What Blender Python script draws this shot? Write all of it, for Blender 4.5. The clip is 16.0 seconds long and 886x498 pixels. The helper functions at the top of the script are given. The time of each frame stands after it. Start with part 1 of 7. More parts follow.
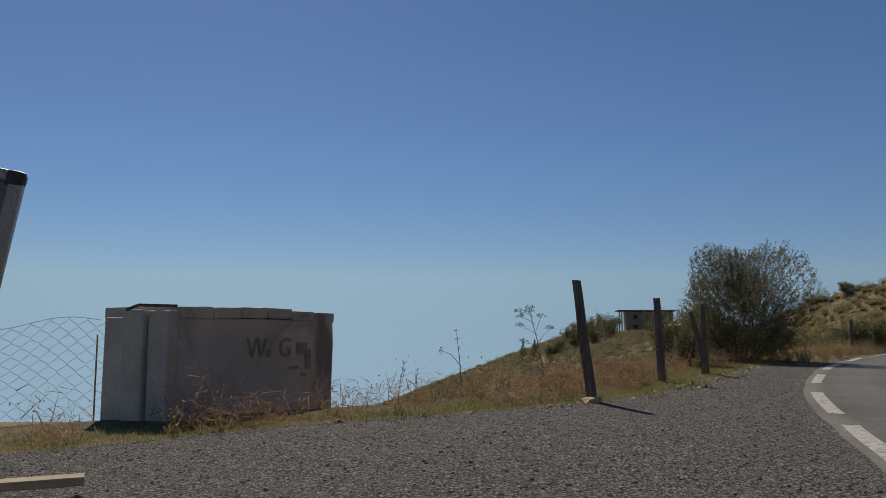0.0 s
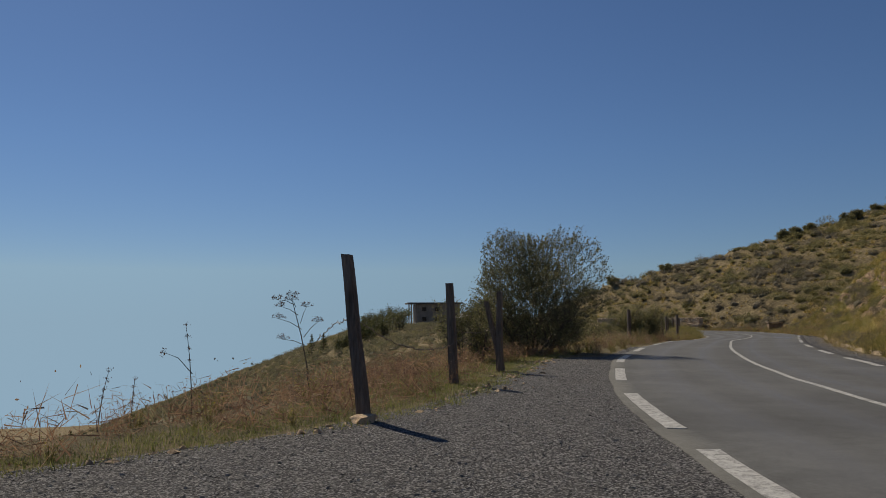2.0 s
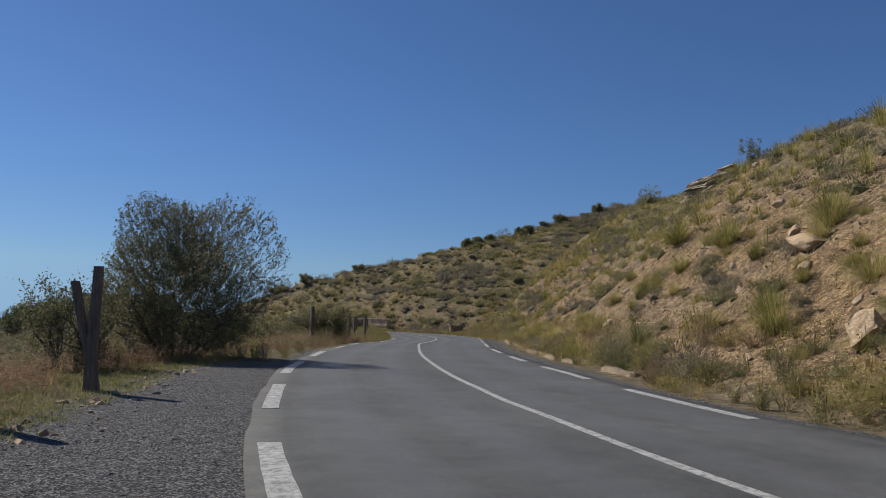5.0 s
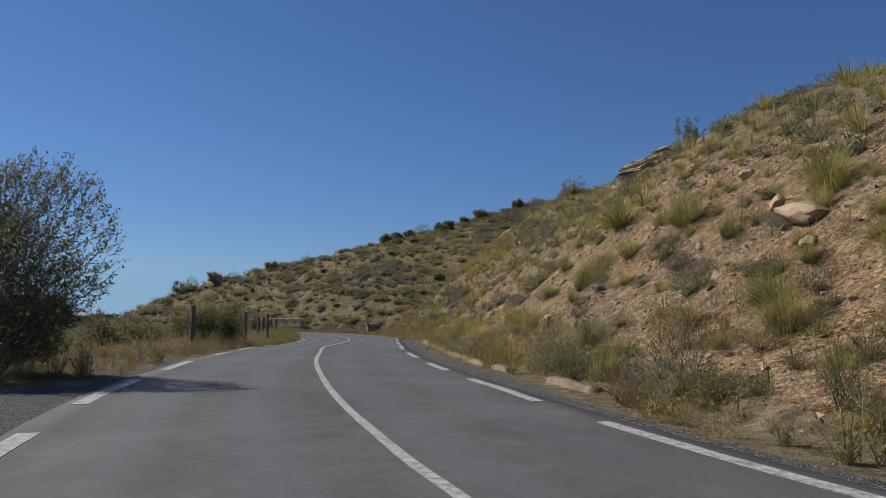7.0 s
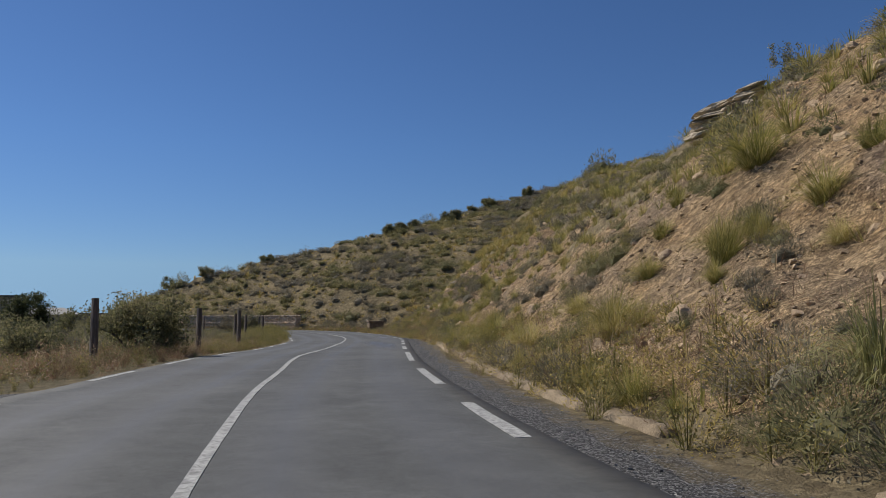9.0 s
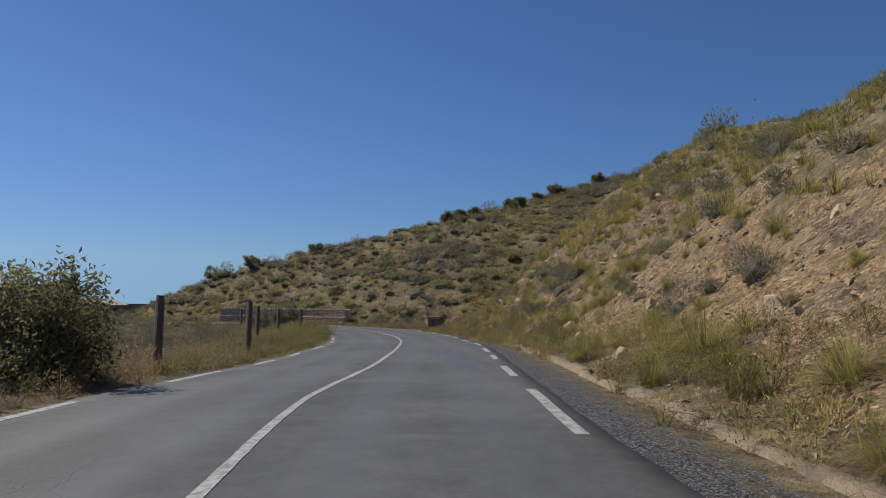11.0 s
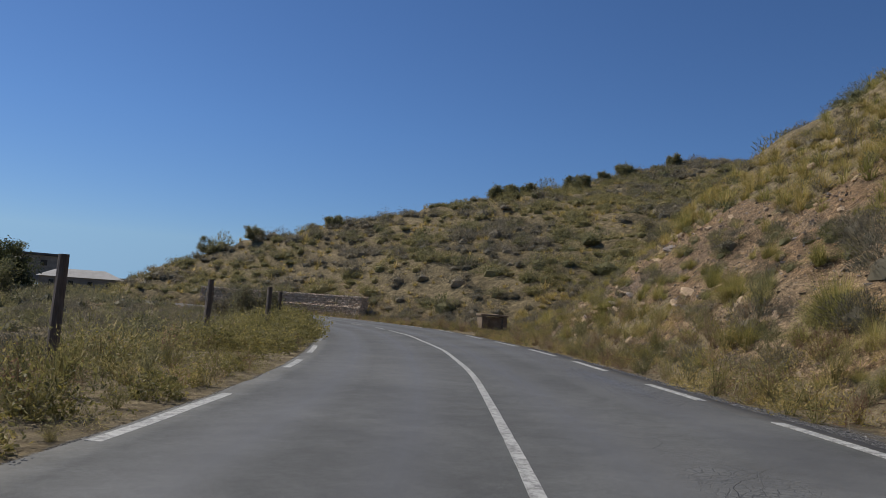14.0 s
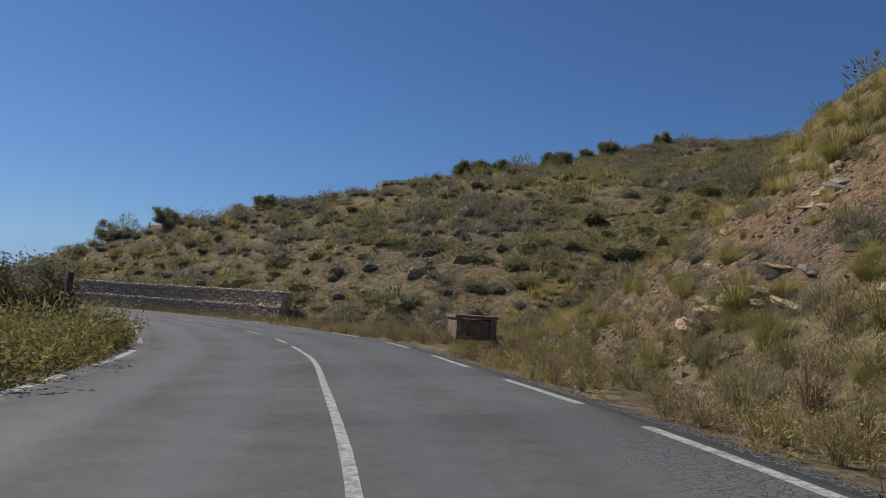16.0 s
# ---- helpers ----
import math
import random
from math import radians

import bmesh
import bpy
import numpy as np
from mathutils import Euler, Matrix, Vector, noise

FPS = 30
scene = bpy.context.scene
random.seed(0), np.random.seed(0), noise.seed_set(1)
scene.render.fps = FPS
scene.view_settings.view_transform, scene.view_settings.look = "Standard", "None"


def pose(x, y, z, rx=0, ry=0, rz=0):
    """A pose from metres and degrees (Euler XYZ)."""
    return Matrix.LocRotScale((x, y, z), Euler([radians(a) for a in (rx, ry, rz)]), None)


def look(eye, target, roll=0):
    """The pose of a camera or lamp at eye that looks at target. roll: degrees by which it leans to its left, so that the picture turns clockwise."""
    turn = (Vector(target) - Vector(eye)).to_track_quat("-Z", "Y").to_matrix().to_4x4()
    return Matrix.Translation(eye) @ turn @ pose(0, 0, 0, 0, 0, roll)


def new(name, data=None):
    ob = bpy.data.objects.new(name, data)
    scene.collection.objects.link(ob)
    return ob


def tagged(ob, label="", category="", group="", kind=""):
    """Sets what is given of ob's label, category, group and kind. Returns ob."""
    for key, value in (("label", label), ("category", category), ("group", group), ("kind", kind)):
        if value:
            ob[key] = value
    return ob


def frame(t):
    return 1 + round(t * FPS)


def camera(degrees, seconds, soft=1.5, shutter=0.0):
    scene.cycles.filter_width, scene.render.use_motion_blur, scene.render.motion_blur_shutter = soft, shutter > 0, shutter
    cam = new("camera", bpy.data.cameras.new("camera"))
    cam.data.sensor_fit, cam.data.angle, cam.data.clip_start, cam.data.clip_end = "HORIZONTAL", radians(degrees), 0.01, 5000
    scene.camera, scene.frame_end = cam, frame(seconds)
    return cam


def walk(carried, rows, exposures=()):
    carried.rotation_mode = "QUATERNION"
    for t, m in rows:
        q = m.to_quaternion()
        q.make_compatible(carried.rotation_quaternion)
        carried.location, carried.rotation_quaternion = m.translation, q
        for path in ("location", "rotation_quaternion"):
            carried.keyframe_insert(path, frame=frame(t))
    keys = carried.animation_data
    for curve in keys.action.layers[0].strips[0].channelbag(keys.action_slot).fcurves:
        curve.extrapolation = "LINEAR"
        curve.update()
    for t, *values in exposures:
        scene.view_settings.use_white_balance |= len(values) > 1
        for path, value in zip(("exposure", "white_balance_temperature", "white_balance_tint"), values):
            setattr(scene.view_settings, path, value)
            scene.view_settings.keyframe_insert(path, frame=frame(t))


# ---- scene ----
cam = camera(61.5, 16.0, soft=0.5)
PATH = [
    (0, (-0.099, 0.126, 1.311), (-0.082, 2.115, 1.519), 0.1),
    (0.5, (0.054, 1.063, 1.338), (0.177, 3.049, 1.542), -0.2),
    (1, (0.256, 2.015, 1.354), (0.506, 3.99, 1.548), -0.5),
    (1.5, (0.54, 2.973, 1.331), (0.948, 4.922, 1.518), -0.6),
    (2, (0.91, 3.894, 1.289), (1.472, 5.805, 1.477), -0.4),
    (2.5, (1.309, 4.75, 1.275), (2.025, 6.608, 1.467), -0.4),
    (3, (1.769, 5.58, 1.275), (2.617, 7.382, 1.462), -0.2),
    (3.5, (2.315, 6.364, 1.262), (3.286, 8.103, 1.448), -0.2),
    (4, (2.865, 7.083, 1.28), (3.945, 8.756, 1.461), 0.3),
    (4.5, (3.472, 7.848, 1.24), (4.649, 9.454, 1.425), 1.2),
    (5.2, (4.503, 8.922, 1.227), (5.797, 10.435, 1.419), 1.1),
    (7.3, (8.814, 13.176, 1.239), (10.243, 14.563, 1.424), 0.4),
    (7.5, (9.425, 13.811, 1.28), (10.857, 15.195, 1.462), 0.4),
    (8, (11.114, 15.611, 1.28), (12.548, 16.993, 1.463), 0.2),
    (8.5, (13.025, 17.791, 1.281), (14.456, 19.176, 1.463), 0.0),
    (9, (15.125, 20.271, 1.262), (16.54, 21.673, 1.438), -0.2),
    (9.5, (17.197, 22.779, 1.255), (18.587, 24.207, 1.424), -0.3),
    (10, (19.176, 25.258, 1.277), (20.542, 26.71, 1.445), -0.3),
    (10.2, (19.995, 26.31, 1.289), (21.353, 27.769, 1.453), -0.2),
    (12.3, (28.967, 39.458, 1.291), (30.174, 41.042, 1.471), 3.2),
    (12.5, (30.021, 40.951, 1.264), (31.225, 42.538, 1.442), 3.8),
    (13, (32.77, 44.809, 1.11), (33.981, 46.393, 1.272), 4.1),
    (13.5, (35.7, 48.683, 0.989), (36.924, 50.257, 1.144), 4.1),
    (14, (38.739, 52.446, 0.918), (39.991, 53.998, 1.07), 3.9),
    (14.5, (41.865, 56.178, 0.842), (43.15, 57.702, 0.992), 3.7),
    (15, (45.002, 59.802, 0.782), (46.314, 61.304, 0.934), 3.6),
    (15.5, (48.237, 63.576, 0.766), (49.564, 65.065, 0.917), 3.7),
    (16, (51.487, 67.469, 0.74), (52.822, 68.95, 0.901), 3.7),
]
walk(cam, [(t, look(eye, target, roll)) for t, eye, target, roll in PATH], [(0, -0.27, 7500, 10), (2.5, -0.37, 7300, 10), (3.8, -0.3, 6800, 10), (5, -0.06, 6500, 10), (16, -0.08, 6450, 10)])

# ---- light ----
SUN_AZ, SUN_EL = -17.0, 43.0          # degrees from +y towards +x, and above the horizon
world = bpy.data.worlds.new("sky")
scene.world = world
world.use_nodes = True
wn, wl = world.node_tree.nodes, world.node_tree.links
wn.clear()
w_out = wn.new("ShaderNodeOutputWorld")
w_bg = wn.new("ShaderNodeBackground")
w_sky = wn.new("ShaderNodeTexSky")
w_sky.sky_type = "NISHITA"
w_sky.sun_disc = False
w_sky.sun_elevation = radians(SUN_EL)
w_sky.sun_rotation = radians(SUN_AZ)
w_sky.altitude = 900
w_sky.air_density, w_sky.dust_density, w_sky.ozone_density = 1.0, 0.2, 5.0
w_bg.inputs["Strength"].default_value = 0.067
# below the horizon the haze over the far plain carries on the horizon's colour
w_tc = wn.new("ShaderNodeTexCoord")
w_sep = wn.new("ShaderNodeSeparateXYZ")
w_max = wn.new("ShaderNodeMath")
w_max.operation = "MAXIMUM"
w_max.inputs[1].default_value = 0.065
w_com = wn.new("ShaderNodeCombineXYZ")
wl.new(w_tc.outputs["Generated"], w_sep.inputs[0])
wl.new(w_sep.outputs["X"], w_com.inputs["X"])
wl.new(w_sep.outputs["Y"], w_com.inputs["Y"])
wl.new(w_sep.outputs["Z"], w_max.inputs[0])
wl.new(w_max.outputs[0], w_com.inputs["Z"])
wl.new(w_com.outputs[0], w_sky.inputs["Vector"])
w_tint = wn.new("ShaderNodeMix")
w_tint.data_type, w_tint.blend_type = "RGBA", "MULTIPLY"
w_tint.inputs["Factor"].default_value = 1.0
w_tint.inputs["B"].default_value = (0.765, 0.955, 1.20, 1)
wl.new(w_sky.outputs[0], w_tint.inputs["A"])
w_haze = wn.new("ShaderNodeMapRange")
w_haze.inputs["From Min"].default_value, w_haze.inputs["From Max"].default_value = 0.22, 0.0
w_haze.inputs["To Max"].default_value = 0.55
w_grey = wn.new("ShaderNodeMix")
w_grey.data_type, w_grey.blend_type = "RGBA", "MULTIPLY"
w_grey.inputs["B"].default_value = (0.96, 0.82, 0.765, 1)
wl.new(w_sep.outputs["Z"], w_haze.inputs["Value"])
wl.new(w_haze.outputs[0], w_grey.inputs["Factor"])
wl.new(w_tint.outputs["Result"], w_grey.inputs["A"])
wl.new(w_grey.outputs["Result"], w_bg.inputs["Color"])
wl.new(w_bg.outputs[0], w_out.inputs["Surface"])

sun_data = bpy.data.lights.new("sun", "SUN")
sun_data.energy, sun_data.angle, sun_data.color = 4.6, radians(0.55), (1.0, 0.93, 0.82)
sun = new("sun", sun_data)
sun_way = Vector((math.sin(radians(SUN_AZ)) * math.cos(radians(SUN_EL)), math.cos(radians(SUN_AZ)) * math.cos(radians(SUN_EL)), math.sin(radians(SUN_EL))))
sun.matrix_world = look(sun_way * 60, (0, 0, 0))


# ---- materials ----
def ramp(nt, src, stops):
    r = nt.nodes.new("ShaderNodeValToRGB")
    els = r.color_ramp.elements
    while len(els) < len(stops):
        els.new(0.5)
    for e, (p, c) in zip(els, stops):
        e.position, e.color = p, (*c, 1)
    nt.links.new(src, r.inputs[0])
    return r.outputs[0]


def noise_tex(nt, scale, detail=4, rough=0.55, vec=None, stretch=None, dist=0.0):
    n = nt.nodes.new("ShaderNodeTexNoise")
    n.inputs["Scale"].default_value, n.inputs["Detail"].default_value, n.inputs["Roughness"].default_value = scale, detail, rough
    n.inputs["Distortion"].default_value = dist
    if vec is not None:
        if stretch:
            m = nt.nodes.new("ShaderNodeMapping")
            m.inputs["Scale"].default_value = stretch
            nt.links.new(vec, m.inputs["Vector"])
            vec = m.outputs[0]
        nt.links.new(vec, n.inputs["Vector"])
    return n.outputs["Fac"]


def mixc(nt, fac, a, b, mode="MIX"):
    m = nt.nodes.new("ShaderNodeMix")
    m.data_type, m.blend_type = "RGBA", mode
    for sock, v in ((m.inputs["Factor"], fac), (m.inputs["A"], a), (m.inputs["B"], b)):
        if hasattr(v, "is_output"):
            nt.links.new(v, sock)
        elif isinstance(v, tuple):
            sock.default_value = (*v, 1)
        else:
            sock.default_value = v
    return m.outputs["Result"]


def math_node(nt, op, a, b=None, c=None, clamp=False):
    m = nt.nodes.new("ShaderNodeMath")
    m.operation, m.use_clamp = op, clamp
    for i, v in enumerate((a, b, c)):
        if v is None:
            continue
        if hasattr(v, "is_output"):
            nt.links.new(v, m.inputs[i])
        else:
            m.inputs[i].default_value = v
    return m.outputs[0]


def bare(name, rough=0.9, spec=0.3):
    m = bpy.data.materials.new(name)
    m.use_nodes = True
    nt = m.node_tree
    bsdf = nt.nodes["Principled BSDF"]
    bsdf.inputs["Roughness"].default_value = rough
    bsdf.inputs["Specular IOR Level"].default_value = spec
    tc = nt.nodes.new("ShaderNodeTexCoord")
    return m, nt, bsdf, tc.outputs["Object"]


def bump(nt, bsdf, height, strength=0.4, dist=0.02):
    b = nt.nodes.new("ShaderNodeBump")
    b.inputs["Strength"].default_value, b.inputs["Distance"].default_value = strength, dist
    nt.links.new(height, b.inputs["Height"])
    nt.links.new(b.outputs[0], bsdf.inputs["Normal"])


def surface(name, dark, light, scale, grain=60, rough=0.9, bump_s=0.4, bump_d=0.02, metal=0.0, stretch=None, stain=None, each=0.0):
    """Two scales of colour variation and a fine relief."""
    m, nt, bsdf, vec = bare(name, rough)
    big = noise_tex(nt, scale, 5, 0.6, vec, stretch, 0.3)
    fine = noise_tex(nt, grain, 4, 0.6, vec, stretch)
    col = ramp(nt, big, [(0.3, dark), (0.7, light)])
    g = ramp(nt, fine, [(0.25, (0.62, 0.62, 0.62)), (0.75, (1.25, 1.25, 1.25))])
    col = mixc(nt, 1.0, col, g, "MULTIPLY")
    if stain:
        s = noise_tex(nt, scale * 0.37, 6, 0.65, vec, None, 1.0)
        s = ramp(nt, s, [(0.52, (0, 0, 0)), (0.66, (1, 1, 1))])
        col = mixc(nt, s, col, stain)
    if each:
        geo = nt.nodes.new("ShaderNodeNewGeometry")
        own = ramp(nt, geo.outputs["Random Per Island"], [(0.0, (1 - each,) * 3), (0.7, (1.0, 0.98, 0.95)), (1.0, (1 + each, 1 + each * 0.95, 1 + each * 0.85))])
        col = mixc(nt, 1.0, col, own, "MULTIPLY")
    nt.links.new(col, bsdf.inputs["Base Color"])
    bsdf.inputs["Metallic"].default_value = metal
    bump(nt, bsdf, fine, bump_s, bump_d)
    return m


def foliage(name, stops, rough=0.65, translucent=0.3, tip=None, tip_h=(0.2, 1.0)):
    """Leaf colours that differ from leaf to leaf and from plant to plant."""
    m, nt, bsdf, vec = bare(name, rough, 0.25)
    geo = nt.nodes.new("ShaderNodeNewGeometry")
    info = nt.nodes.new("ShaderNodeObjectInfo")
    patch = noise_tex(nt, 0.35, 3, 0.5, geo.outputs["Position"])
    v = math_node(nt, "MULTIPLY_ADD", geo.outputs["Random Per Island"], 0.55, math_node(nt, "MULTIPLY", info.outputs["Random"], 0.2))
    v = math_node(nt, "ADD", v, math_node(nt, "MULTIPLY_ADD", patch, 0.9, -0.33))
    col = ramp(nt, v, stops)
    if tip:
        sep = nt.nodes.new("ShaderNodeSeparateXYZ")
        nt.links.new(vec, sep.inputs[0])
        mr = nt.nodes.new("ShaderNodeMapRange")
        mr.inputs["From Min"].default_value, mr.inputs["From Max"].default_value = tip_h
        nt.links.new(sep.outputs["Z"], mr.inputs["Value"])
        col = mixc(nt, mr.outputs[0], col, tip)
    nt.links.new(col, bsdf.inputs["Base Color"])
    tr = nt.nodes.new("ShaderNodeBsdfTranslucent")
    nt.links.new(col, tr.inputs["Color"])
    mx = nt.nodes.new("ShaderNodeMixShader")
    mx.inputs[0].default_value = translucent
    out = nt.nodes["Material Output"]
    nt.links.new(bsdf.outputs[0], mx.inputs[1])
    nt.links.new(tr.outputs[0], mx.inputs[2])
    nt.links.new(mx.outputs[0], out.inputs["Surface"])
    return m


def attr(nt, name):
    a = nt.nodes.new("ShaderNodeAttribute")
    a.attribute_name = name
    return a


def ground_material():
    m, nt, bsdf, vec = bare("ground", 0.95, 0.15)
    zone = attr(nt, "zone")
    sep = nt.nodes.new("ShaderNodeSeparateColor")
    nt.links.new(zone.outputs["Color"], sep.inputs[0])
    # scrub soil with dry grass litter
    n_big = noise_tex(nt, 0.35, 6, 0.6, vec, None, 0.6)
    n_mid = noise_tex(nt, 2.2, 6, 0.65, vec, None, 0.4)
    n_fine = noise_tex(nt, 24, 5, 0.7, vec)
    soil = ramp(nt, n_mid, [(0.32, (0.13, 0.105, 0.07)), (0.5, (0.25, 0.202, 0.12)), (0.68, (0.39, 0.31, 0.19))])
    soil = mixc(nt, ramp(nt, n_big, [(0.42, (0, 0, 0)), (0.62, (1, 1, 1))]), soil, (0.235, 0.19, 0.115))
    litter = ramp(nt, n_mid, [(0.32, (0.12, 0.099, 0.058)), (0.5, (0.222, 0.178, 0.10)), (0.68, (0.335, 0.262, 0.155))])
    soil = mixc(nt, zone.outputs["Alpha"], soil, litter)
    # loose scree of the cutting: ochre and grey-violet bands
    band = noise_tex(nt, 0.16, 4, 0.6, vec, (1.0, 1.0, 2.2), 1.2)
    scree = ramp(nt, band, [(0.34, (0.285, 0.222, 0.158)), (0.47, (0.385, 0.295, 0.188)), (0.6, (0.385, 0.278, 0.165)), (0.74, (0.28, 0.225, 0.178))])
    vor = nt.nodes.new("ShaderNodeTexVoronoi")
    vor.inputs["Scale"].default_value = 15.0
    nt.links.new(vec, vor.inputs["Vector"])
    chip = mixc(nt, 0.5, vor.outputs["Color"], (0.5, 0.5, 0.5))
    bw = nt.nodes.new("ShaderNodeRGBToBW")
    nt.links.new(chip, bw.inputs[0])
    scree = mixc(nt, 1.0, scree, ramp(nt, bw.outputs[0], [(0.3, (0.6, 0.585, 0.57)), (0.7, (1.25, 1.23, 1.2))]), "MULTIPLY")
    vo2 = nt.nodes.new("ShaderNodeTexVoronoi")
    vo2.inputs["Scale"].default_value = 4.6
    vo2.inputs["Randomness"].default_value = 1.0
    wrp = nt.nodes.new("ShaderNodeMixRGB")
    wrp.blend_type = "ADD"
    wrp.inputs[0].default_value = 0.22
    wno = nt.nodes.new("ShaderNodeTexNoise")
    wno.inputs["Scale"].default_value = 6.0
    nt.links.new(vec, wno.inputs["Vector"])
    nt.links.new(vec, wrp.inputs[1])
    nt.links.new(wno.outputs["Color"], wrp.inputs[2])
    nt.links.new(wrp.outputs[0], vo2.inputs["Vector"])
    clod = nt.nodes.new("ShaderNodeRGBToBW")
    nt.links.new(vo2.outputs["Color"], clod.inputs[0])
    scree = mixc(nt, 1.0, scree, ramp(nt, clod.outputs[0], [(0.25, (0.72, 0.70, 0.69)), (0.5, (1.0, 1.0, 1.0)), (0.8, (1.25, 1.22, 1.18))]), "MULTIPLY")
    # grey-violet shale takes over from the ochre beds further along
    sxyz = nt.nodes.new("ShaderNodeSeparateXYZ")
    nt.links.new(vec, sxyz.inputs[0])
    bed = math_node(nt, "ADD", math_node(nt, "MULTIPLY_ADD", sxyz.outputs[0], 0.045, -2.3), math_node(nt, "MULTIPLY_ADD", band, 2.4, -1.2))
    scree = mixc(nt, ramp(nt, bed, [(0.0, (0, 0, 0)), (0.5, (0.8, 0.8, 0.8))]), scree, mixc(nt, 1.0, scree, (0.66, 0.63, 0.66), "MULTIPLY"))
    rub = noise_tex(nt, 5.5, 8, 0.72, vec, None, 0.5)
    scree = mixc(nt, 1.0, scree, ramp(nt, rub, [(0.34, (0.6, 0.58, 0.57)), (0.5, (1.0, 1.0, 1.0)), (0.66, (1.2, 1.19, 1.16))]), "MULTIPLY")
    for rsc, lo, hi in ((34.0, 0.62, 1.36), (75.0, 0.74, 1.24)):
        vr = nt.nodes.new("ShaderNodeTexVoronoi")
        vr.inputs["Scale"].default_value = rsc
        nt.links.new(wrp.outputs[0], vr.inputs["Vector"])
        rb = nt.nodes.new("ShaderNodeRGBToBW")
        nt.links.new(vr.outputs["Color"], rb.inputs[0])
        scree = mixc(nt, 1.0, scree, ramp(nt, rb.outputs[0], [(0.22, (lo, lo * 0.98, lo * 0.96)), (0.78, (hi, hi * 0.99, hi * 0.97))]), "MULTIPLY")
    # crushed dark gravel
    vg = nt.nodes.new("ShaderNodeTexVoronoi")
    vg.inputs["Scale"].default_value = 58.0
    nt.links.new(vec, vg.inputs["Vector"])
    gbw = nt.nodes.new("ShaderNodeRGBToBW")
    nt.links.new(vg.outputs["Color"], gbw.inputs[0])
    gravel = ramp(nt, gbw.outputs[0], [(0.2, (0.045, 0.045, 0.047)), (0.55, (0.12, 0.119, 0.12)), (0.82, (0.36, 0.355, 0.345))])
    dust = noise_tex(nt, 0.9, 5, 0.6, vec, None, 0.8)
    gravel = mixc(nt, ramp(nt, dust, [(0.5, (0, 0, 0)), (0.72, (0.3, 0.3, 0.3))]), gravel, (0.14, 0.132, 0.122))
    grass = ramp(nt, n_fine, [(0.3, (0.09, 0.08, 0.042)), (0.7, (0.20, 0.172, 0.095))])
    grass = mixc(nt, ramp(nt, n_mid, [(0.45, (0, 0, 0)), (0.65, (1, 1, 1))]), grass, (0.25, 0.195, 0.115))

    def edge(chan, amount=0.55):
        v = math_node(nt, "MULTIPLY_ADD", math_node(nt, "ADD", n_mid, n_fine), amount, -amount)
        v = math_node(nt, "ADD", sep.outputs[chan], v)
        return ramp(nt, v, [(0.42, (0, 0, 0)), (0.58, (1, 1, 1))])
    clods = ramp(nt, clod.outputs[0], [(0.25, (0.75, 0.73, 0.72)), (0.5, (1.0, 1.0, 1.0)), (0.8, (1.22, 1.2, 1.16))])
    soil = mixc(nt, 1.0, soil, clods, "MULTIPLY")
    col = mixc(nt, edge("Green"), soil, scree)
    col = mixc(nt, edge("Blue"), col, grass)
    g_edge = edge("Red", 0.35)
    col = mixc(nt, g_edge, col, gravel)
    col = mixc(nt, 1.0, col, ramp(nt, n_fine, [(0.3, (0.7, 0.7, 0.7)), (0.7, (1.2, 1.2, 1.2))]), "MULTIPLY")
    nt.links.new(col, bsdf.inputs["Base Color"])
    hgt = math_node(nt, "ADD", math_node(nt, "MULTIPLY", n_fine, 0.6), math_node(nt, "MULTIPLY", gbw.outputs[0], 0.5))
    hgt = math_node(nt, "ADD", hgt, math_node(nt, "MULTIPLY", bw.outputs[0], 0.9))
    hgt = math_node(nt, "ADD", hgt, math_node(nt, "MULTIPLY", rub, 3.2))
    hgt = math_node(nt, "ADD", hgt, math_node(nt, "MULTIPLY", math_node(nt, "MULTIPLY", clod.outputs[0], sep.outputs["Green"]), 1.6))
    bump(nt, bsdf, hgt, 0.9, 0.045)
    return m


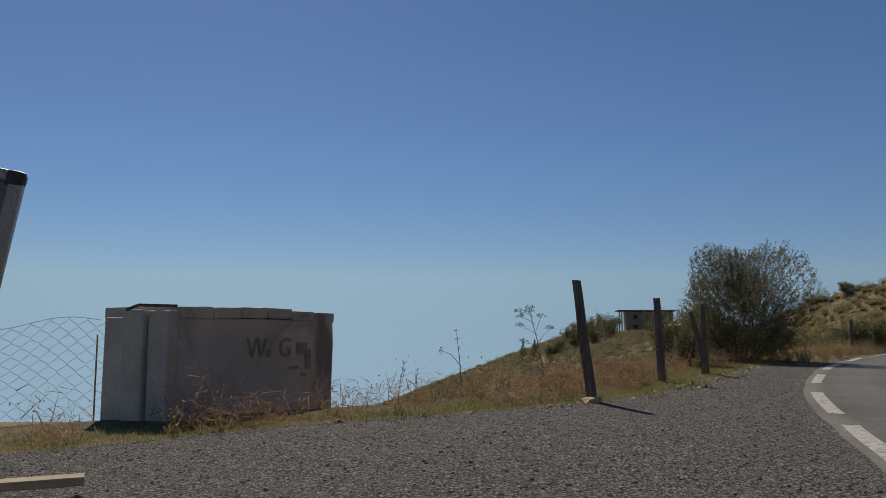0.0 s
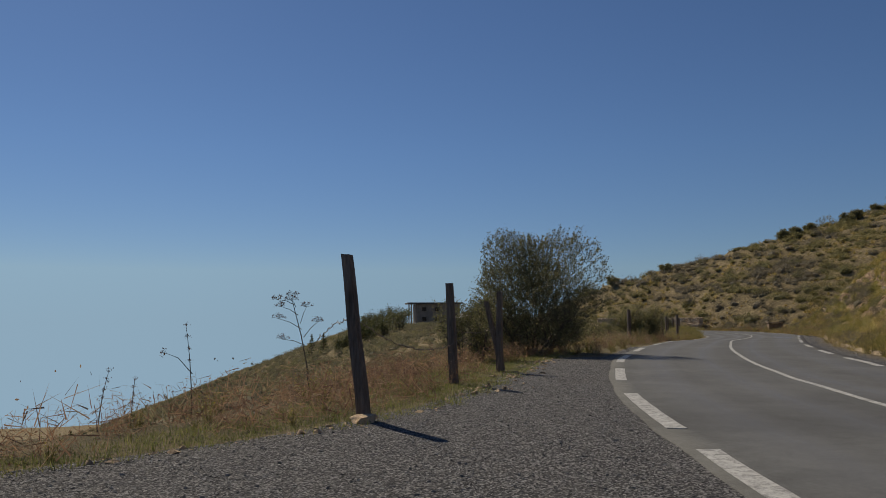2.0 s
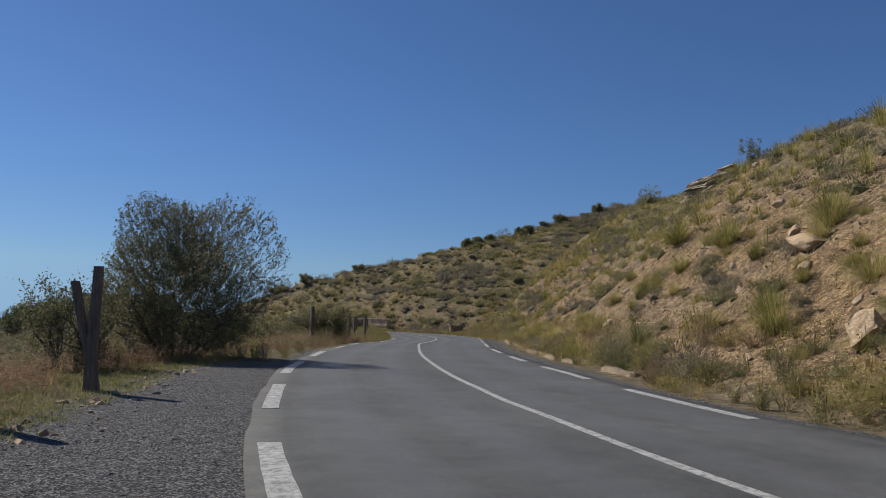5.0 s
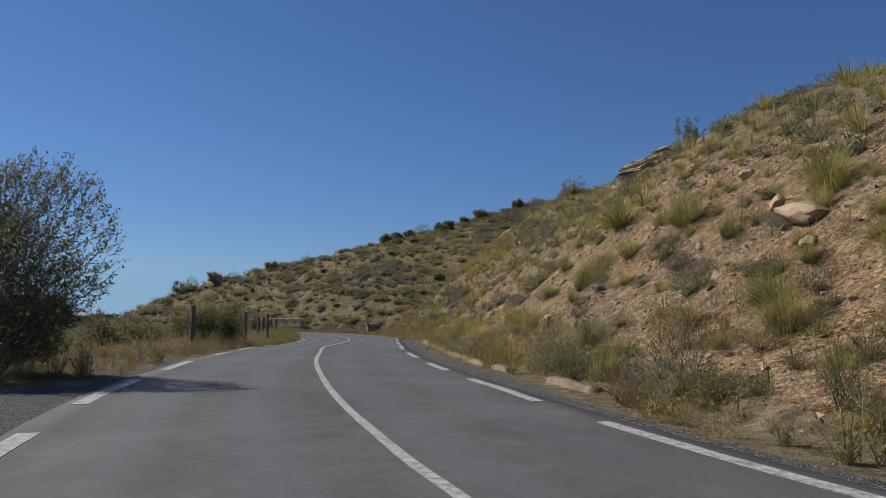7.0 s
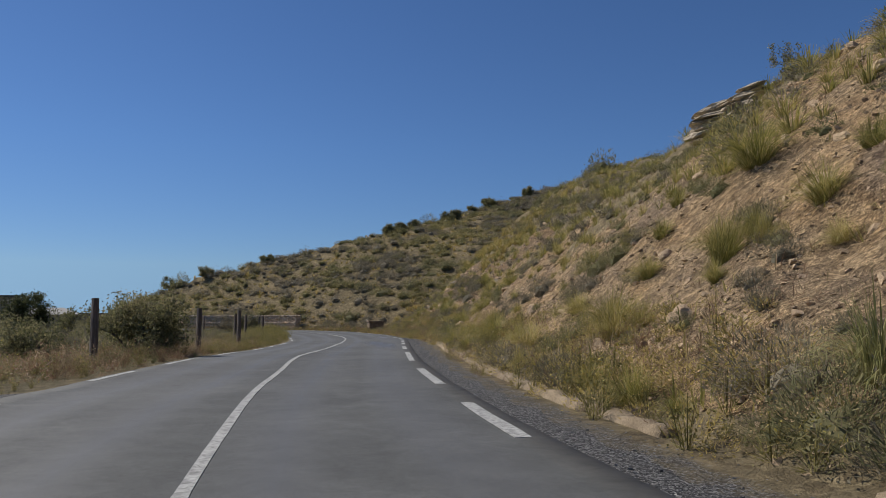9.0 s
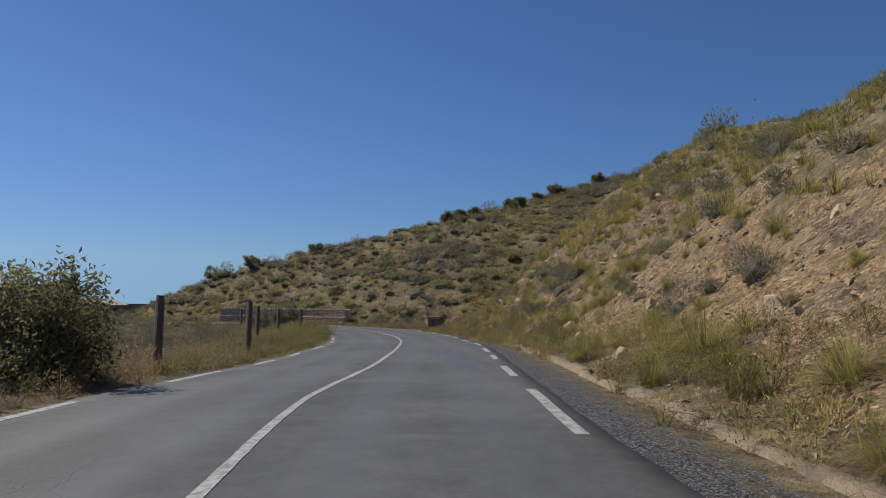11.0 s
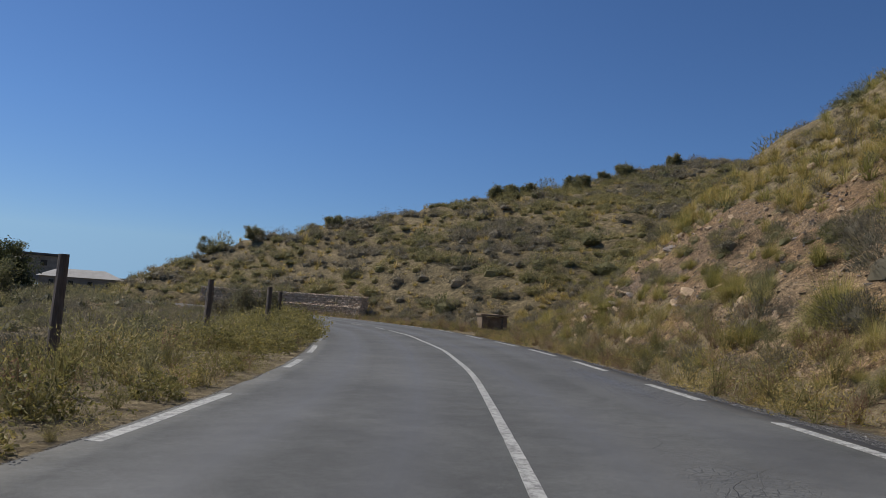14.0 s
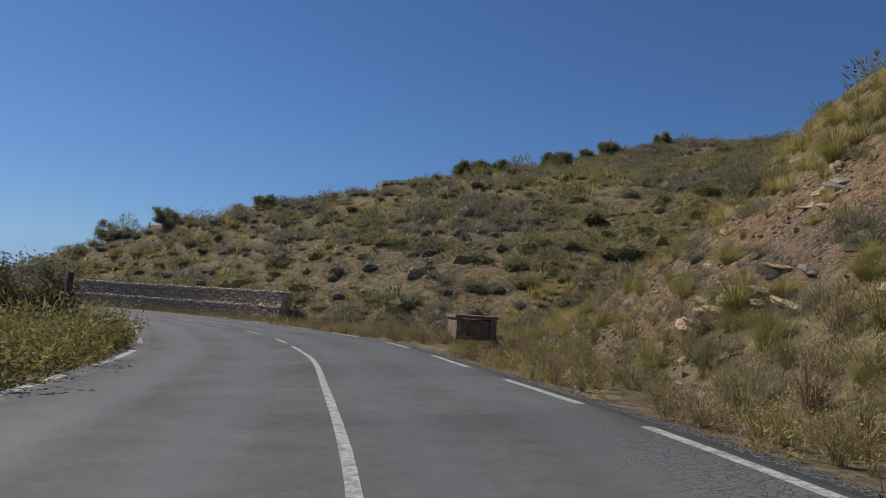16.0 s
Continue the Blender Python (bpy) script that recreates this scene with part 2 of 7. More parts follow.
def asphalt_material():
    m, nt, bsdf, vec = bare("asphalt", 0.82, 0.35)
    agg = noise_tex(nt, 130, 3, 0.7, vec)
    pat = noise_tex(nt, 0.3, 5, 0.6, vec, None, 0.7)
    mid = noise_tex(nt, 2.6, 5, 0.6, vec, None, 0.5)
    col = ramp(nt, pat, [(0.35, (0.074, 0.076, 0.075)), (0.65, (0.116, 0.119, 0.116))])
    col = mixc(nt, 1.0, col, ramp(nt, agg, [(0.3, (0.6, 0.6, 0.6)), (0.7, (1.3, 1.3, 1.3))]), "MULTIPLY")
    col = mixc(nt, 1.0, col, ramp(nt, mid, [(0.3, (0.8, 0.8, 0.8)), (0.7, (1.14, 1.14, 1.14))]), "MULTIPLY")
    speck = noise_tex(nt, 17, 3, 0.65, vec)
    col = mixc(nt, 1.0, col, ramp(nt, speck, [(0.3, (0.84, 0.84, 0.84)), (0.7, (1.12, 1.12, 1.12))]), "MULTIPLY")
    wear = attr(nt, "wear")
    sep = nt.nodes.new("ShaderNodeSeparateColor")
    nt.links.new(wear.outputs["Color"], sep.inputs[0])
    col = mixc(nt, math_node(nt, "MULTIPLY_ADD", sep.outputs["Red"], 0.7, -0.15, clamp=True), col, (0.20, 0.198, 0.19))
    # polished wheel tracks, and pale dust along the edges
    col = mixc(nt, math_node(nt, "MULTIPLY", sep.outputs["Green"], 0.35), col, (0.15, 0.15, 0.148))
    col = mixc(nt, math_node(nt, "MULTIPLY", math_node(nt, "MULTIPLY", sep.outputs["Blue"], mid), 1.1, clamp=True), col, (0.21, 0.195, 0.165))
    warp = nt.nodes.new("ShaderNodeTexNoise")
    warp.inputs["Scale"].default_value = 1.3
    nt.links.new(vec, warp.inputs["Vector"])
    wv = nt.nodes.new("ShaderNodeMixRGB")
    wv.blend_type = "ADD"
    wv.inputs[0].default_value = 0.35
    nt.links.new(vec, wv.inputs[1])
    nt.links.new(warp.outputs["Color"], wv.inputs[2])
    lines = None
    for sc, width, lo in ((11.0, 0.085, 0.32), (2.6, 0.018, 0.32), (0.8, 0.006, 0.17)):
        v = nt.nodes.new("ShaderNodeTexVoronoi")
        v.feature = "DISTANCE_TO_EDGE"
        v.inputs["Scale"].default_value = sc
        nt.links.new(wv.outputs[0], v.inputs["Vector"])
        c = nt.nodes.new("ShaderNodeMapRange")
        c.inputs["From Min"].default_value, c.inputs["From Max"].default_value = width, width * 0.3
        nt.links.new(v.outputs["Distance"], c.inputs["Value"])
        gate = nt.nodes.new("ShaderNodeMapRange")
        gate.inputs["From Min"].default_value, gate.inputs["From Max"].default_value = lo, lo + 0.35
        nt.links.new(math_node(nt, "MULTIPLY", sep.outputs["Red"], math_node(nt, "ADD", mid, 0.45)), gate.inputs["Value"])
        f = math_node(nt, "MULTIPLY", c.outputs[0], gate.outputs[0])
        lines = f if lines is None else math_node(nt, "MAXIMUM", lines, f)
    col = mixc(nt, math_node(nt, "MULTIPLY", lines, 0.7), col, (0.022, 0.022, 0.022))
    nt.links.new(col, bsdf.inputs["Base Color"])
    gloss = math_node(nt, "MAXIMUM", math_node(nt, "MULTIPLY", sep.outputs["Green"], 0.6), math_node(nt, "MULTIPLY_ADD", sep.outputs["Red"], 1.5, -0.45, clamp=True))
    rr = nt.nodes.new("ShaderNodeMapRange")
    rr.inputs["To Min"].default_value, rr.inputs["To Max"].default_value = 0.88, 0.44
    nt.links.new(gloss, rr.inputs["Value"])
    nt.links.new(rr.outputs[0], bsdf.inputs["Roughness"])
    bump(nt, bsdf, math_node(nt, "SUBTRACT", math_node(nt, "MULTIPLY", agg, 0.35), lines), 0.5, 0.012)
    return m


def paint_material():
    m, nt, bsdf, vec = bare("road_paint", 0.7, 0.4)
    worn = noise_tex(nt, 9, 6, 0.75, vec, None, 0.4)
    grain = noise_tex(nt, 130, 2, 0.6, vec)
    f = ramp(nt, math_node(nt, "MULTIPLY_ADD", grain, 0.35, worn), [(0.56, (0, 0, 0)), (0.74, (1, 1, 1))])
    col = mixc(nt, f, (0.18, 0.178, 0.17), mixc(nt, noise_tex(nt, 3, 4, 0.6, vec), (0.33, 0.33, 0.31), (0.57, 0.57, 0.545)))
    nt.links.new(col, bsdf.inputs["Base Color"])
    bump(nt, bsdf, grain, 0.3, 0.006)
    return m


M_GROUND = ground_material()
M_ASPHALT = asphalt_material()
M_PAINT = paint_material()
M_CONCRETE = surface("old_concrete", (0.47, 0.42, 0.355), (0.67, 0.60, 0.515), 1.1, 45, 0.95, 0.5, 0.02, stain=(0.24, 0.215, 0.19))
M_CHANNEL = surface("channel_concrete", (0.24, 0.185, 0.122), (0.39, 0.305, 0.205), 2.6, 38, 0.95, 0.9, 0.04, stain=(0.18, 0.14, 0.095))
M_POST = surface("weathered_wood", (0.10, 0.078, 0.062), (0.25, 0.20, 0.165), 5, 38, 0.9, 0.7, 0.02, stretch=(1, 1, 0.12))
M_WIRE = surface("rusty_wire", (0.12, 0.085, 0.06), (0.22, 0.18, 0.15), 20, 90, 0.6, 0.2, 0.002, metal=0.6)
M_NET = surface("galvanised_wire", (0.30, 0.30, 0.29), (0.42, 0.42, 0.40), 10, 90, 0.5, 0.1, 0.001, metal=0.6)
M_ROCK = surface("ochre_rock", (0.35, 0.26, 0.175), (0.56, 0.42, 0.275), 2.2, 22, 0.92, 0.8, 0.04, stain=(0.28, 0.21, 0.155), each=0.4)
M_SHALE = surface("grey_violet_shale", (0.17, 0.145, 0.13), (0.36, 0.31, 0.275), 2.2, 22, 0.92, 0.8, 0.04, stain=(0.15, 0.125, 0.11), each=0.4)
M_CRAG = surface("pale_rock", (0.30, 0.25, 0.185), (0.50, 0.43, 0.325), 2.5, 16, 0.92, 0.9, 0.06, stretch=(1, 1, 2), stain=(0.18, 0.15, 0.12), each=0.4)
M_CULVERT = surface("brown_block", (0.17, 0.125, 0.085), (0.29, 0.22, 0.155), 3.0, 30, 0.95, 0.8, 0.03, stain=(0.13, 0.10, 0.075))
M_STONE = surface("gravel_stone", (0.12, 0.12, 0.123), (0.30, 0.298, 0.292), 6, 40, 0.92, 0.4, 0.01, each=0.4)
M_GABION = surface("gabion_stone", (0.54, 0.43, 0.32), (0.82, 0.68, 0.53), 3.5, 20, 0.92, 0.7, 0.03, each=0.3)
M_BRANCH = surface("bark", (0.08, 0.066, 0.053), (0.19, 0.16, 0.13), 8, 40, 0.95, 0.7, 0.02, stretch=(1, 1, 0.3))
M_METAL = surface("grey_sheet_metal", (0.20, 0.205, 0.205), (0.28, 0.285, 0.28), 1.2, 60, 0.5, 0.1, 0.003)
M_TRIM = surface("dull_aluminium", (0.34, 0.31, 0.26), (0.47, 0.44, 0.39), 2.0, 60, 0.45, 0.1, 0.003, metal=0.5)
M_CAP = surface("dark_plastic", (0.05, 0.05, 0.05), (0.08, 0.08, 0.078), 4, 60, 0.55, 0.1, 0.003)
M_PLANK = surface("sun_bleached_plank", (0.30, 0.25, 0.18), (0.46, 0.41, 0.33), 3, 50, 0.9, 0.6, 0.01, stretch=(0.15, 1, 1))
M_WALL = surface("house_render", (0.20, 0.18, 0.155), (0.30, 0.275, 0.24), 0.8, 30, 0.95, 0.2, 0.02)
M_ROOF = surface("pale_roof_sheet", (0.42, 0.40, 0.36), (0.55, 0.53, 0.49), 0.6, 20, 0.8, 0.2, 0.02)
M_DARKROOF = surface("dark_roof", (0.09, 0.085, 0.08), (0.15, 0.14, 0.13), 0.6, 20, 0.85, 0.2, 0.02)
M_PANE = surface("dark_window", (0.02, 0.022, 0.025), (0.035, 0.038, 0.04), 1, 10, 0.15, 0.0, 0.001)
M_SPRAY = surface("faded_spray_paint", (0.27, 0.225, 0.17), (0.40, 0.33, 0.25), 4, 60, 0.9, 0.2, 0.002)

L_TUSSOCK = foliage("tussock_grass", [(0.08, (0.115, 0.12, 0.035)), (0.35, (0.25, 0.24, 0.068)), (0.65, (0.44, 0.37, 0.135)), (0.95, (0.64, 0.52, 0.27))], 0.55, 0.45)
L_SCRUB = foliage("grey_green_scrub", [(0.1, (0.09, 0.084, 0.058)), (0.45, (0.185, 0.168, 0.117)), (0.7, (0.275, 0.24, 0.17)), (0.95, (0.39, 0.325, 0.235))], 0.8, 0.38)
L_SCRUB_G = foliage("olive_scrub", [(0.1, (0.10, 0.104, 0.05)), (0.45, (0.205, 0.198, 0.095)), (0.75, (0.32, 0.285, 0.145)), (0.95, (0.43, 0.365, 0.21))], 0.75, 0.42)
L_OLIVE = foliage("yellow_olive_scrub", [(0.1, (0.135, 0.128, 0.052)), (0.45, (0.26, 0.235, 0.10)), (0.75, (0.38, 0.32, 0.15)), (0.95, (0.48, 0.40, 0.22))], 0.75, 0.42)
L_TREE = foliage("evergreen_leaf", [(0.1, (0.05, 0.058, 0.024)), (0.5, (0.105, 0.115, 0.048)), (0.8, (0.18, 0.18, 0.08)), (0.97, (0.28, 0.23, 0.12))], 0.45, 0.35)
L_BUSH = foliage("grey_green_leaf", [(0.1, (0.10, 0.105, 0.055)), (0.5, (0.20, 0.195, 0.105)), (0.8, (0.31, 0.285, 0.165)), (0.97, (0.42, 0.34, 0.22))], 0.45, 0.45)
L_THORN = foliage("dark_thorny_leaf", [(0.1, (0.075, 0.08, 0.04)), (0.5, (0.165, 0.165, 0.082)), (0.8, (0.27, 0.25, 0.135)), (0.97, (0.42, 0.35, 0.21))], 0.5, 0.4)
L_SPUR = foliage("dark_green_scrub", [(0.1, (0.09, 0.093, 0.055)), (0.45, (0.175, 0.168, 0.10)), (0.7, (0.26, 0.235, 0.142)), (0.95, (0.36, 0.305, 0.19))], 0.75, 0.4)
L_DRY = foliage("dry_weeds", [(0.05, (0.15, 0.085, 0.056)), (0.3, (0.27, 0.16, 0.106)), (0.5, (0.30, 0.245, 0.138)), (0.75, (0.46, 0.345, 0.225)), (0.97, (0.62, 0.51, 0.388))], 0.8, 0.4)
L_GOLD = foliage("straw_gold_grass", [(0.08, (0.17, 0.14, 0.045)), (0.35, (0.34, 0.275, 0.09)), (0.65, (0.52, 0.40, 0.155)), (0.95, (0.66, 0.52, 0.28))], 0.6, 0.45)
L_RUST = foliage("rust_brown_weeds", [(0.1, (0.15, 0.08, 0.062)), (0.4, (0.31, 0.19, 0.12)), (0.7, (0.44, 0.305, 0.195)), (0.97, (0.62, 0.49, 0.400))], 0.8, 0.4)
L_GREEN = foliage("short_green_grass", [(0.1, (0.10, 0.125, 0.035)), (0.5, (0.20, 0.22, 0.07)), (0.8, (0.32, 0.30, 0.125)), (0.97, (0.48, 0.40, 0.22))], 0.7, 0.4)
L_LUSH = foliage("lush_leaves", [(0.1, (0.11, 0.108, 0.04)), (0.5, (0.24, 0.215, 0.075)), (0.8, (0.41, 0.335, 0.12)), (0.97, (0.56, 0.45, 0.21))], 0.6, 0.4)
L_WEED = foliage("yellow_green_weeds", [(0.1, (0.12, 0.115, 0.045)), (0.45, (0.25, 0.225, 0.085)), (0.75, (0.42, 0.345, 0.155)), (0.97, (0.60, 0.47, 0.28))], 0.7, 0.45)
L_FLOWER = foliage("yellow_blossom", [(0.1, (0.34, 0.27, 0.05)), (0.9, (0.52, 0.43, 0.11))], 0.6, 0.3)
L_UMBEL = foliage("dry_umbels", [(0.1, (0.10, 0.055, 0.05)), (0.9, (0.22, 0.13, 0.10))], 0.8, 0.2)
L_YUCCA = foliage("blue_green_blades", [(0.1, (0.14, 0.145, 0.05)), (0.5, (0.27, 0.265, 0.10)), (0.9, (0.44, 0.39, 0.19))], 0.6, 0.25)


# ---- mesh helpers ----
def mesh_from(name, verts, tris, mats, mat_index=None, smooth=False):
    """A mesh of triangles from arrays."""
    me = bpy.data.meshes.new(name)
    verts, tris = np.asarray(verts, np.float32), np.asarray(tris, np.int32)
    me.vertices.add(len(verts))
    me.vertices.foreach_set("co", verts.ravel())
    me.loops.add(tris.size)
    me.loops.foreach_set("vertex_index", tris.ravel())
    me.polygons.add(len(tris))
    me.polygons.foreach_set("loop_start", np.arange(0, tris.size, 3, dtype=np.int32))
    me.polygons.foreach_set("loop_total", np.full(len(tris), 3, np.int32))
    me.polygons.foreach_set("use_smooth", np.full(len(tris), smooth, bool))
    for mt in (mats if isinstance(mats, (list, tuple)) else [mats]):
        me.materials.append(mt)
    if mat_index is not None:
        me.polygons.foreach_set("material_index", np.asarray(mat_index, np.int32))
    me.update(calc_edges=True)
    me.validate()
    return me


def part(name, bm, material, parent=None, label="", smooth=False):
    me = bpy.data.meshes.new(name)
    bm.to_mesh(me)
    bm.free()
    for p in me.polygons:
        p.use_smooth = smooth
    me.materials.append(material)
    ob = new(name, me)
    ob.parent = parent
    if label:
        ob["label"] = label
    return ob


def box(bm, m, size, bevel=0.0):
    r = bmesh.ops.create_cube(bm, size=1.0, matrix=m @ Matrix.Diagonal((*size, 1)))
    if bevel:
        es = list({e for v in r["verts"] for e in v.link_edges})
        bmesh.ops.bevel(bm, geom=es, offset=bevel, segments=2, affect="EDGES", profile=0.6)
    return r["verts"]


def rough_up(bm, amount, scale, seed=0.0):
    for v in bm.verts:
        v.co += noise.noise_vector(v.co * scale + Vector((seed, seed * 1.7, 3.1))) * amount


def tube(points, radii, sides=6, cap=True):
    """Vertices and triangles of a tapered tube along points."""
    pts = [Vector(p) for p in points]
    vs, ts = [], []
    for i, p in enumerate(pts):
        way = (pts[min(i + 1, len(pts) - 1)] - pts[max(i - 1, 0)]).normalized()
        a = way.orthogonal().normalized() if abs(way.z) > 0.95 else way.cross(Vector((0, 0, 1))).normalized()
        b = way.cross(a)
        for k in range(sides):
            w = 2 * math.pi * k / sides
            vs.append(tuple(p + (a * math.cos(w) + b * math.sin(w)) * radii[i]))
    for i in range(len(pts) - 1):
        for k in range(sides):
            a, b = i * sides + k, i * sides + (k + 1) % sides
            ts += [(a, b, b + sides), (a, b + sides, a + sides)]
    if cap:
        for base in (0, (len(pts) - 1) * sides):
            ts += [(base, base + k, base + k + 1) for k in range(1, sides - 1)]
    return vs, ts


class Soup:
    """Collects triangles of many pieces, with a material index each."""

    def __init__(self):
        self.v, self.t, self.m, self.n = [], [], [], 0

    def add(self, verts, tris, mat=0):
        verts, tris = np.asarray(verts, np.float64).reshape(-1, 3), np.asarray(tris, np.int64).reshape(-1, 3)
        self.v.append(verts)
        self.t.append(tris + self.n)
        self.m.append(np.full(len(tris), mat))
        self.n += len(verts)
        return self

    def arrays(self):
        return np.concatenate(self.v), np.concatenate(self.t), np.concatenate(self.m)

    def mesh(self, name, mats, smooth=False):
        v, t, m = self.arrays()
        return mesh_from(name, v, t, mats, m, smooth)


def blades(rng, n, height, spread, width, radius, droop=0.5, segs=4, upright=0.15):
    """Arching grass blades that spring from one clump."""
    az = rng.uniform(0, 2 * np.pi, n)
    r0 = radius * np.sqrt(rng.uniform(0, 1, n))
    fall = rng.uniform(upright, 1, n) * spread
    h = height * rng.uniform(0.6, 1.05, n)
    sag = droop * rng.uniform(0.4, 1.2, n)
    turn = az + rng.normal(0, 0.5, n)
    w = width * rng.uniform(0.6, 1.2, n)
    base = np.stack([r0 * np.cos(az), r0 * np.sin(az), np.full(n, -0.04)], 1)
    out = np.stack([np.cos(turn), np.sin(turn), np.zeros(n)], 1)
    side = np.stack([-np.sin(turn), np.cos(turn), np.zeros(n)], 1)
    vs = []
    for k in range(segs + 1):
        t = k / segs
        c = base + out * (fall * t ** 1.4)[:, None]
        c[:, 2] += h * (t - sag * t * t * 0.75)
        ww = (w * (1 - t) ** 0.7 * 0.5)[:, None]
        vs += [c - side * ww, c + side * ww] if k < segs else [c]
    v = np.stack(vs, 1)
    m = v.shape[1]
    t = []
    for k in range(segs - 1):
        a = 2 * k
        t += [(a, a + 1, a + 3), (a, a + 3, a + 2)]
    a = 2 * (segs - 1)
    t.append((a, a + 1, a + 2))
    t = np.array(t)
    tris = (t[None] + (np.arange(n) * m)[:, None, None]).reshape(-1, 3)
    return v.reshape(-1, 3), tris


def leaves_at(rng, pts, size, out=None, bias=0.6):
    """A small folded leaf at each point."""
    n = len(pts)
    a = rng.normal(0, 1, (n, 3))
    if out is not None:
        a = a * (1 - bias) + out * bias * 1.6
    a /= np.linalg.norm(a, axis=1)[:, None] + 1e-9
    b = np.cross(a, rng.normal(0, 1, (n, 3)))
    b /= np.linalg.norm(b, axis=1)[:, None] + 1e-9
    c = np.cross(a, b)
    s = (size * rng.uniform(0.55, 1.3, n))[:, None]
    v = np.stack([pts - b * s, pts + c * s * 0.45 + a * s * 0.12, pts + b * s, pts - c * s * 0.45 + a * s * 0.12], 1)
    t = np.array([(0, 1, 2), (0, 2, 3)])
    tris = (t[None] + (np.arange(n) * 4)[:, None, None]).reshape(-1, 3)
    return v.reshape(-1, 3), tris


def clump_points(rng, n, rx, rz, lumps=7, fill=0.35):
    """Points in an uneven dome, denser towards its outside; and their outward ways."""
    d = rng.normal(0, 1, (n, 3))
    d[:, 2] = np.abs(d[:, 2]) * 0.9 + 0.02
    d /= np.linalg.norm(d, axis=1)[:, None]
    r = np.full(n, 0.72)
    for _ in range(lumps):
        c = rng.normal(0, 1, 3)
        c[2] = abs(c[2])
        c /= np.linalg.norm(c)
        r += 0.42 * rng.uniform(0.3, 1) * np.clip((d @ c - 0.72) / 0.28, 0, 1)
    r *= 1 - fill * rng.uniform(0, 1, n) ** 1.5
    p = d * r[:, None] * np.array([rx, rx, rz])
    return p, d


def dome(rng, rx, rz, amount=0.18, rings=2):
    """A low, uneven core that keeps the ground from showing through a bush."""
    bm = bmesh.new()
    bmesh.ops.create_icosphere(bm, subdivisions=rings, radius=1.0)
    o = Vector(rng.uniform(-9, 9, 3))
    v = np.array([tuple(vv.co * (1 + amount * 1.6 * noise.noise(vv.co * 2.1 + o))) for vv in bm.verts])
    t = np.array([[l.vert.index for l in f.loops] for f in bm.faces])
    bm.free()
    v *= np.array([rx, rx, rz])
    v[:, 2] = np.maximum(v[:, 2], -0.1)
    return v, t


def hull_rock(rng, sx, sy, sz, n=14):
    bm = bmesh.new()
    for _ in range(n):
        d = rng.normal(0, 1, 3)
        d /= np.max(np.abs(d)) ** 0.6 * np.linalg.norm(d) ** 0.4
        bm.verts.new((d[0] * sx, d[1] * sy, d[2] * sz))
    bmesh.ops.convex_hull(bm, input=list(bm.verts))
    bmesh.ops.delete(bm, geom=[v for v in bm.verts if not v.link_faces], context="VERTS")
    bmesh.ops.triangulate(bm, faces=list(bm.faces))
    bm.verts.index_update()
    v = np.array([tuple(x.co) for x in bm.verts])
    t = np.array([[l.vert.index for l in f.loops] for f in bm.faces])
    bm.free()
    return v, t


def boulder(rng, sx, sy, sz, cuts=9, rings=3):
    """A broken rock: a lump split along a few planes, with a rough skin."""
    bm = bmesh.new()
    bmesh.ops.create_icosphere(bm, subdivisions=rings, radius=1.0)
    v = np.array([tuple(q.co) for q in bm.verts])
    t = np.array([[l.vert.index for l in f.loops] for f in bm.faces])
    bm.free()
    for _ in range(cuts):
        n = rng.normal(0, 1, 3)
        n /= np.linalg.norm(n)
        over = v @ n - rng.uniform(0.45, 0.8)
        v = v - np.maximum(over, 0)[:, None] * n
    o = Vector(rng.uniform(-9, 9, 3))
    v = np.array([np.array(q) * (1 + 0.16 * noise.noise(Vector(q) * 2.2 + o) + 0.10 * noise.noise(Vector(q) * 6.0 + o)) for q in v])
    return v * np.array([sx, sy, sz]), t


def scattered(name, templates, places, mats, label, category, rng, smooth=False, lean=0.0):
    """One object of many small pieces that nobody could count. places: x, y, z, scale."""
    s = Soup()
    for x, y, z, sc in places:
        v, t, m = templates[rng.integers(len(templates))]
        w = rng.uniform(0, 2 * np.pi)
        c, si = math.cos(w), math.sin(w)
        q = v * sc * np.array([1, 1, rng.uniform(0.75, 1.2)])
        r = np.stack([q[:, 0] * c - q[:, 1] * si, q[:, 0] * si + q[:, 1] * c, q[:, 2]], 1)
        if lean:
            r[:, 0] -= r[:, 2] * lean
        s.v.append(r + (x, y, z))
        s.t.append(t + s.n)
        s.m.append(m)
        s.n += len(v)
    return tagged(new(name, s.mesh(name, mats, smooth)), label, category, kind="stuff")


# ---- the road's lines in plan ----
LEFT = [(-30.08, -300), (-7.08, -40), (0.32, -6), (2.92, 3.2), (4.62, 8.06), (5.95, 11.5), (7.67, 15.6), (9.02, 18.2), (11.19, 22), (12.95, 25.1), (15.49, 28.6), (17.41, 31.4), (20.39, 35.2), (23.67, 39.3), (27.56, 44), (30.6, 47.4), (33.59, 50.7), (36.07, 53.7), (38.95, 57.6), (41.43, 60.6), (44.42, 64.3), (47.43, 68.4), (50.43, 73), (52.87, 77), (55.47, 81.2), (58.82, 87.2), (62, 96), (64.7, 104), (66, 112), (65.4, 120), (62.6, 127.5), (57.5, 134), (50, 139), (40, 143)]
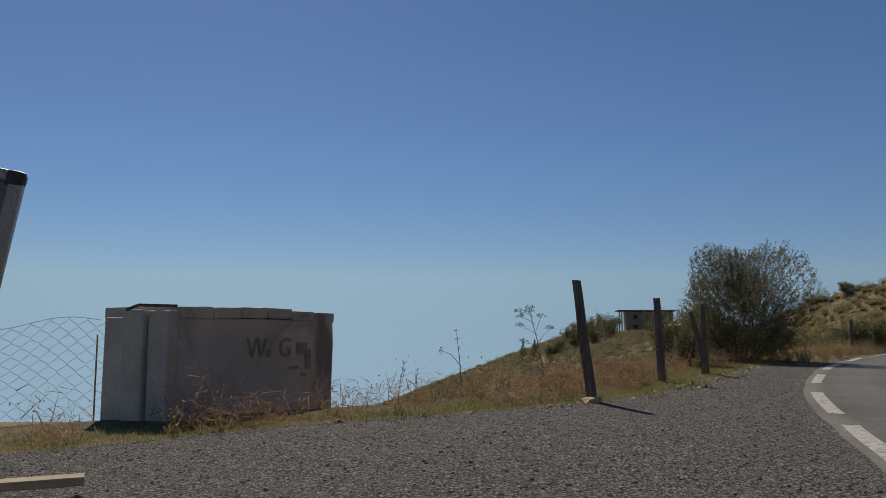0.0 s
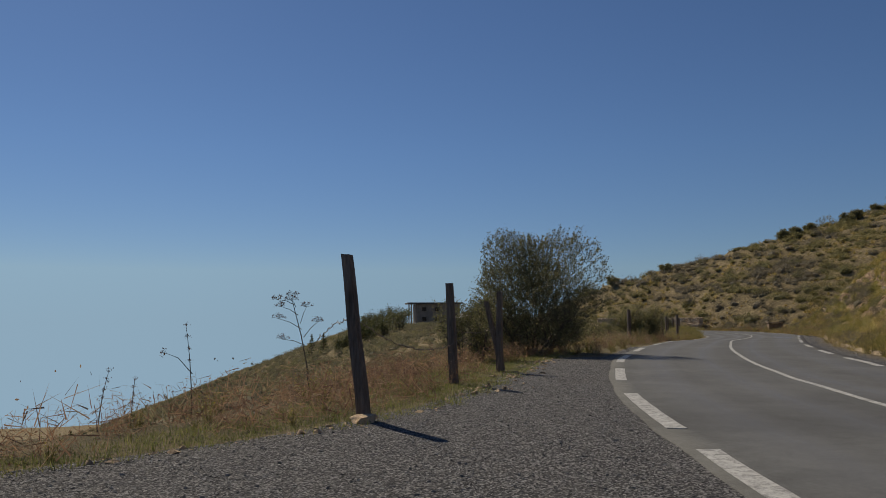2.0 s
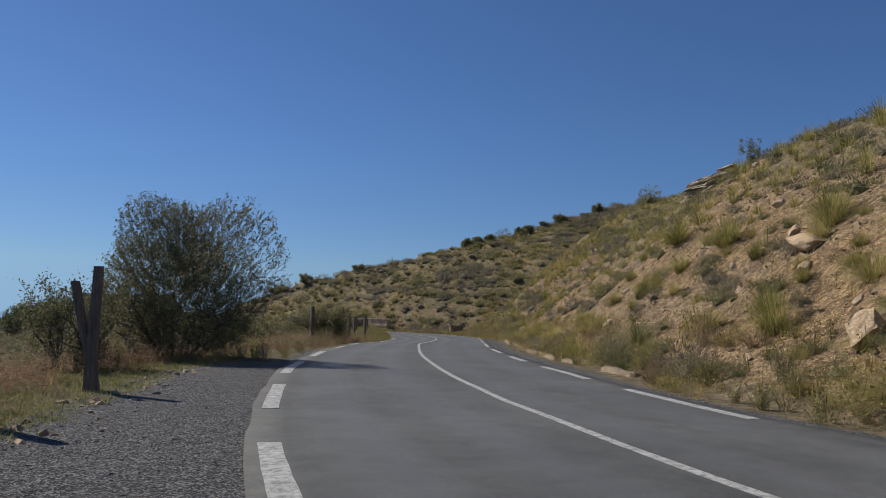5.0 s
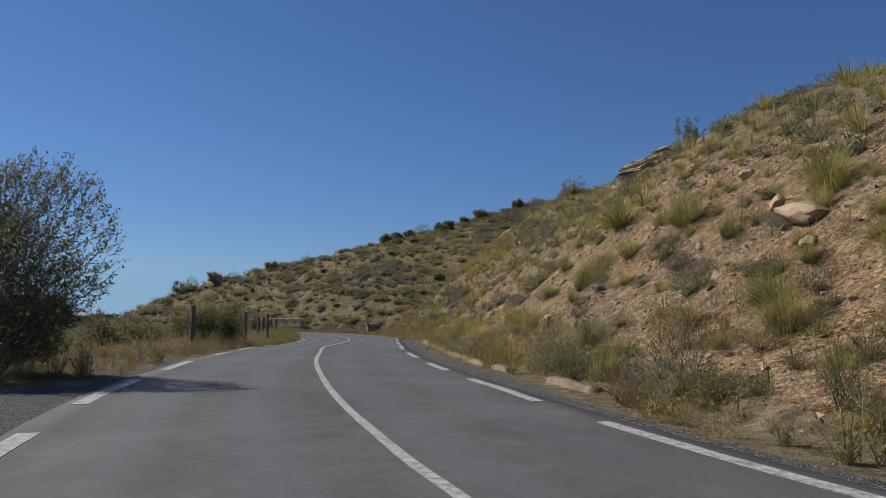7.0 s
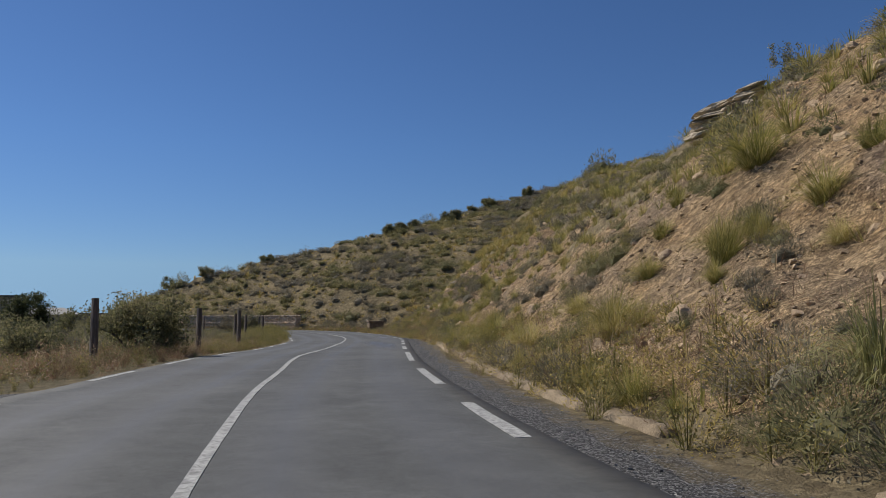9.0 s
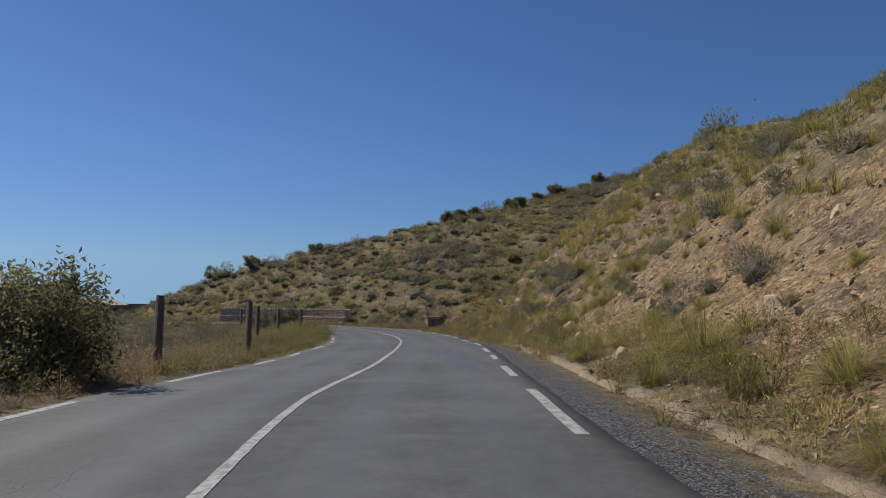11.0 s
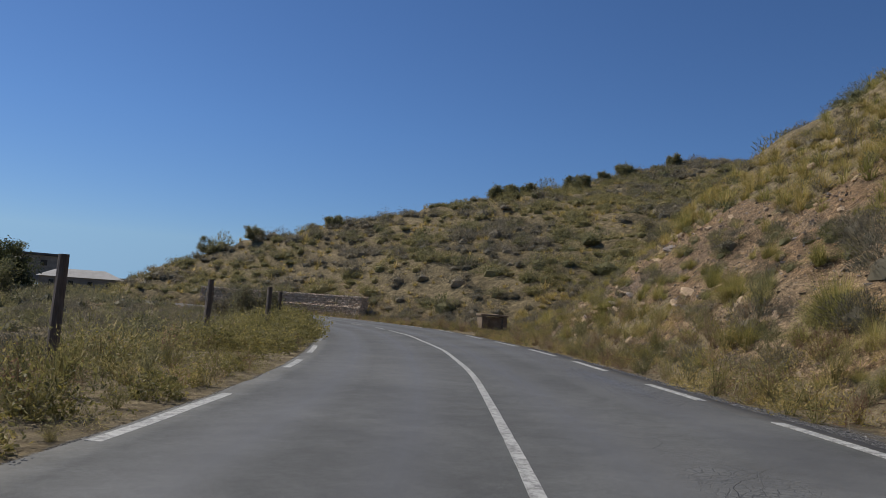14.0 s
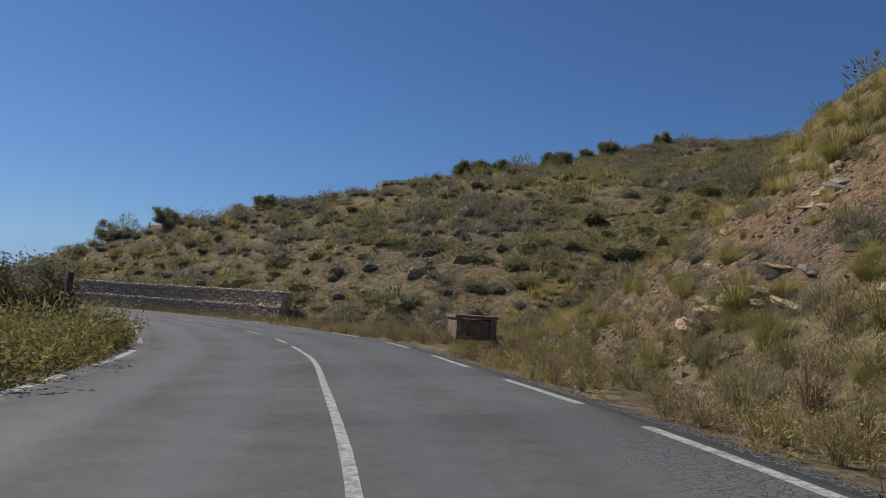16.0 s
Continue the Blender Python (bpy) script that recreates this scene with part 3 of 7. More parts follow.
CENTRE = [(-24.93, -300), (-2.93, -40), (3.87, -6), (6.57, 3.5), (9.59, 11.5), (11.38, 15), (13.19, 18.36), (16.32, 23.4), (19.99, 28.8), (21.85, 31.4), (25.18, 35.7), (29.04, 40.7), (33.37, 45.25), (35.4, 47.5), (38.65, 51.3), (42.36, 55.7), (46.14, 60.3), (49.42, 64.4), (52.16, 68.2), (54.53, 71.5), (56.83, 75.2), (59, 78.8), (61.93, 83.8), (66.2, 93.5), (68.4, 102), (69.6, 111), (69, 120.5), (66.3, 129), (61, 136.5), (53, 142), (43, 146)]
RIGHT = [(-20.35, -300), (0.65, -40), (7.15, -6), (10.25, 4.5), (14.11, 14.3), (15.84, 17.2), (17.65, 19.9), (19.8, 23.15), (23.38, 28.1), (25.28, 30.5), (27.77, 33.6), (30.23, 36.6), (33.09, 39.9), (36.92, 44.3), (39.46, 47.1), (41.6, 49.5), (44.21, 52.4), (47.22, 55.8), (49.84, 59.3), (53.4, 64), (56.34, 67.9), (58.38, 70.7), (59.99, 73.2), (62.28, 77.3), (66.86, 85.2), (69.75, 91), (71.9, 99), (73, 106), (73.2, 114), (72.2, 122.5), (69.5, 131), (64, 139.3), (56, 145), (46, 149)]
# where the level ground beside the road ends and the hillside falls away
BRINK_Y = [0, 8, 11, 13, 15, 20, 30, 40, 60, 80, 100, 150, 263, 330]
BRINK_X = [-60, -25, -12, -6, 0.5, 4.5, 9, 17, 23, 29, 35, 44, 55, 58]


def catmull(pts, step=0.8):
    p = np.array(pts, float)
    out = []
    for i in range(len(p) - 1):
        a, b = p[i], p[i + 1]
        ma = (p[i + 1] - p[max(i - 1, 0)]) / 2
        mb = (p[min(i + 2, len(p) - 1)] - p[i]) / 2
        d = np.linalg.norm(b - a)
        if i > 0:
            ma *= min(1.0, 2 * d / (np.linalg.norm(p[i + 1] - p[i - 1]) + 1e-9))
        if i + 2 < len(p):
            mb *= min(1.0, 2 * d / (np.linalg.norm(p[i + 2] - p[i]) + 1e-9))
        n = max(2, int(min(d / step, 40)))
        t = np.linspace(0, 1, n, endpoint=False)[:, None]
        out.append((2 * t ** 3 - 3 * t ** 2 + 1) * a + (t ** 3 - 2 * t ** 2 + t) * ma + (-2 * t ** 3 + 3 * t ** 2) * b + (t ** 3 - t ** 2) * mb)
    out.append(p[-1:])
    return np.concatenate(out)


def eased(line, times=8):
    """Takes small kinks out of a line."""
    p = line.copy()
    for _ in range(times):
        p[1:-1] = 0.5 * p[1:-1] + 0.25 * (p[:-2] + p[2:])
    return p


C_L, C_C, C_R = eased(catmull(LEFT)), eased(catmull(CENTRE)), eased(catmull(RIGHT))


def beside(x, y, line):
    """Signed distance from a line: positive on its right."""
    pt = np.stack([np.ravel(x), np.ravel(y)], 1).astype(float)
    best = np.full(len(pt), 1e12)
    sign = np.ones(len(pt))
    for a, b in zip(line[:-1], line[1:]):
        ab = b - a
        t = np.clip(((pt - a) @ ab) / (ab @ ab), 0, 1)
        q = pt - a - t[:, None] * ab
        d = q[:, 0] ** 2 + q[:, 1] ** 2
        s = ab[1] * (pt[:, 0] - a[0]) - ab[0] * (pt[:, 1] - a[1])
        near = d < best
        best = np.where(near, d, best)
        sign = np.where(near, np.where(s >= 0, 1, -1), sign)
    return (np.sqrt(best) * sign).reshape(np.shape(x))


def lattice(ix, iy, seed):
    h = (ix * 374761393 + iy * 668265263 + seed * 982451653) & 0x7FFFFFFF
    h = ((h ^ (h >> 13)) * 1274126177) & 0x7FFFFFFF
    return ((h ^ (h >> 16)) & 0xFFFF) / 32767.5 - 1


def value_noise(x, y, seed=1):
    ix, iy = np.floor(x).astype(np.int64), np.floor(y).astype(np.int64)
    fx, fy = x - ix, y - iy
    fx, fy = fx * fx * (3 - 2 * fx), fy * fy * (3 - 2 * fy)
    a, b = lattice(ix, iy, seed), lattice(ix + 1, iy, seed)
    c, d = lattice(ix, iy + 1, seed), lattice(ix + 1, iy + 1, seed)
    return (a * (1 - fx) + b * fx) * (1 - fy) + (c * (1 - fx) + d * fx) * fy


def fbm(x, y, scale, octaves=4, seed=1):
    s, amp, tot = np.zeros(np.shape(x)), 1.0, 0.0
    for o in range(octaves):
        s += amp * value_noise(x / scale * 2 ** o, y / scale * 2 ** o, seed + o * 17)
        tot += amp
        amp *= 0.5
    return s / tot


def smooth01(a, b, v):
    t = np.clip((v - a) / (b - a), 0, 1)
    return t * t * (3 - 2 * t)


def road_z(x, y, right=None):
    """Height of the road: it falls gently and leans into the long bend. right: metres from its left line."""
    x, y = np.asarray(x, float), np.asarray(y, float)
    s = 0.62 * x + 0.78 * y
    if right is None:
        right = beside(x, y, C_L)
    low = np.interp(s, [38, 50, 60, 68, 76, 83, 92, 100, 115, 130], [0, -0.10, -0.30, -0.47, -0.58, -0.63, -0.73, -0.78, -0.88, -0.95])
    return low + np.interp(s, [44, 62, 75, 85, 110], [0, 0.28, 0.28, 0.24, 0.20]) * np.clip(right / 7.6, 0, 1)


def land(x, y):
    """Height of the ground, distance beyond the road's right and left lines, and how bare the cutting is."""
    x, y = np.asarray(x, float), np.asarray(y, float)
    ur = beside(x, y, C_R)
    ul = -beside(x, y, C_L)
    zr = road_z(x, y, -ul)
    # the fall of the hillside on the open side
    bx = np.interp(y, BRINK_Y, BRINK_X)
    d = np.maximum(bx - x, 0)
    fall = -0.285 * d * d / (d + 3.5)
    fall -= 0.09 * np.maximum(d - 15, 0)
    fall -= 0.32 * np.maximum(y - 285, 0) ** 2 / (np.maximum(y - 285, 0) + 30)
    level = zr - 0.02 - 0.035 * np.clip(ul - 4, 0, 9)
    left = np.where(fall < 0, level + fall, level)
    left += 0.18 * fbm(x, y, 3.0, 4, 5) * smooth01(1.0, 5, ul) * smooth01(0.0, 4.0, d + 0.6) + 1.2 * fbm(x, y, 26.0, 4, 9) * smooth01(6, 40, d)
    # the cutting and the hill over it
    foot = np.interp(y, [-20, 50, 65, 75, 85, 93, 101, 106], [1.7, 1.7, 2.3, 3.0, 4.8, 7.5, 8.0, 3.2])
    e = np.maximum(ur - foot, 0)
    keep = 1 - smooth01(76, 101, y)
    near = np.interp(e, [0, 1, 2, 3.5, 4.5, 6, 8, 11.6, 15, 19], [0, 0.35, 0.9, 1.9, 2.7, 4.2, 6.1, 8.9, 10.4, 11.4])
    late = np.interp(e, [0, 1, 2.3, 4.5, 7.8, 11.8, 17, 20], [0, 0.7, 1.8, 3.6, 6.4, 9.9, 14.5, 15.9])
    cut = near + (late - near) * smooth01(46, 62, y) + 0.3 * np.maximum(e - 19.5, 0)
    cut = cut * (1 + 0.09 * fbm(x, y, 13.0, 3, 3))
    cut = np.where(y > 101, -99.0, cut * keep)
    yc = np.interp(x, [76, 112, 170], [165, 138, 138])
    crest = np.interp(x, [60, 70, 73, 76, 82, 88, 96, 106], [-6, 1.2, 3.0, 4.4, 7.0, 9.9, 12.9, 15.9]) + 0.275 * np.maximum(x - 106, 0) - 0.8 * np.maximum(60 - x, 0)
    crest = np.minimum(crest, 36 - 0.12 * np.maximum(x - 180, 0))
    far = crest - 0.1 * np.maximum(yc - y, 0) - 0.38 * np.maximum(y - yc, 0) ** 2 / (np.maximum(y - yc, 0) + 12)
    far += 1.1 * fbm(x, y, 17.0, 4, 21) * smooth01(0, 25, e)
    shelf = (1.25 + 0.04 * (ur - 3.2) - 0.3 * np.maximum(ur - 14, 0)) * smooth01(111.5, 114.5, y) * smooth01(4.3, 5.2, ur)
    shelf = np.where((y < 146) & (ur > 4.2), shelf, -99.0)
    # old terraces on the far hill
    hq = far / 2.1 + 1.3 * fbm(x, y, 22.0, 3, 27)
    fr = hq - np.floor(hq)
    far = far + 0.8 * (smooth01(0.62, 0.95, fr) - fr) * smooth01(1.5, 5, far) * smooth01(4, 16, e)
    base = np.where(y > 104, np.minimum(fall, 0), 0)
    high = np.minimum(np.maximum(cut, far), 0.9 * e)
    high = np.where(ur > foot, np.maximum(high, base), base)
    high = np.maximum(high, np.where(shelf > 0, shelf, -99.0))
    bumps = (0.32 * fbm(x, y, 2.6, 4, 31) + 0.55 * fbm(x, y, 8.0, 3, 37)) * smooth01(0.3, 4, e)
    bumps += 0.20 * fbm(x, y, 1.2, 3, 39) * smooth01(0.3, 2.5, e) * smooth01(24, 18, e)
    right = zr - 0.02 - 0.05 * smooth01(0.3, 1.4, ur) + high + bumps
    right = np.where((ur > 0) & (y > 60), np.maximum(right, np.where(fall < -0.5, left, -99)), right)
    tail = (y > 130) & (x < 54)
    z = np.where(ur > 0, right, np.where(ul > 0, left, zr - 0.07))
    z = np.where(tail & (ur <= 6), np.minimum(zr - 0.07, fall + zr), z)
    r = np.hypot(x - 50, y - 80)
    z = z - 0.28 * np.maximum(r - 330, 0) ** 2 / (np.maximum(r - 330, 0) + 120)
    z = np.maximum(z, -620 + 6 * fbm(x, y, 300.0, 3, 41))
    bareness = smooth01(0.16, -0.12, fbm(x, y, 5.5, 3, 51) + (0.06 + 0.03 * smooth01(56, 64, y)) * np.abs(e - 4.5) + (0.06 + 0.075 * smooth01(56, 64, y)) * np.maximum(e - 6, 0) - 0.28 + 0.17 * smooth01(27, 20, y) - 0.10 * smooth01(24, 30, y) * smooth01(54, 46, y) - 0.20 * smooth01(56, 64, y)) * smooth01(0.1, 1.2, e) * smooth01(16, 11, e) * keep
    return z, ur, ul, bareness


# ---- ground ----
def spread_axis(lo, hi, step, reach, grow=1.16):
    inner = list(np.arange(lo, hi + 1e-6, step))
    out, s, v = [], step, hi
    while v < reach:
        s *= 1.045 if s < 1.3 else grow
        v += s
        out.append(v)
    back, s, v = [], step, lo
    while v > -reach:
        s *= 1.06 if s < 1.6 else grow
        v -= s
        back.append(v)
    return np.array(back[::-1] + inner + out)


def build_ground():
    xs, ys = spread_axis(-10, 86, 0.4, 4600), spread_axis(-2, 118, 0.4, 4600)
    gx, gy = np.meshgrid(xs, ys)
    gz, ur, ul, sc = land(gx, gy)
    nx, ny = len(xs), len(ys)
    v = np.stack([gx, gy, gz], -1).reshape(-1, 3)
    idx = np.arange(nx * ny).reshape(ny, nx)
    a, b, c, d = idx[:-1, :-1].ravel(), idx[:-1, 1:].ravel(), idx[1:, 1:].ravel(), idx[1:, :-1].ravel()
    tris = np.concatenate([np.stack([a, b, c], 1), np.stack([a, c, d], 1)])
    me = mesh_from("ground", v, tris, M_GROUND, smooth=True)
    at = me.color_attributes.new("zone", "FLOAT_COLOR", "POINT")
    fl, bx = gz * 0, np.interp(gy, BRINK_Y, BRINK_X)
    lay = smooth01(30, 24, gy) * smooth01(-0.8, 0.6, gx - verge_x(gy))
    gravel = np.where(ul > -1, np.maximum(lay, smooth01(0.9, 0.4, ul + 0.42 * (gy > 34))), 0)
    gravel = np.where(ur > -1, np.maximum(gravel, 0.52 * smooth01(1.7, 1.2, ur) * smooth01(64, 56, gy) * smooth01(17, 21, gy)), gravel)
    gravel = np.where(ur > -1, np.maximum(gravel, smooth01(0.9, 0.5, ur)), gravel)
    grass = np.where((ul > 0.3) & (gx < bx + 14) & (gx > bx - 3.5), 0.75, 0) * (1 - gravel)
    wild = np.maximum(smooth01(13, 20, ur) * smooth01(60, 80, gy), smooth01(-1.0, 2.0, bx - gx) * (ul > 0))
    wild = np.maximum(wild, np.maximum(smooth01(118, 128, gy), smooth01(78, 90, gy) * smooth01(1.0, 3.0, ur)))
    col = np.stack([gravel, sc, grass, wild], -1).astype(np.float32)
    at.data.foreach_set("color", col.ravel())
    return tagged(new("ground", me), "ochre hillside with scree, dry grass and dark gravel lay-by", "ground", kind="structure")


def verge_x(y):
    """Where the gravel of the lay-by meets the grass."""
    return np.interp(y, [-5, 6, 9.5, 11.5, 13.0, 15, 18, 21, 24, 27, 31], [-40, -9, -5.0, -2.0, 1.8, 3.9, 5.9, 7.6, 9.3, 11.4, 14.5])


ground = build_ground()


def gz(x, y):
    return float(land(np.array([x]), np.array([y]))[0][0])


def gzs(p):
    return land(p[:, 0], p[:, 1])


# ---- road ----
def resample(line, y0, y1, step):
    p = line[(line[:, 1] > y0 - 8) & (line[:, 1] < y1 + 8)]
    d = np.concatenate([[0], np.cumsum(np.linalg.norm(np.diff(p, axis=0), axis=1))])
    s = np.arange(0, d[-1], step)
    return np.stack([np.interp(s, d, p[:, 0]), np.interp(s, d, p[:, 1])], 1)


def normals_right(p):
    t = np.gradient(p, axis=0)
    t /= np.linalg.norm(t, axis=1)[:, None]
    return np.stack([t[:, 1], -t[:, 0]], 1)


def build_road():
    mid = resample(C_C, -40, 150, 0.5)
    nr = normals_right(mid)
    dl, dr = [], []
    for p, n in zip(mid, nr):
        for line, store, sg in ((C_L, dl, -1), (C_R, dr, 1)):
            q = (line - p) @ n * sg
            t = np.abs((line - p) @ np.array([-n[1], n[0]]))
            ok = np.argsort(np.where(q > 0.5, t, 1e9))[:2]
            store.append(np.average(q[ok], weights=1 / (t[ok] + 1e-3)))
    dl, dr = np.clip(dl, 2.2, 5.2), np.clip(dr, 2.2, 5.2)
    ker = np.ones(9) / 9
    dl, dr = (np.convolve(np.pad(d, 4, mode="edge"), ker, "valid") for d in (np.array(dl), np.array(dr)))
    wob = 0.06 * fbm(mid[:, 0], mid[:, 1], 1.3, 3, 61)
    cols = 17
    f = np.linspace(0, 1, cols)
    rows = []
    for i in range(len(mid)):
        rim_l = 0.24 if mid[i][1] < 32 else 0.16
        off = -(dl[i] + rim_l + wob[i]) + f * (dl[i] + dr[i] + rim_l + 0.30 + 1.6 * wob[i])
        p = mid[i] + nr[i] * off[:, None]
        z = road_z(p[:, 0], p[:, 1]) + 0.012 * fbm(p[:, 0], p[:, 1], 1.9, 2, 63)
        rows.append(np.concatenate([p, z[:, None]], 1))
    g = np.array(rows)
    low_l, low_r = g[:, :1] - (0, 0, 0.13), g[:, -1:] - (0, 0, 0.13)
    g = np.concatenate([low_l, g, low_r], 1)
    n, c = g.shape[:2]
    idx = np.arange(n * c).reshape(n, c)
    a, b, cc, d = idx[:-1, :-1].ravel(), idx[:-1, 1:].ravel(), idx[1:, 1:].ravel(), idx[1:, :-1].ravel()
    tris = np.concatenate([np.stack([a, b, cc], 1), np.stack([a, cc, d], 1)])
    v = g.reshape(-1, 3)
    me = mesh_from("road", v, tris, M_ASPHALT, smooth=True)
    at = me.color_attributes.new("wear", "FLOAT_COLOR", "POINT")
    x, y = v[:, 0], v[:, 1]
    crazed = np.exp(-(((x - 39.2) * 0.60 + (y - 48.6) * 0.80) / 8.0) ** 2 - (((x - 39.2) * 0.80 - (y - 48.6) * 0.60) / 0.6) ** 2)
    crazed += 0.1 * np.exp(-(((x - 49.5) * 0.60 + (y - 68.0) * 0.80) / 7) ** 2 - (((x - 49.5) * 0.80 - (y - 68.0) * 0.60) / 2.0) ** 2)
    crazed += 0.4 * np.exp(-(((x - 57.2) * 0.60 + (y - 70.0) * 0.80) / 6) ** 2 - (((x - 57.2) * 0.80 - (y - 70.0) * 0.60) / 0.8) ** 2)
    crazed += 0.6 * np.exp(-(((x - 51.0) * 0.58 + (y - 62.0) * 0.81) / 4.5) ** 2 - (((x - 51.0) * 0.81 - (y - 62.0) * 0.58) / 0.6) ** 2)
    crazed += 0.2 * np.exp(-(((x - 23.6) * 0.60 + (y - 36.5) * 0.80) / 9) ** 2 - (((x - 23.6) * 0.80 - (y - 36.5) * 0.60) / 1.3) ** 2)
    crazed = 1.35 * crazed + 0.16
    ff = np.tile(np.concatenate([[0], f, [1]]), n)
    track = sum(np.exp(-((ff - c0) / 0.055) ** 2) for c0 in (0.17, 0.37, 0.62, 0.84))
    rim = 0.25 * smooth01(0.06, 0.0, ff) + smooth01(0.93, 1.0, ff)
    col = np.stack([np.clip(crazed, 0, 1), np.clip(track, 0, 1), np.clip(rim, 0, 1), np.ones(len(v))], -1).astype(np.float32)
    at.data.foreach_set("color", col.ravel())
    return tagged(new("road", me), "worn grey asphalt mountain road with cracked patches", "road", kind="structure")


road = build_road()


def ribbon(pts, width, lift, ragged=0.012, rng=None):
    """A thin painted strip along pts, a few millimetres thick."""
    nr = normals_right(pts)
    n = len(pts)
    w = np.full(n, width / 2)
    if rng is not None:
        w = w * (1 + rng.normal(0, 0.03, n))
    lz = road_z(pts[:, 0], pts[:, 1]) + 0.012 * fbm(pts[:, 0], pts[:, 1], 1.9, 2, 63) + lift
    l, r = pts - nr * w[:, None], pts + nr * w[:, None]
    top = [np.concatenate([q, lz[:, None]], 1) for q in (l, r)]
    bot = [np.concatenate([q, lz[:, None] - 0.02], 1) for q in (l, r)]
    v = np.stack([bot[0], top[0], top[1], bot[1]], 1).reshape(-1, 3)
    t = []
    for i in range(n - 1):
        for k in range(3):
            a, b = i * 4 + k, i * 4 + k + 1
            t += [(a, b, b + 4), (a, b + 4, a + 4)]
    for i in (0, n - 1):
        t += [(i * 4, i * 4 + 1, i * 4 + 2), (i * 4, i * 4 + 2, i * 4 + 3)]
    return v, t


def along(line, s0, s1, step=0.4):
    d = np.concatenate([[0], np.cumsum(np.linalg.norm(np.diff(line, axis=0), axis=1))])
    s = np.linspace(s0, s1, max(3, int((s1 - s0) / step) + 1))
    return np.stack([np.interp(s, d, line[:, 0]), np.interp(s, d, line[:, 1])], 1)


def station(line, p):
    d = np.concatenate([[0], np.cumsum(np.linalg.norm(np.diff(line, axis=0), axis=1))])
    return float(d[np.argmin(np.linalg.norm(line - np.array(p), axis=1))])


def mark(name, line, s0, s1, width, label):
    rng = np.random.default_rng(int(s0 * 10) + 7)
    v, t = ribbon(along(line, s0, s1), width, 0.006, rng=rng)
    ob = new(name, mesh_from(name, v, t, M_PAINT))
    ob.parent = road
    ob["label"] = label
    return ob


def build_markings():
    mark("centre_line", C_C, station(C_C, (4.8, -6)), station(C_C, (64.0, 88.0)), 0.12, "thin worn white centre line")
    s = station(C_C, (64.0, 88.0)) + 1.6
    for _ in range(5):
        mark("centre_dash", C_C, s, s + 2.6, 0.12, "worn white centre dash")
        s += 6.2
    # broken edge lines: each dash from one y to the next
    left_y = [-9, -5, -2.5, 1.5, 3.8, 6.0, 6.6, 10.3, 11.6, 15.4, 17.9, 21.1, 23.5, 27.2, 29.6, 32.5, 35.7, 38.0, 40.2, 42.6, 45.4, 47.9, 50.2, 52.2, 54.5, 57.1, 59.7, 63.0, 66.9, 68.9, 71.3, 74.8, 77.9, 81.0, 82.8, 86.9,
              89.8, 92.2, 95, 98, 101, 104, 108, 111]
    right_y = [-4, -0.5, 2.5, 6, 8.3, 11.5, 13.8, 17.4, 19.4, 23.0, 25.2, 27.7, 30.1, 33.6, 36.0, 39.4, 41.4, 43.6, 45.8, 47.4, 49.1, 51.9, 54.2, 57.2, 59.2, 61.4, 64.0, 67.0, 69.1, 72.5, 74.3, 77.5, 80.0, 83.7,
               87.1, 90.4, 93.5, 97, 100, 103, 106, 109]
    for line, ends, wd in ((C_L, left_y, 0.23), (C_R, right_y, 0.19)):
        d = np.concatenate([[0], np.cumsum(np.linalg.norm(np.diff(line, axis=0), axis=1))])
        for a, b in zip(ends[0::2], ends[1::2]):
            mark("edge_dash", line, float(np.interp(a, line[:, 1], d)), float(np.interp(b, line[:, 1], d)), wd if a < 34 else 0.16, "worn white edge dash")


build_markings()


# ---- concrete channel along the foot of the cutting ----
def build_channel():
    root = tagged(new("drainage_channel"), "broken ochre concrete drainage kerb at the slope foot", "kerb", kind="structure")
    rng = np.random.default_rng(11)
    s = station(C_R, (18.4, 21.0))
    end = station(C_R, (45.5, 56))
    while s < end:
        ln = rng.uniform(2.0, 5.0)
        p = along(C_R, s, s + ln, 0.18)
        p = p + normals_right(p) * (1.5 + rng.normal(0, 0.04))
        nr = normals_right(p)
        bm = bmesh.new()
        rows = []
        hgt = rng.uniform(0.06, 0.12)
        for i, q in enumerate(p):
            z = float(road_z(q[0], q[1])) - 0.1
            h = hgt + 0.04 + 0.06 * noise.noise(Vector((q[0] * 0.6, q[1] * 0.6, 4))) + 0.03 * noise.noise(Vector((q[0] * 3.0, q[1] * 3.0, 9)))
            prof = [(-0.02, 0), (0.02, h - 0.03), (0.05, h), (0.20, h + 0.02), (0.26, h - 0.05), (0.28, 0)]
            rows.append([bm.verts.new((q[0] + nr[i][0] * o + rng.normal(0, 0.009), q[1] + nr[i][1] * o + rng.normal(0, 0.009), z + zz + (rng.normal(0, 0.012) if zz else 0))) for o, zz in prof])
        for a, b in zip(rows[:-1], rows[1:]):
            for k in range(5):
                bm.faces.new((a[k], a[k + 1], b[k + 1], b[k]))
        bm.faces.new(rows[0][::-1])
        bm.faces.new(rows[-1])
        bmesh.ops.recalc_face_normals(bm, faces=bm.faces)
        part("kerb_stone", bm, M_CHANNEL, root, smooth=True)
        s += ln + (rng.uniform(0.01, 0.04) if rng.uniform() < 0.7 else rng.uniform(0.8, 3.2))


build_channel()


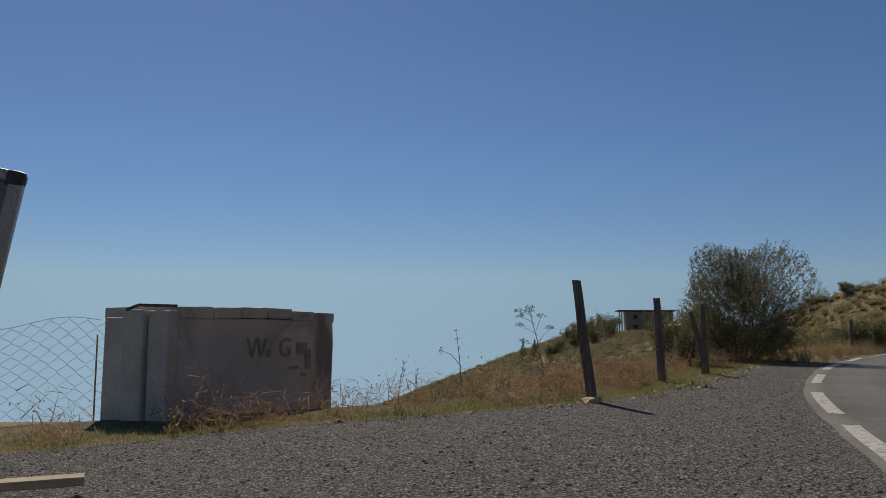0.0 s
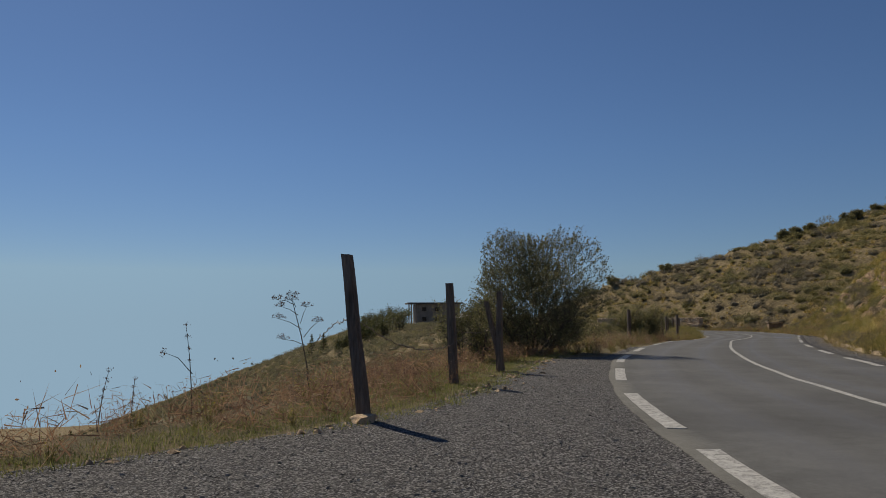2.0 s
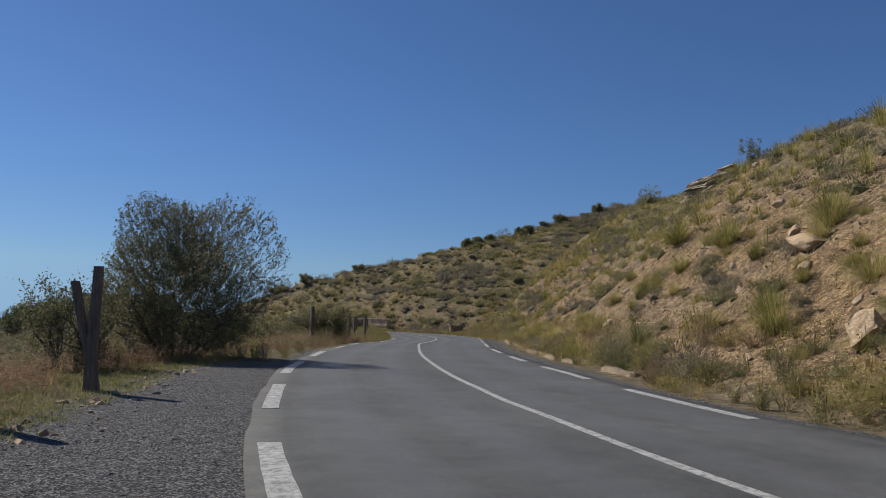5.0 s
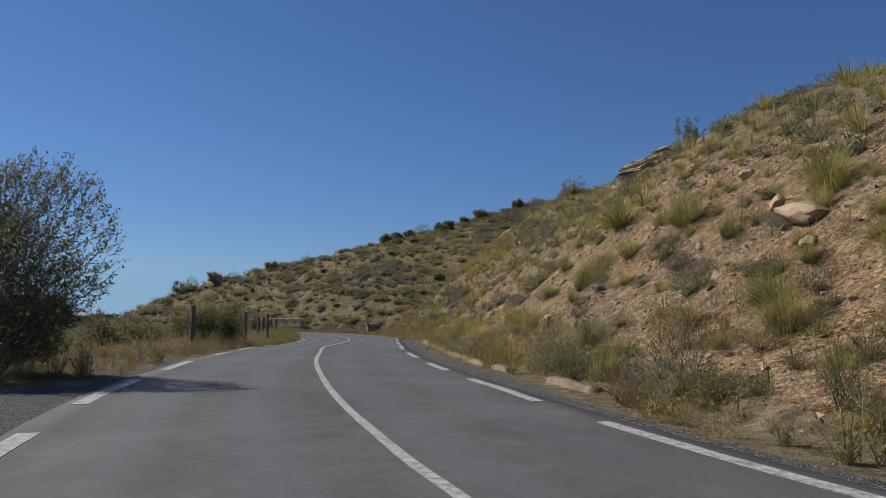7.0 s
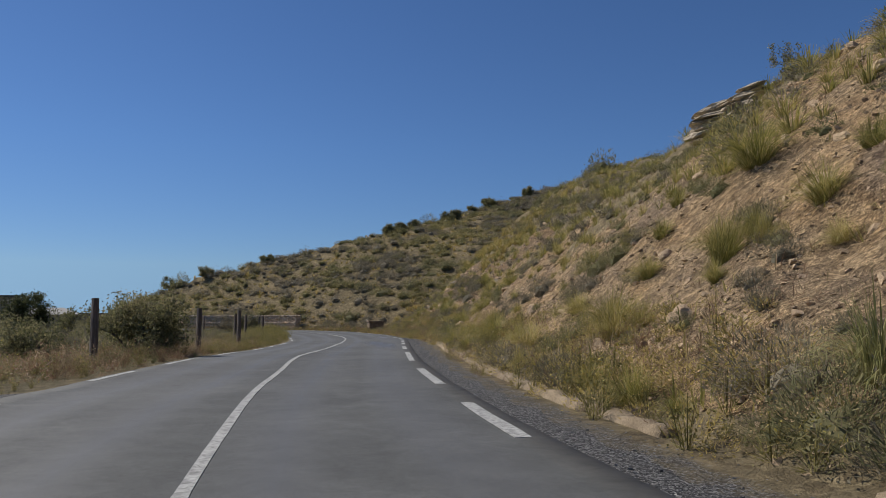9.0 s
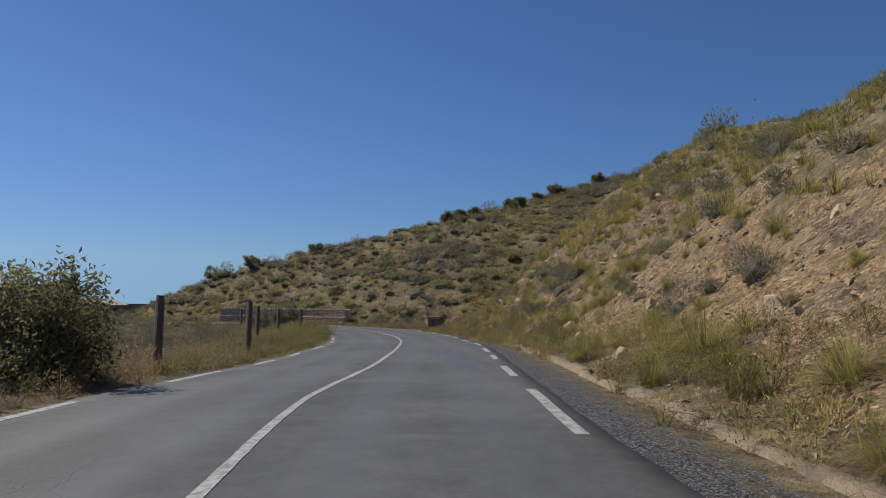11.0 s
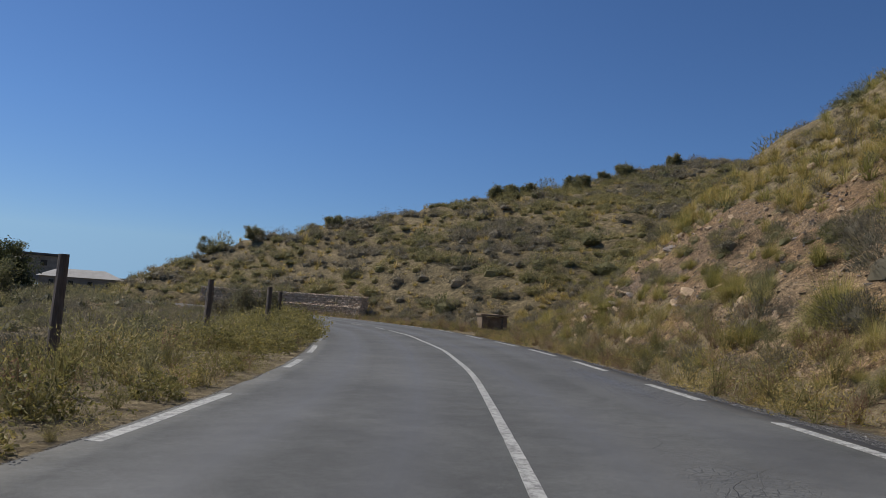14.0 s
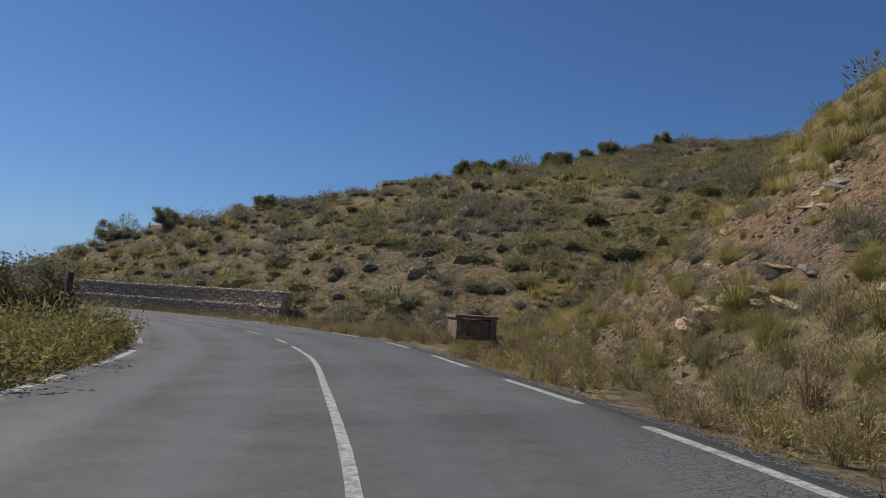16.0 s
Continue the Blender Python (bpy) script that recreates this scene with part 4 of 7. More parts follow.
# ---- start: pump house, net fence, metal panel, plank ----
def build_block():
    root = tagged(new("pump_house"), "small flat-roofed pump house of stained grey-brown concrete with faded spray paint", "hut")
    a = Vector((-4.36, 12.65, 0))
    ang = math.degrees(math.atan2(3.6, 1.98))
    root.matrix_world = pose(a.x, a.y, -0.55, 0, 0, ang)
    # local x runs along the long face, local y to its back
    bm = bmesh.new()
    box(bm, pose(2.1, 0.95, 1.0), (4.2, 1.9, 2.0), 0.03)
    bmesh.ops.subdivide_edges(bm, edges=bm.edges[:], cuts=3, use_grid_fill=True)
    rough_up(bm, 0.02, 1.7, 2.0)
    part("wall", bm, M_CONCRETE, root)
    x = 0.0
    rng = np.random.default_rng(3)
    for k in range(6):
        ln = 0.7
        bm = bmesh.new()
        box(bm, pose(x + ln / 2, 0.95, 2.11 + rng.uniform(-0.012, 0.012) - 0.03 * max(0, k - 3)), (ln - 0.012, 1.96, 0.2), 0.018)
        bmesh.ops.subdivide_edges(bm, edges=bm.edges[:], cuts=2, use_grid_fill=True)
        rough_up(bm, 0.018, 2.9, k + 1.0)
        part("coping_slab", bm, M_CONCRETE, root)
        x += ln
    # upright slabs stepping back round the near end
    for k, (dx, dy, h, th) in enumerate(((-0.06, 0.30, 2.12, 0.5), (-0.12, 0.85, 2.14, 0.5), (-0.05, 1.4, 2.02, 0.5))):
        bm = bmesh.new()
        box(bm, pose(dx, dy, h / 2, 0, 0, -4 + 3 * k), (0.3, th, h), 0.03)
        bmesh.ops.subdivide_edges(bm, edges=bm.edges[:], cuts=2, use_grid_fill=True)
        rough_up(bm, 0.02, 2.0, k + 5.0)
        part("upright_slab", bm, M_CONCRETE, root)
    bm = bmesh.new()
    v, t = tube([(-0.05, 0.06, 2.2), (-0.24, 0.75, 2.22), (-0.3, 0.98, 2.14)], [0.03, 0.03, 0.03], 6)
    me = mesh_from("iron_bar", v, t, M_WIRE)
    bar = new("iron_bar", me)
    bar.parent = root
    bm.free()
    # writing: two letters can be read, the rest is a smear
    for txt, lx, sz in (("W", 1.55, 0.55), ("n", 2.08, 0.3), ("G", 2.45, 0.52)):
        cu = bpy.data.curves.new("letter", "FONT")
        cu.body, cu.size, cu.extrude = txt, sz, 0.002
        me = bpy.data.meshes.new_from_object(bpy.data.objects.new("tmp", cu))
        me.materials.append(M_SPRAY)
        ob = new("letter", me)
        ob.parent = root
        ob.matrix_local = pose(lx, -0.026, 1.28, 90, 0, 0)
        ob["label"] = "faded dark spray-painted letter"
    for lx, lz, w, h in ((3.15, 1.42, 0.3, 0.22), (3.35, 1.2, 0.16, 0.4), (2.9, 1.05, 0.3, 0.05), (3.2, 0.9, 0.22, 0.05)):
        bm = bmesh.new()
        box(bm, pose(lx, -0.024, lz), (w, 0.006, h), 0.002)
        part("paint_smear", bm, M_SPRAY, root, "unreadable faded paint smear")
    return root


build_block()


def build_net():
    root = tagged(new("net_fence"), "sagging galvanised wire netting fence", "fence")
    p0, p1 = np.array((-6.55, 14.6)), np.array((-14.5, 11.4))
    ln = np.linalg.norm(p1 - p0)
    z0 = -0.55
    top = lambda u: 1.98 + 0.10 * math.sin(u * 1.9) - 0.18 * math.exp(-((u - 1.6) / 0.8) ** 2) + 0.12 * math.exp(-((u - 3.4) / 0.7) ** 2)
    s = Soup()

    def place(u, hgt):
        q = p0 + (p1 - p0) * (u / ln)
        bulge = 0.10 * math.sin(u * 2.3 + hgt) + 0.05 * math.sin(hgt * 4)
        return (q[0] + bulge * 0.4, q[1] - bulge, z0 + hgt * top(u) / 1.98)
    cell = 0.16
    n = int(ln / cell)
    for k in range(n):
        u = k * cell
        pts = []
        for j in range(15):
            sw = (0.5 if (j + k) % 2 else -0.5) * cell * 0.92
            pts += [place(u + sw * 0.85, j * 0.14 - 0.03), place(u + sw, j * 0.14 + 0.0), place(u + sw * 0.85, j * 0.14 + 0.03)]
        v, t = tube(pts, [0.0045] * len(pts), 3, False)
        s.add(v, t)
    net = new("netting", s.mesh("netting", [M_NET]))
    net.parent = root
    v, t = tube([place(u, 1.98) for u in np.arange(0, ln, 0.12)], [0.004] * len(np.arange(0, ln, 0.12)), 4)
    o = new("top_wire", mesh_from("top_wire", v, t, M_NET))
    o.parent = root
    for u in (0.06, 3.9, 7.8):
        q = place(u, 0)
        v, t = tube([(q[0], q[1], q[2] - 0.3), (q[0], q[1], q[2] + 1.7)], [0.018, 0.016], 6)
        o = new("post", mesh_from("post", v, t, M_WIRE))
        o.parent = root
        o["label"] = "thin iron post"
    v, t = tube([place(2.25, 0.72), place(2.02, 0.80), place(1.9, 0.7)], [0.016, 0.02, 0.012], 5)
    o = new("caught_twig", mesh_from("caught_twig", v, t, M_BRANCH))
    o.parent = root


build_net()


def build_panel():
    """A tall metal panel that leans against its stay, beside the lay-by."""
    root = tagged(new("metal_panel"), "leaning grey sheet-metal panel with aluminium edge trim and dark corner cap", "panel")
    root.matrix_world = PANEL
    wd, ht = 1.9, 2.6
    bm = bmesh.new()
    box(bm, pose(-wd / 2, 0.0, ht / 2), (wd - 0.1, 0.05, ht - 0.1), 0.006)
    part("sheet", bm, M_METAL, root)
    for k in range(5):
        bm = bmesh.new()
        box(bm, pose(-0.18 - 0.36 * k, -0.032, ht / 2), (0.035, 0.02, ht - 0.14), 0.006)
        part("rib", bm, M_METAL, root)
    for nm, m, sz in (("side_trim", pose(-0.045, -0.01, ht / 2 - 0.03), (0.09, 0.11, ht - 0.06)), ("side_trim", pose(-wd + 0.045, -0.01, ht / 2 - 0.03), (0.09, 0.11, ht - 0.06)),
                      ("top_trim", pose(-wd / 2, -0.01, ht - 0.04), (wd - 0.2, 0.11, 0.08)), ("bottom_trim", pose(-wd / 2, -0.01, 0.04), (wd - 0.2, 0.11, 0.08))):
        bm = bmesh.new()
        box(bm, m, sz, 0.02)
        part(nm, bm, M_TRIM, root, "dull aluminium trim")
    for cx in (-0.055, -wd + 0.055):
        bm = bmesh.new()
        box(bm, pose(cx, -0.01, ht - 0.05), (0.12, 0.125, 0.11), 0.035)
        part("corner_cap", bm, M_CAP, root, "dark rounded plastic cap")
    bm = bmesh.new()
    box(bm, pose(-wd / 2, 0.55, ht * 0.42, -24), (0.06, 0.05, ht * 0.92), 0.008)
    part("stay", bm, M_TRIM, root)


PANEL = pose(-3.24, 4.95, -0.24, 0, 9.0, 20)
build_panel()

bm = bmesh.new()
box(bm, pose(0, 0, 0.04), (1.9, 0.2, 0.075), 0.008)
bmesh.ops.subdivide_edges(bm, edges=bm.edges[:], cuts=2)
rough_up(bm, 0.006, 5)
plank = part("wooden_plank", bm, M_PLANK)
plank.matrix_world = pose(-3.95, 6.25, -0.02, 0, 0, 24)
tagged(plank, "bleached wooden plank lying on the gravel", "plank")


# ---- fence posts and wire ----
def wooden_post(x, y, h, lean_x=0.0, lean_y=0.0, r=0.075, seed=1, turn=20, label="weathered grey wooden fence post in dry grass"):
    """A split post: rounded square section, chipped top, a slight twist."""
    bm = bmesh.new()
    rings = []
    for i in range(9):
        f = i / 8
        z = -0.35 + f * (h + 0.35)
        ring = []
        for k in range(8):
            w = 2 * math.pi * k / 8 + f * 0.12
            rr = r * (1.12 - 0.2 * f) * (1.0 + 0.16 * (1 if k % 2 == 0 else -0.2)) * (1 + 0.10 * noise.noise(Vector((k * 1.7, z * 1.5, seed))))
            top = 0.03 * noise.noise(Vector((k * 2.3, seed, 7))) if i == 8 else 0
            ring.append(bm.verts.new((rr * math.cos(w) + lean_x * max(z, 0) + 0.012 * noise.noise(Vector((z * 1.2, seed, 0))), rr * math.sin(w) + lean_y * max(z, 0), z + top)))
        rings.append(ring)
    for a, b in zip(rings[:-1], rings[1:]):
        for k in range(8):
            bm.faces.new((a[k], a[(k + 1) % 8], b[(k + 1) % 8], b[k]))
    bm.faces.new(rings[-1])
    bm.faces.new(rings[0][::-1])
    ob = part("fence_post", bm, M_POST)
    ob.matrix_world = pose(x, y, gz(x, y), 0, 0, turn)
    return tagged(ob, label, "fence post", group="roadside fence posts")


POST_A, POST_B, POST_C = (2.71, 13.75), (5.42, 18.5), (7.5, 21.4)
wooden_post(*POST_A, 2.2, -0.09, 0.12, 0.08, 1, 0, "tall leaning grey wooden fence post with loose barbed wire")
wooden_post(*POST_B, 2.05, -0.03, 0.03, 0.085, 2, 0, "grey wooden fence post with a rounded top")
wooden_post(*POST_C, 2.0, 0.02, 0.02, 0.08, 3, 0, "grey wooden fence post beside the thorny bush")
wooden_post(7.62, 21.5, 1.75, -0.22, 0.05, 0.07, 4, 0, "slanting grey wooden brace post beside the thorny bush")
bm = bmesh.new()
v_, t_ = hull_rock(np.random.default_rng(2), 0.2, 0.16, 0.07)
footing = new("footing_stone", mesh_from("footing_stone", v_, t_, M_ROCK))
footing.matrix_world = pose(2.68, 13.55, gz(2.68, 13.55) + 0.03)
tagged(footing, "flat stone at the foot of a fence post", "stone")
bm.free()
for i, (px, py, hh, lx) in enumerate(((23.1, 41.87, 1.85, 0.0), (30.1, 49.45, 1.85, 0.02), (36.2, 56.8, 2.0, 0.03), (41.8, 67.0, 2.0, 0.03), (48.6, 77.2, 2.0, 0.05), (53.0, 81.6, 2.0, 0.0), (57.8, 90.1, 1.95, 0.02), (62.4, 111.0, 2.1, 0))):
    wooden_post(px, py, hh, lx, 0.0, 0.10, 10 + i, 40, "dark square wooden fence post among yellow weeds")


def barbed(a, b, sag, seed):
    rng = np.random.default_rng(seed)
    a, b = Vector(a), Vector(b)
    n = 26
    pts = []
    for i in range(n + 1):
        f = i / n
        p = a.lerp(b, f) + Vector((0, 0, -sag * 4 * f * (1 - f)))
        pts.append(p + Vector(rng.normal(0, 0.012, 3)))
    s = Soup()
    s.add(*tube(pts, [0.006] * len(pts), 4))
    for p in pts[1:-1]:
        for _ in range(2):
            d = Vector(rng.normal(0, 1, 3)).normalized() * 0.025
            s.add(*tube([p - d, p + d], [0.004, 0.001], 3))
    ob = new("barbed_wire", s.mesh("barbed_wire", [M_WIRE]))
    return tagged(ob, "slack rusty barbed wire strung on a wooden post", "wire")


top_a = Vector((POST_A[0] - 0.12, POST_A[1], 1.32))
barbed(top_a, (POST_B[0] - 0.2, POST_B[1] - 1.2, 0.95), 0.32, 1)
barbed((2.35, 17.0, 0.75), top_a + Vector((-0.02, 0.05, -0.02)), -0.12, 2)
barbed((POST_B[0], POST_B[1], 1.1), (POST_C[0], POST_C[1], 1.15), 0.15, 3)


# ---- plants: shapes ----
def dome_blades(rng, n, height, reach, width, segs=4):
    """Fine blades that rise from one root and fall over on all sides as a dome."""
    f = rng.uniform(0, 1, n) ** 0.75
    az = rng.uniform(0, 2 * np.pi, n)
    turn = az + rng.normal(0, 0.35, n)
    base = np.stack([0.2 * reach * np.cos(az) * rng.uniform(0, 1, n), 0.2 * reach * np.sin(az) * rng.uniform(0, 1, n), np.full(n, -0.05)], 1)
    out = np.stack([np.cos(turn), np.sin(turn), np.zeros(n)], 1)
    side = np.stack([-np.sin(turn), np.cos(turn), np.zeros(n)], 1)
    r = reach * f ** 0.7 * rng.uniform(0.75, 1.1, n)
    h = height * (1 - 0.52 * f) * rng.uniform(0.7, 1.12, n)
    w = width * rng.uniform(0.6, 1.3, n)
    vs = []
    for k in range(segs + 1):
        t = k / segs
        c = base + out * (r * t ** 1.3)[:, None]
        c[:, 2] += h * (1.9 * t - (0.9 + 0.85 * f) * t * t)
        ww = (w * (1 - t) ** 0.6 * 0.5)[:, None]
        vs += [c - side * ww, c + side * ww] if k < segs else [c]
    v = np.stack(vs, 1)
    m = v.shape[1]
    t = []
    for k in range(segs - 1):
        a = 2 * k
        t += [(a, a + 1, a + 3), (a, a + 3, a + 2)]
    t = np.array(t + [(2 * segs - 2, 2 * segs - 1, 2 * segs)])
    return v.reshape(-1, 3), (t[None] + (np.arange(n) * m)[:, None, None]).reshape(-1, 3)


def tussock_shape(seed, h=0.95, spread=0.85, n=140, w=0.02, segs=4):
    rng = np.random.default_rng(seed)
    s = Soup()
    s.add(*dome_blades(rng, n, h, spread * 1.15, w, segs))
    s.add(*blades(rng, n // 10, h * 1.2, spread * 0.6, w * 0.7, 0.16, 0.35, min(segs, 3)))
    return s.arrays()


def needles(rng, p, width, start=(0.15, 0.6)):
    """A thin tapering twig from near the root to each point."""
    n = len(p)
    side = np.cross(p, rng.normal(0, 1, (n, 3)))
    side /= np.linalg.norm(side, axis=1)[:, None] + 1e-9
    a = p * rng.uniform(start[0], start[1], n)[:, None]
    w = (width * rng.uniform(0.6, 1.3, n))[:, None]
    v = np.stack([a - side * w, a + side * w, p], 1)
    return v.reshape(-1, 3), np.arange(n * 3).reshape(n, 3)


def scrub_shape(seed, rx=0.6, rz=0.5, n=420, leaf=0.03, core=True, twigs=130, fill=0.5, rings=2, width=0.45):
    """A cushion of small leaves at the ends of fine twigs, closed towards its outside."""
    rng = np.random.default_rng(seed)
    s = Soup()
    if core:
        s.add(*dome(rng, rx * fill, rz * fill, 0.18, rings))
    q, d = clump_points(rng, n, rx, rz, 9, 0.45)
    s.add(*fur(rng, q, d, leaf * 4.0, leaf * width))
    p, d = clump_points(rng, twigs, rx * 1.04, rz * 1.04, 9, 0.2)
    s.add(*leaves_at(rng, p, leaf, d, 0.35))
    return s.arrays()


def fur(rng, p, d, length, width):
    """Short tapering shoots that point outwards and up from each point."""
    n = len(p)
    way = d + rng.normal(0, 0.42, (n, 3)) + np.array([0, 0, 0.25])
    way /= np.linalg.norm(way, axis=1)[:, None] + 1e-9
    side = np.cross(way, rng.normal(0, 1, (n, 3)))
    side /= np.linalg.norm(side, axis=1)[:, None] + 1e-9
    w = (width * rng.uniform(0.6, 1.3, n))[:, None]
    ln = (length * rng.uniform(0.5, 1.2, n))[:, None]
    a = p - way * ln * 0.6
    v = np.stack([a - side * w, a + side * w, p + way * ln * 0.4], 1)
    return v.reshape(-1, 3), np.arange(n * 3).reshape(n, 3)


def herb_shape(seed, h=0.7, w=0.45, stems=20, leaf=0.017):
    """A loose upright bush of thin leafy stems."""
    rng = np.random.default_rng(seed)
    s = Soup()
    for _ in range(stems):
        a = rng.uniform(0, 6.28)
        r = w * math.sqrt(rng.uniform(0.02, 1))
        hh = h * rng.uniform(0.55, 1.1) * (1 - 0.35 * r / w)
        top = np.array([math.cos(a) * r, math.sin(a) * r, hh])
        mid = top * np.array([0.42, 0.42, 0.55])
        s.add(*tube([(top[0] * 0.12, top[1] * 0.12, -0.05), tuple(mid), tuple(top)], [0.006, 0.004, 0.0015], 3, False), 0)
        f = rng.uniform(0.15, 1.05, 14)
        p = np.where(f[:, None] < 0.5, mid[None] * f[:, None] * 2, mid[None] + (top - mid)[None] * (f[:, None] - 0.5) * 2)
        p = p + rng.normal(0, 0.035, (14, 3))
        s.add(*leaves_at(rng, p, leaf), 0)
        g = np.repeat(p, 2, 0) + rng.normal(0, 0.03, (28, 3))
        s.add(*fur(rng, g, np.tile(top / np.linalg.norm(top), (28, 1)), 0.11, 0.006), 0)
        if rng.uniform() < 0.35:
            s.add(*leaves_at(rng, top[None] + rng.normal(0, 0.03, (4, 3)), leaf * 0.8), 1)
    return s.arrays()


def leafy_shape(seed, r=0.4, h=0.36, n=170, leaf=0.02):
    """A low dense cushion of small leaves with yellow heads."""
    rng = np.random.default_rng(seed)
    s = Soup()
    p, d = clump_points(rng, n, r, h, 8, 0.5)
    s.add(*leaves_at(rng, p, leaf, d, 0.3))
    p, d = clump_points(rng, n // 2, r * 1.05, h * 1.1, 8, 0.5)
    s.add(*fur(rng, p, d, 0.12, 0.006))
    p, d = clump_points(rng, 14, r * 1.05, h * 1.1, 8, 0.1)
    s.add(*leaves_at(rng, p, leaf * 0.8), 1)
    return s.arrays()


def weed_shape(seed, h=0.5, n=54, flowers=10):
    """An upright leafy roadside weed with small yellow heads."""
    rng = np.random.default_rng(seed)
    s = Soup()
    for _ in range(6):
        a = rng.normal(0, 0.34, 2) * h
        hh = h * rng.uniform(0.6, 1.1)
        top = np.array([a[0], a[1], hh])
        s.add(*tube([(a[0] * 0.15, a[1] * 0.15, -0.05), tuple(top * 0.55), tuple(top)], [0.006, 0.004, 0.002], 3, False), 0)
        f = rng.uniform(0.15, 1, n // 4)
        p = top[None] * f[:, None] + rng.normal(0, 0.055 * h / 0.5, (len(f), 3))
        s.add(*leaves_at(rng, p, 0.026))
        q = top[None] + rng.normal(0, 0.05, (max(1, flowers // 5), 3))
        s.add(*leaves_at(rng, q, 0.022), 1)
    p, d = clump_points(rng, 40, h * 0.5, h * 0.95, 6, 0.4)
    s.add(*needles(rng, p, 0.006, (0.1, 0.7)))
    return s.arrays()


def dry_shape(seed, h=0.5, n=20):
    """A tangle of thin dry twigs with a few bent stalks."""
    rng = np.random.default_rng(seed)
    s = Soup()
    s.add(*blades(rng, n // 4, h * 0.8, h * 1.1, 0.007, 0.18, 0.8, 2, 0.0))
    p, d = clump_points(rng, 75, h * 0.75, h * 0.9, 9, 0.75)
    d = d * 0.4 + rng.normal(0, 0.6, d.shape)
    s.add(*fur(rng, p, d, h * 0.5, 0.0045))
    p, d = clump_points(rng, 26, h * 0.75, h * 1.0, 9, 0.5)
    s.add(*leaves_at(rng, p, 0.016))
    return s.arrays()


def turf_shape(seed, h=0.12, n=22):
    rng = np.random.default_rng(seed)
    s = Soup()
    s.add(*blades(rng, n, h, h * 0.7, 0.010, 0.16, 0.4, 2, 0.0))
    return s.arrays()


def mesh_of(name, shape, mats):
    v, t, m = shape
    return mesh_from(name, v, t, mats, m)


def plant(name, me, x, y, z, scale, rng, label, category, group="", sink=0.03, tilt=0.0):
    ob = new(name, me)
    ob.matrix_world = pose(x, y, z - sink, rng.normal(0, 4), -tilt + rng.normal(0, 4), rng.uniform(0, 360)) @ Matrix.Diagonal((scale, scale, scale * rng.uniform(0.85, 1.15), 1))
    return tagged(ob, label, category, group)


def candidates(rng, n, x0, x1, y0, y1):
    p = np.stack([rng.uniform(x0, x1, n), rng.uniform(y0, y1, n)], 1)
    return p, *gzs(p)


# ---- the thorny bush and other trees ----
def grow(rng, start, way, length, radius, depth, soup, tips, spread=0.55, lift=0.12):
    pts, rad = [Vector(start)], [radius]
    d = Vector(way).normalized()
    n = 4
    for i in range(n):
        d = (d + Vector(rng.normal(0, 0.17, 3)) + Vector((0, 0, lift * 0.3))).normalized()
        pts.append(pts[-1] + d * length / n)
        rad.append(max(radius * (1 - 0.5 * (i + 1) / n), 0.0055))
    soup.add(*tube(pts, rad, 5 if depth > 1 else 3, False))
    if depth <= 2:
        tips += [(p, d.copy(), depth) for p in pts[1:]]
    if depth == 0:
        return
    for k in range(int(rng.integers(3, 5)) + (1 if depth == 1 else 0)):
        i = int(rng.integers(1, n + 1))
        side = Vector(rng.normal(0, 1, 3))
        side = (side - d * side.dot(d)).normalized()
        w = (d * (1 - spread) + side * spread * rng.uniform(0.7, 1.5) + Vector((0, 0, lift))).normalized()
        grow(rng, pts[i], w, length * rng.uniform(0.5, 0.75), rad[i] * 0.62, depth - 1, soup, tips, spread, lift)


def bush_tree(name, x, y, height, width, stems, seed, leaf, per_tip, mat, label, category="bush", depth=3, jitter=0.1, lean=(0, 0), thin=0.0, spread=0.6, foot=0.2, turn=0):
    rng = np.random.default_rng(seed)
    soup, tips = Soup(), []
    for k in range(stems):
        w = 2 * math.pi * k / stems + rng.uniform(-0.4, 0.4)
        out = rng.uniform(0.15, 1.0)
        way = Vector((math.cos(w) * out * width / height + lean[0], math.sin(w) * out * width / height + lean[1], 1.0))
        grow(rng, (math.cos(w) * foot, math.sin(w) * foot, -0.15), way, height * rng.uniform(0.42, 0.56), 0.05 * height / 4 + 0.02, depth, soup, tips, spread, 0.10)
    v, t, m = soup.arrays()
    # fit the wanted height and breadth
    zmax = np.percentile(v[:, 2], 97.0) / 0.84
    rad = np.percentile(np.hypot(v[:, 0], v[:, 1]), 97)
    sc = np.array([width / 2 / rad, width / 2 / rad, height / zmax])
    v = v * sc

    def settle(q):
        # long leaders are cut back to the crown's rounded top
        top = 0.84 * height
        over = np.maximum(q[:, 2] - top, 0)
        q[:, 2] = np.where(over > 0, top + 0.17 * height * (1 - np.exp(-over / (0.2 * height))), q[:, 2])
        return q
    v = settle(v)
    root = tagged(new(name), label, category)
    root.matrix_world = pose(x, y, gz(x, y), 0, 0, turn)
    o = new("trunk", mesh_from("trunk", v, t, M_BRANCH, smooth=True))
    o.parent = root
    P = settle(np.array([tuple(p) for p, _, _ in tips]) * sc)
    D = np.array([tuple(d) for _, d, _ in tips])
    keep = rng.uniform(0, 1, len(P)) > thin
    P, D = P[keep], D[keep]
    P = np.repeat(P, per_tip, 0) + rng.normal(0, jitter, (len(P) * per_tip, 3))
    P[:, 2] = np.maximum(P[:, 2], 0.05)
    lv, lt = leaves_at(rng, P, leaf)
    c = new("crown", mesh_from("crown", lv, lt, mat))
    c.parent = root
    c["label"] = "uneven crown of small leaves"
    return root


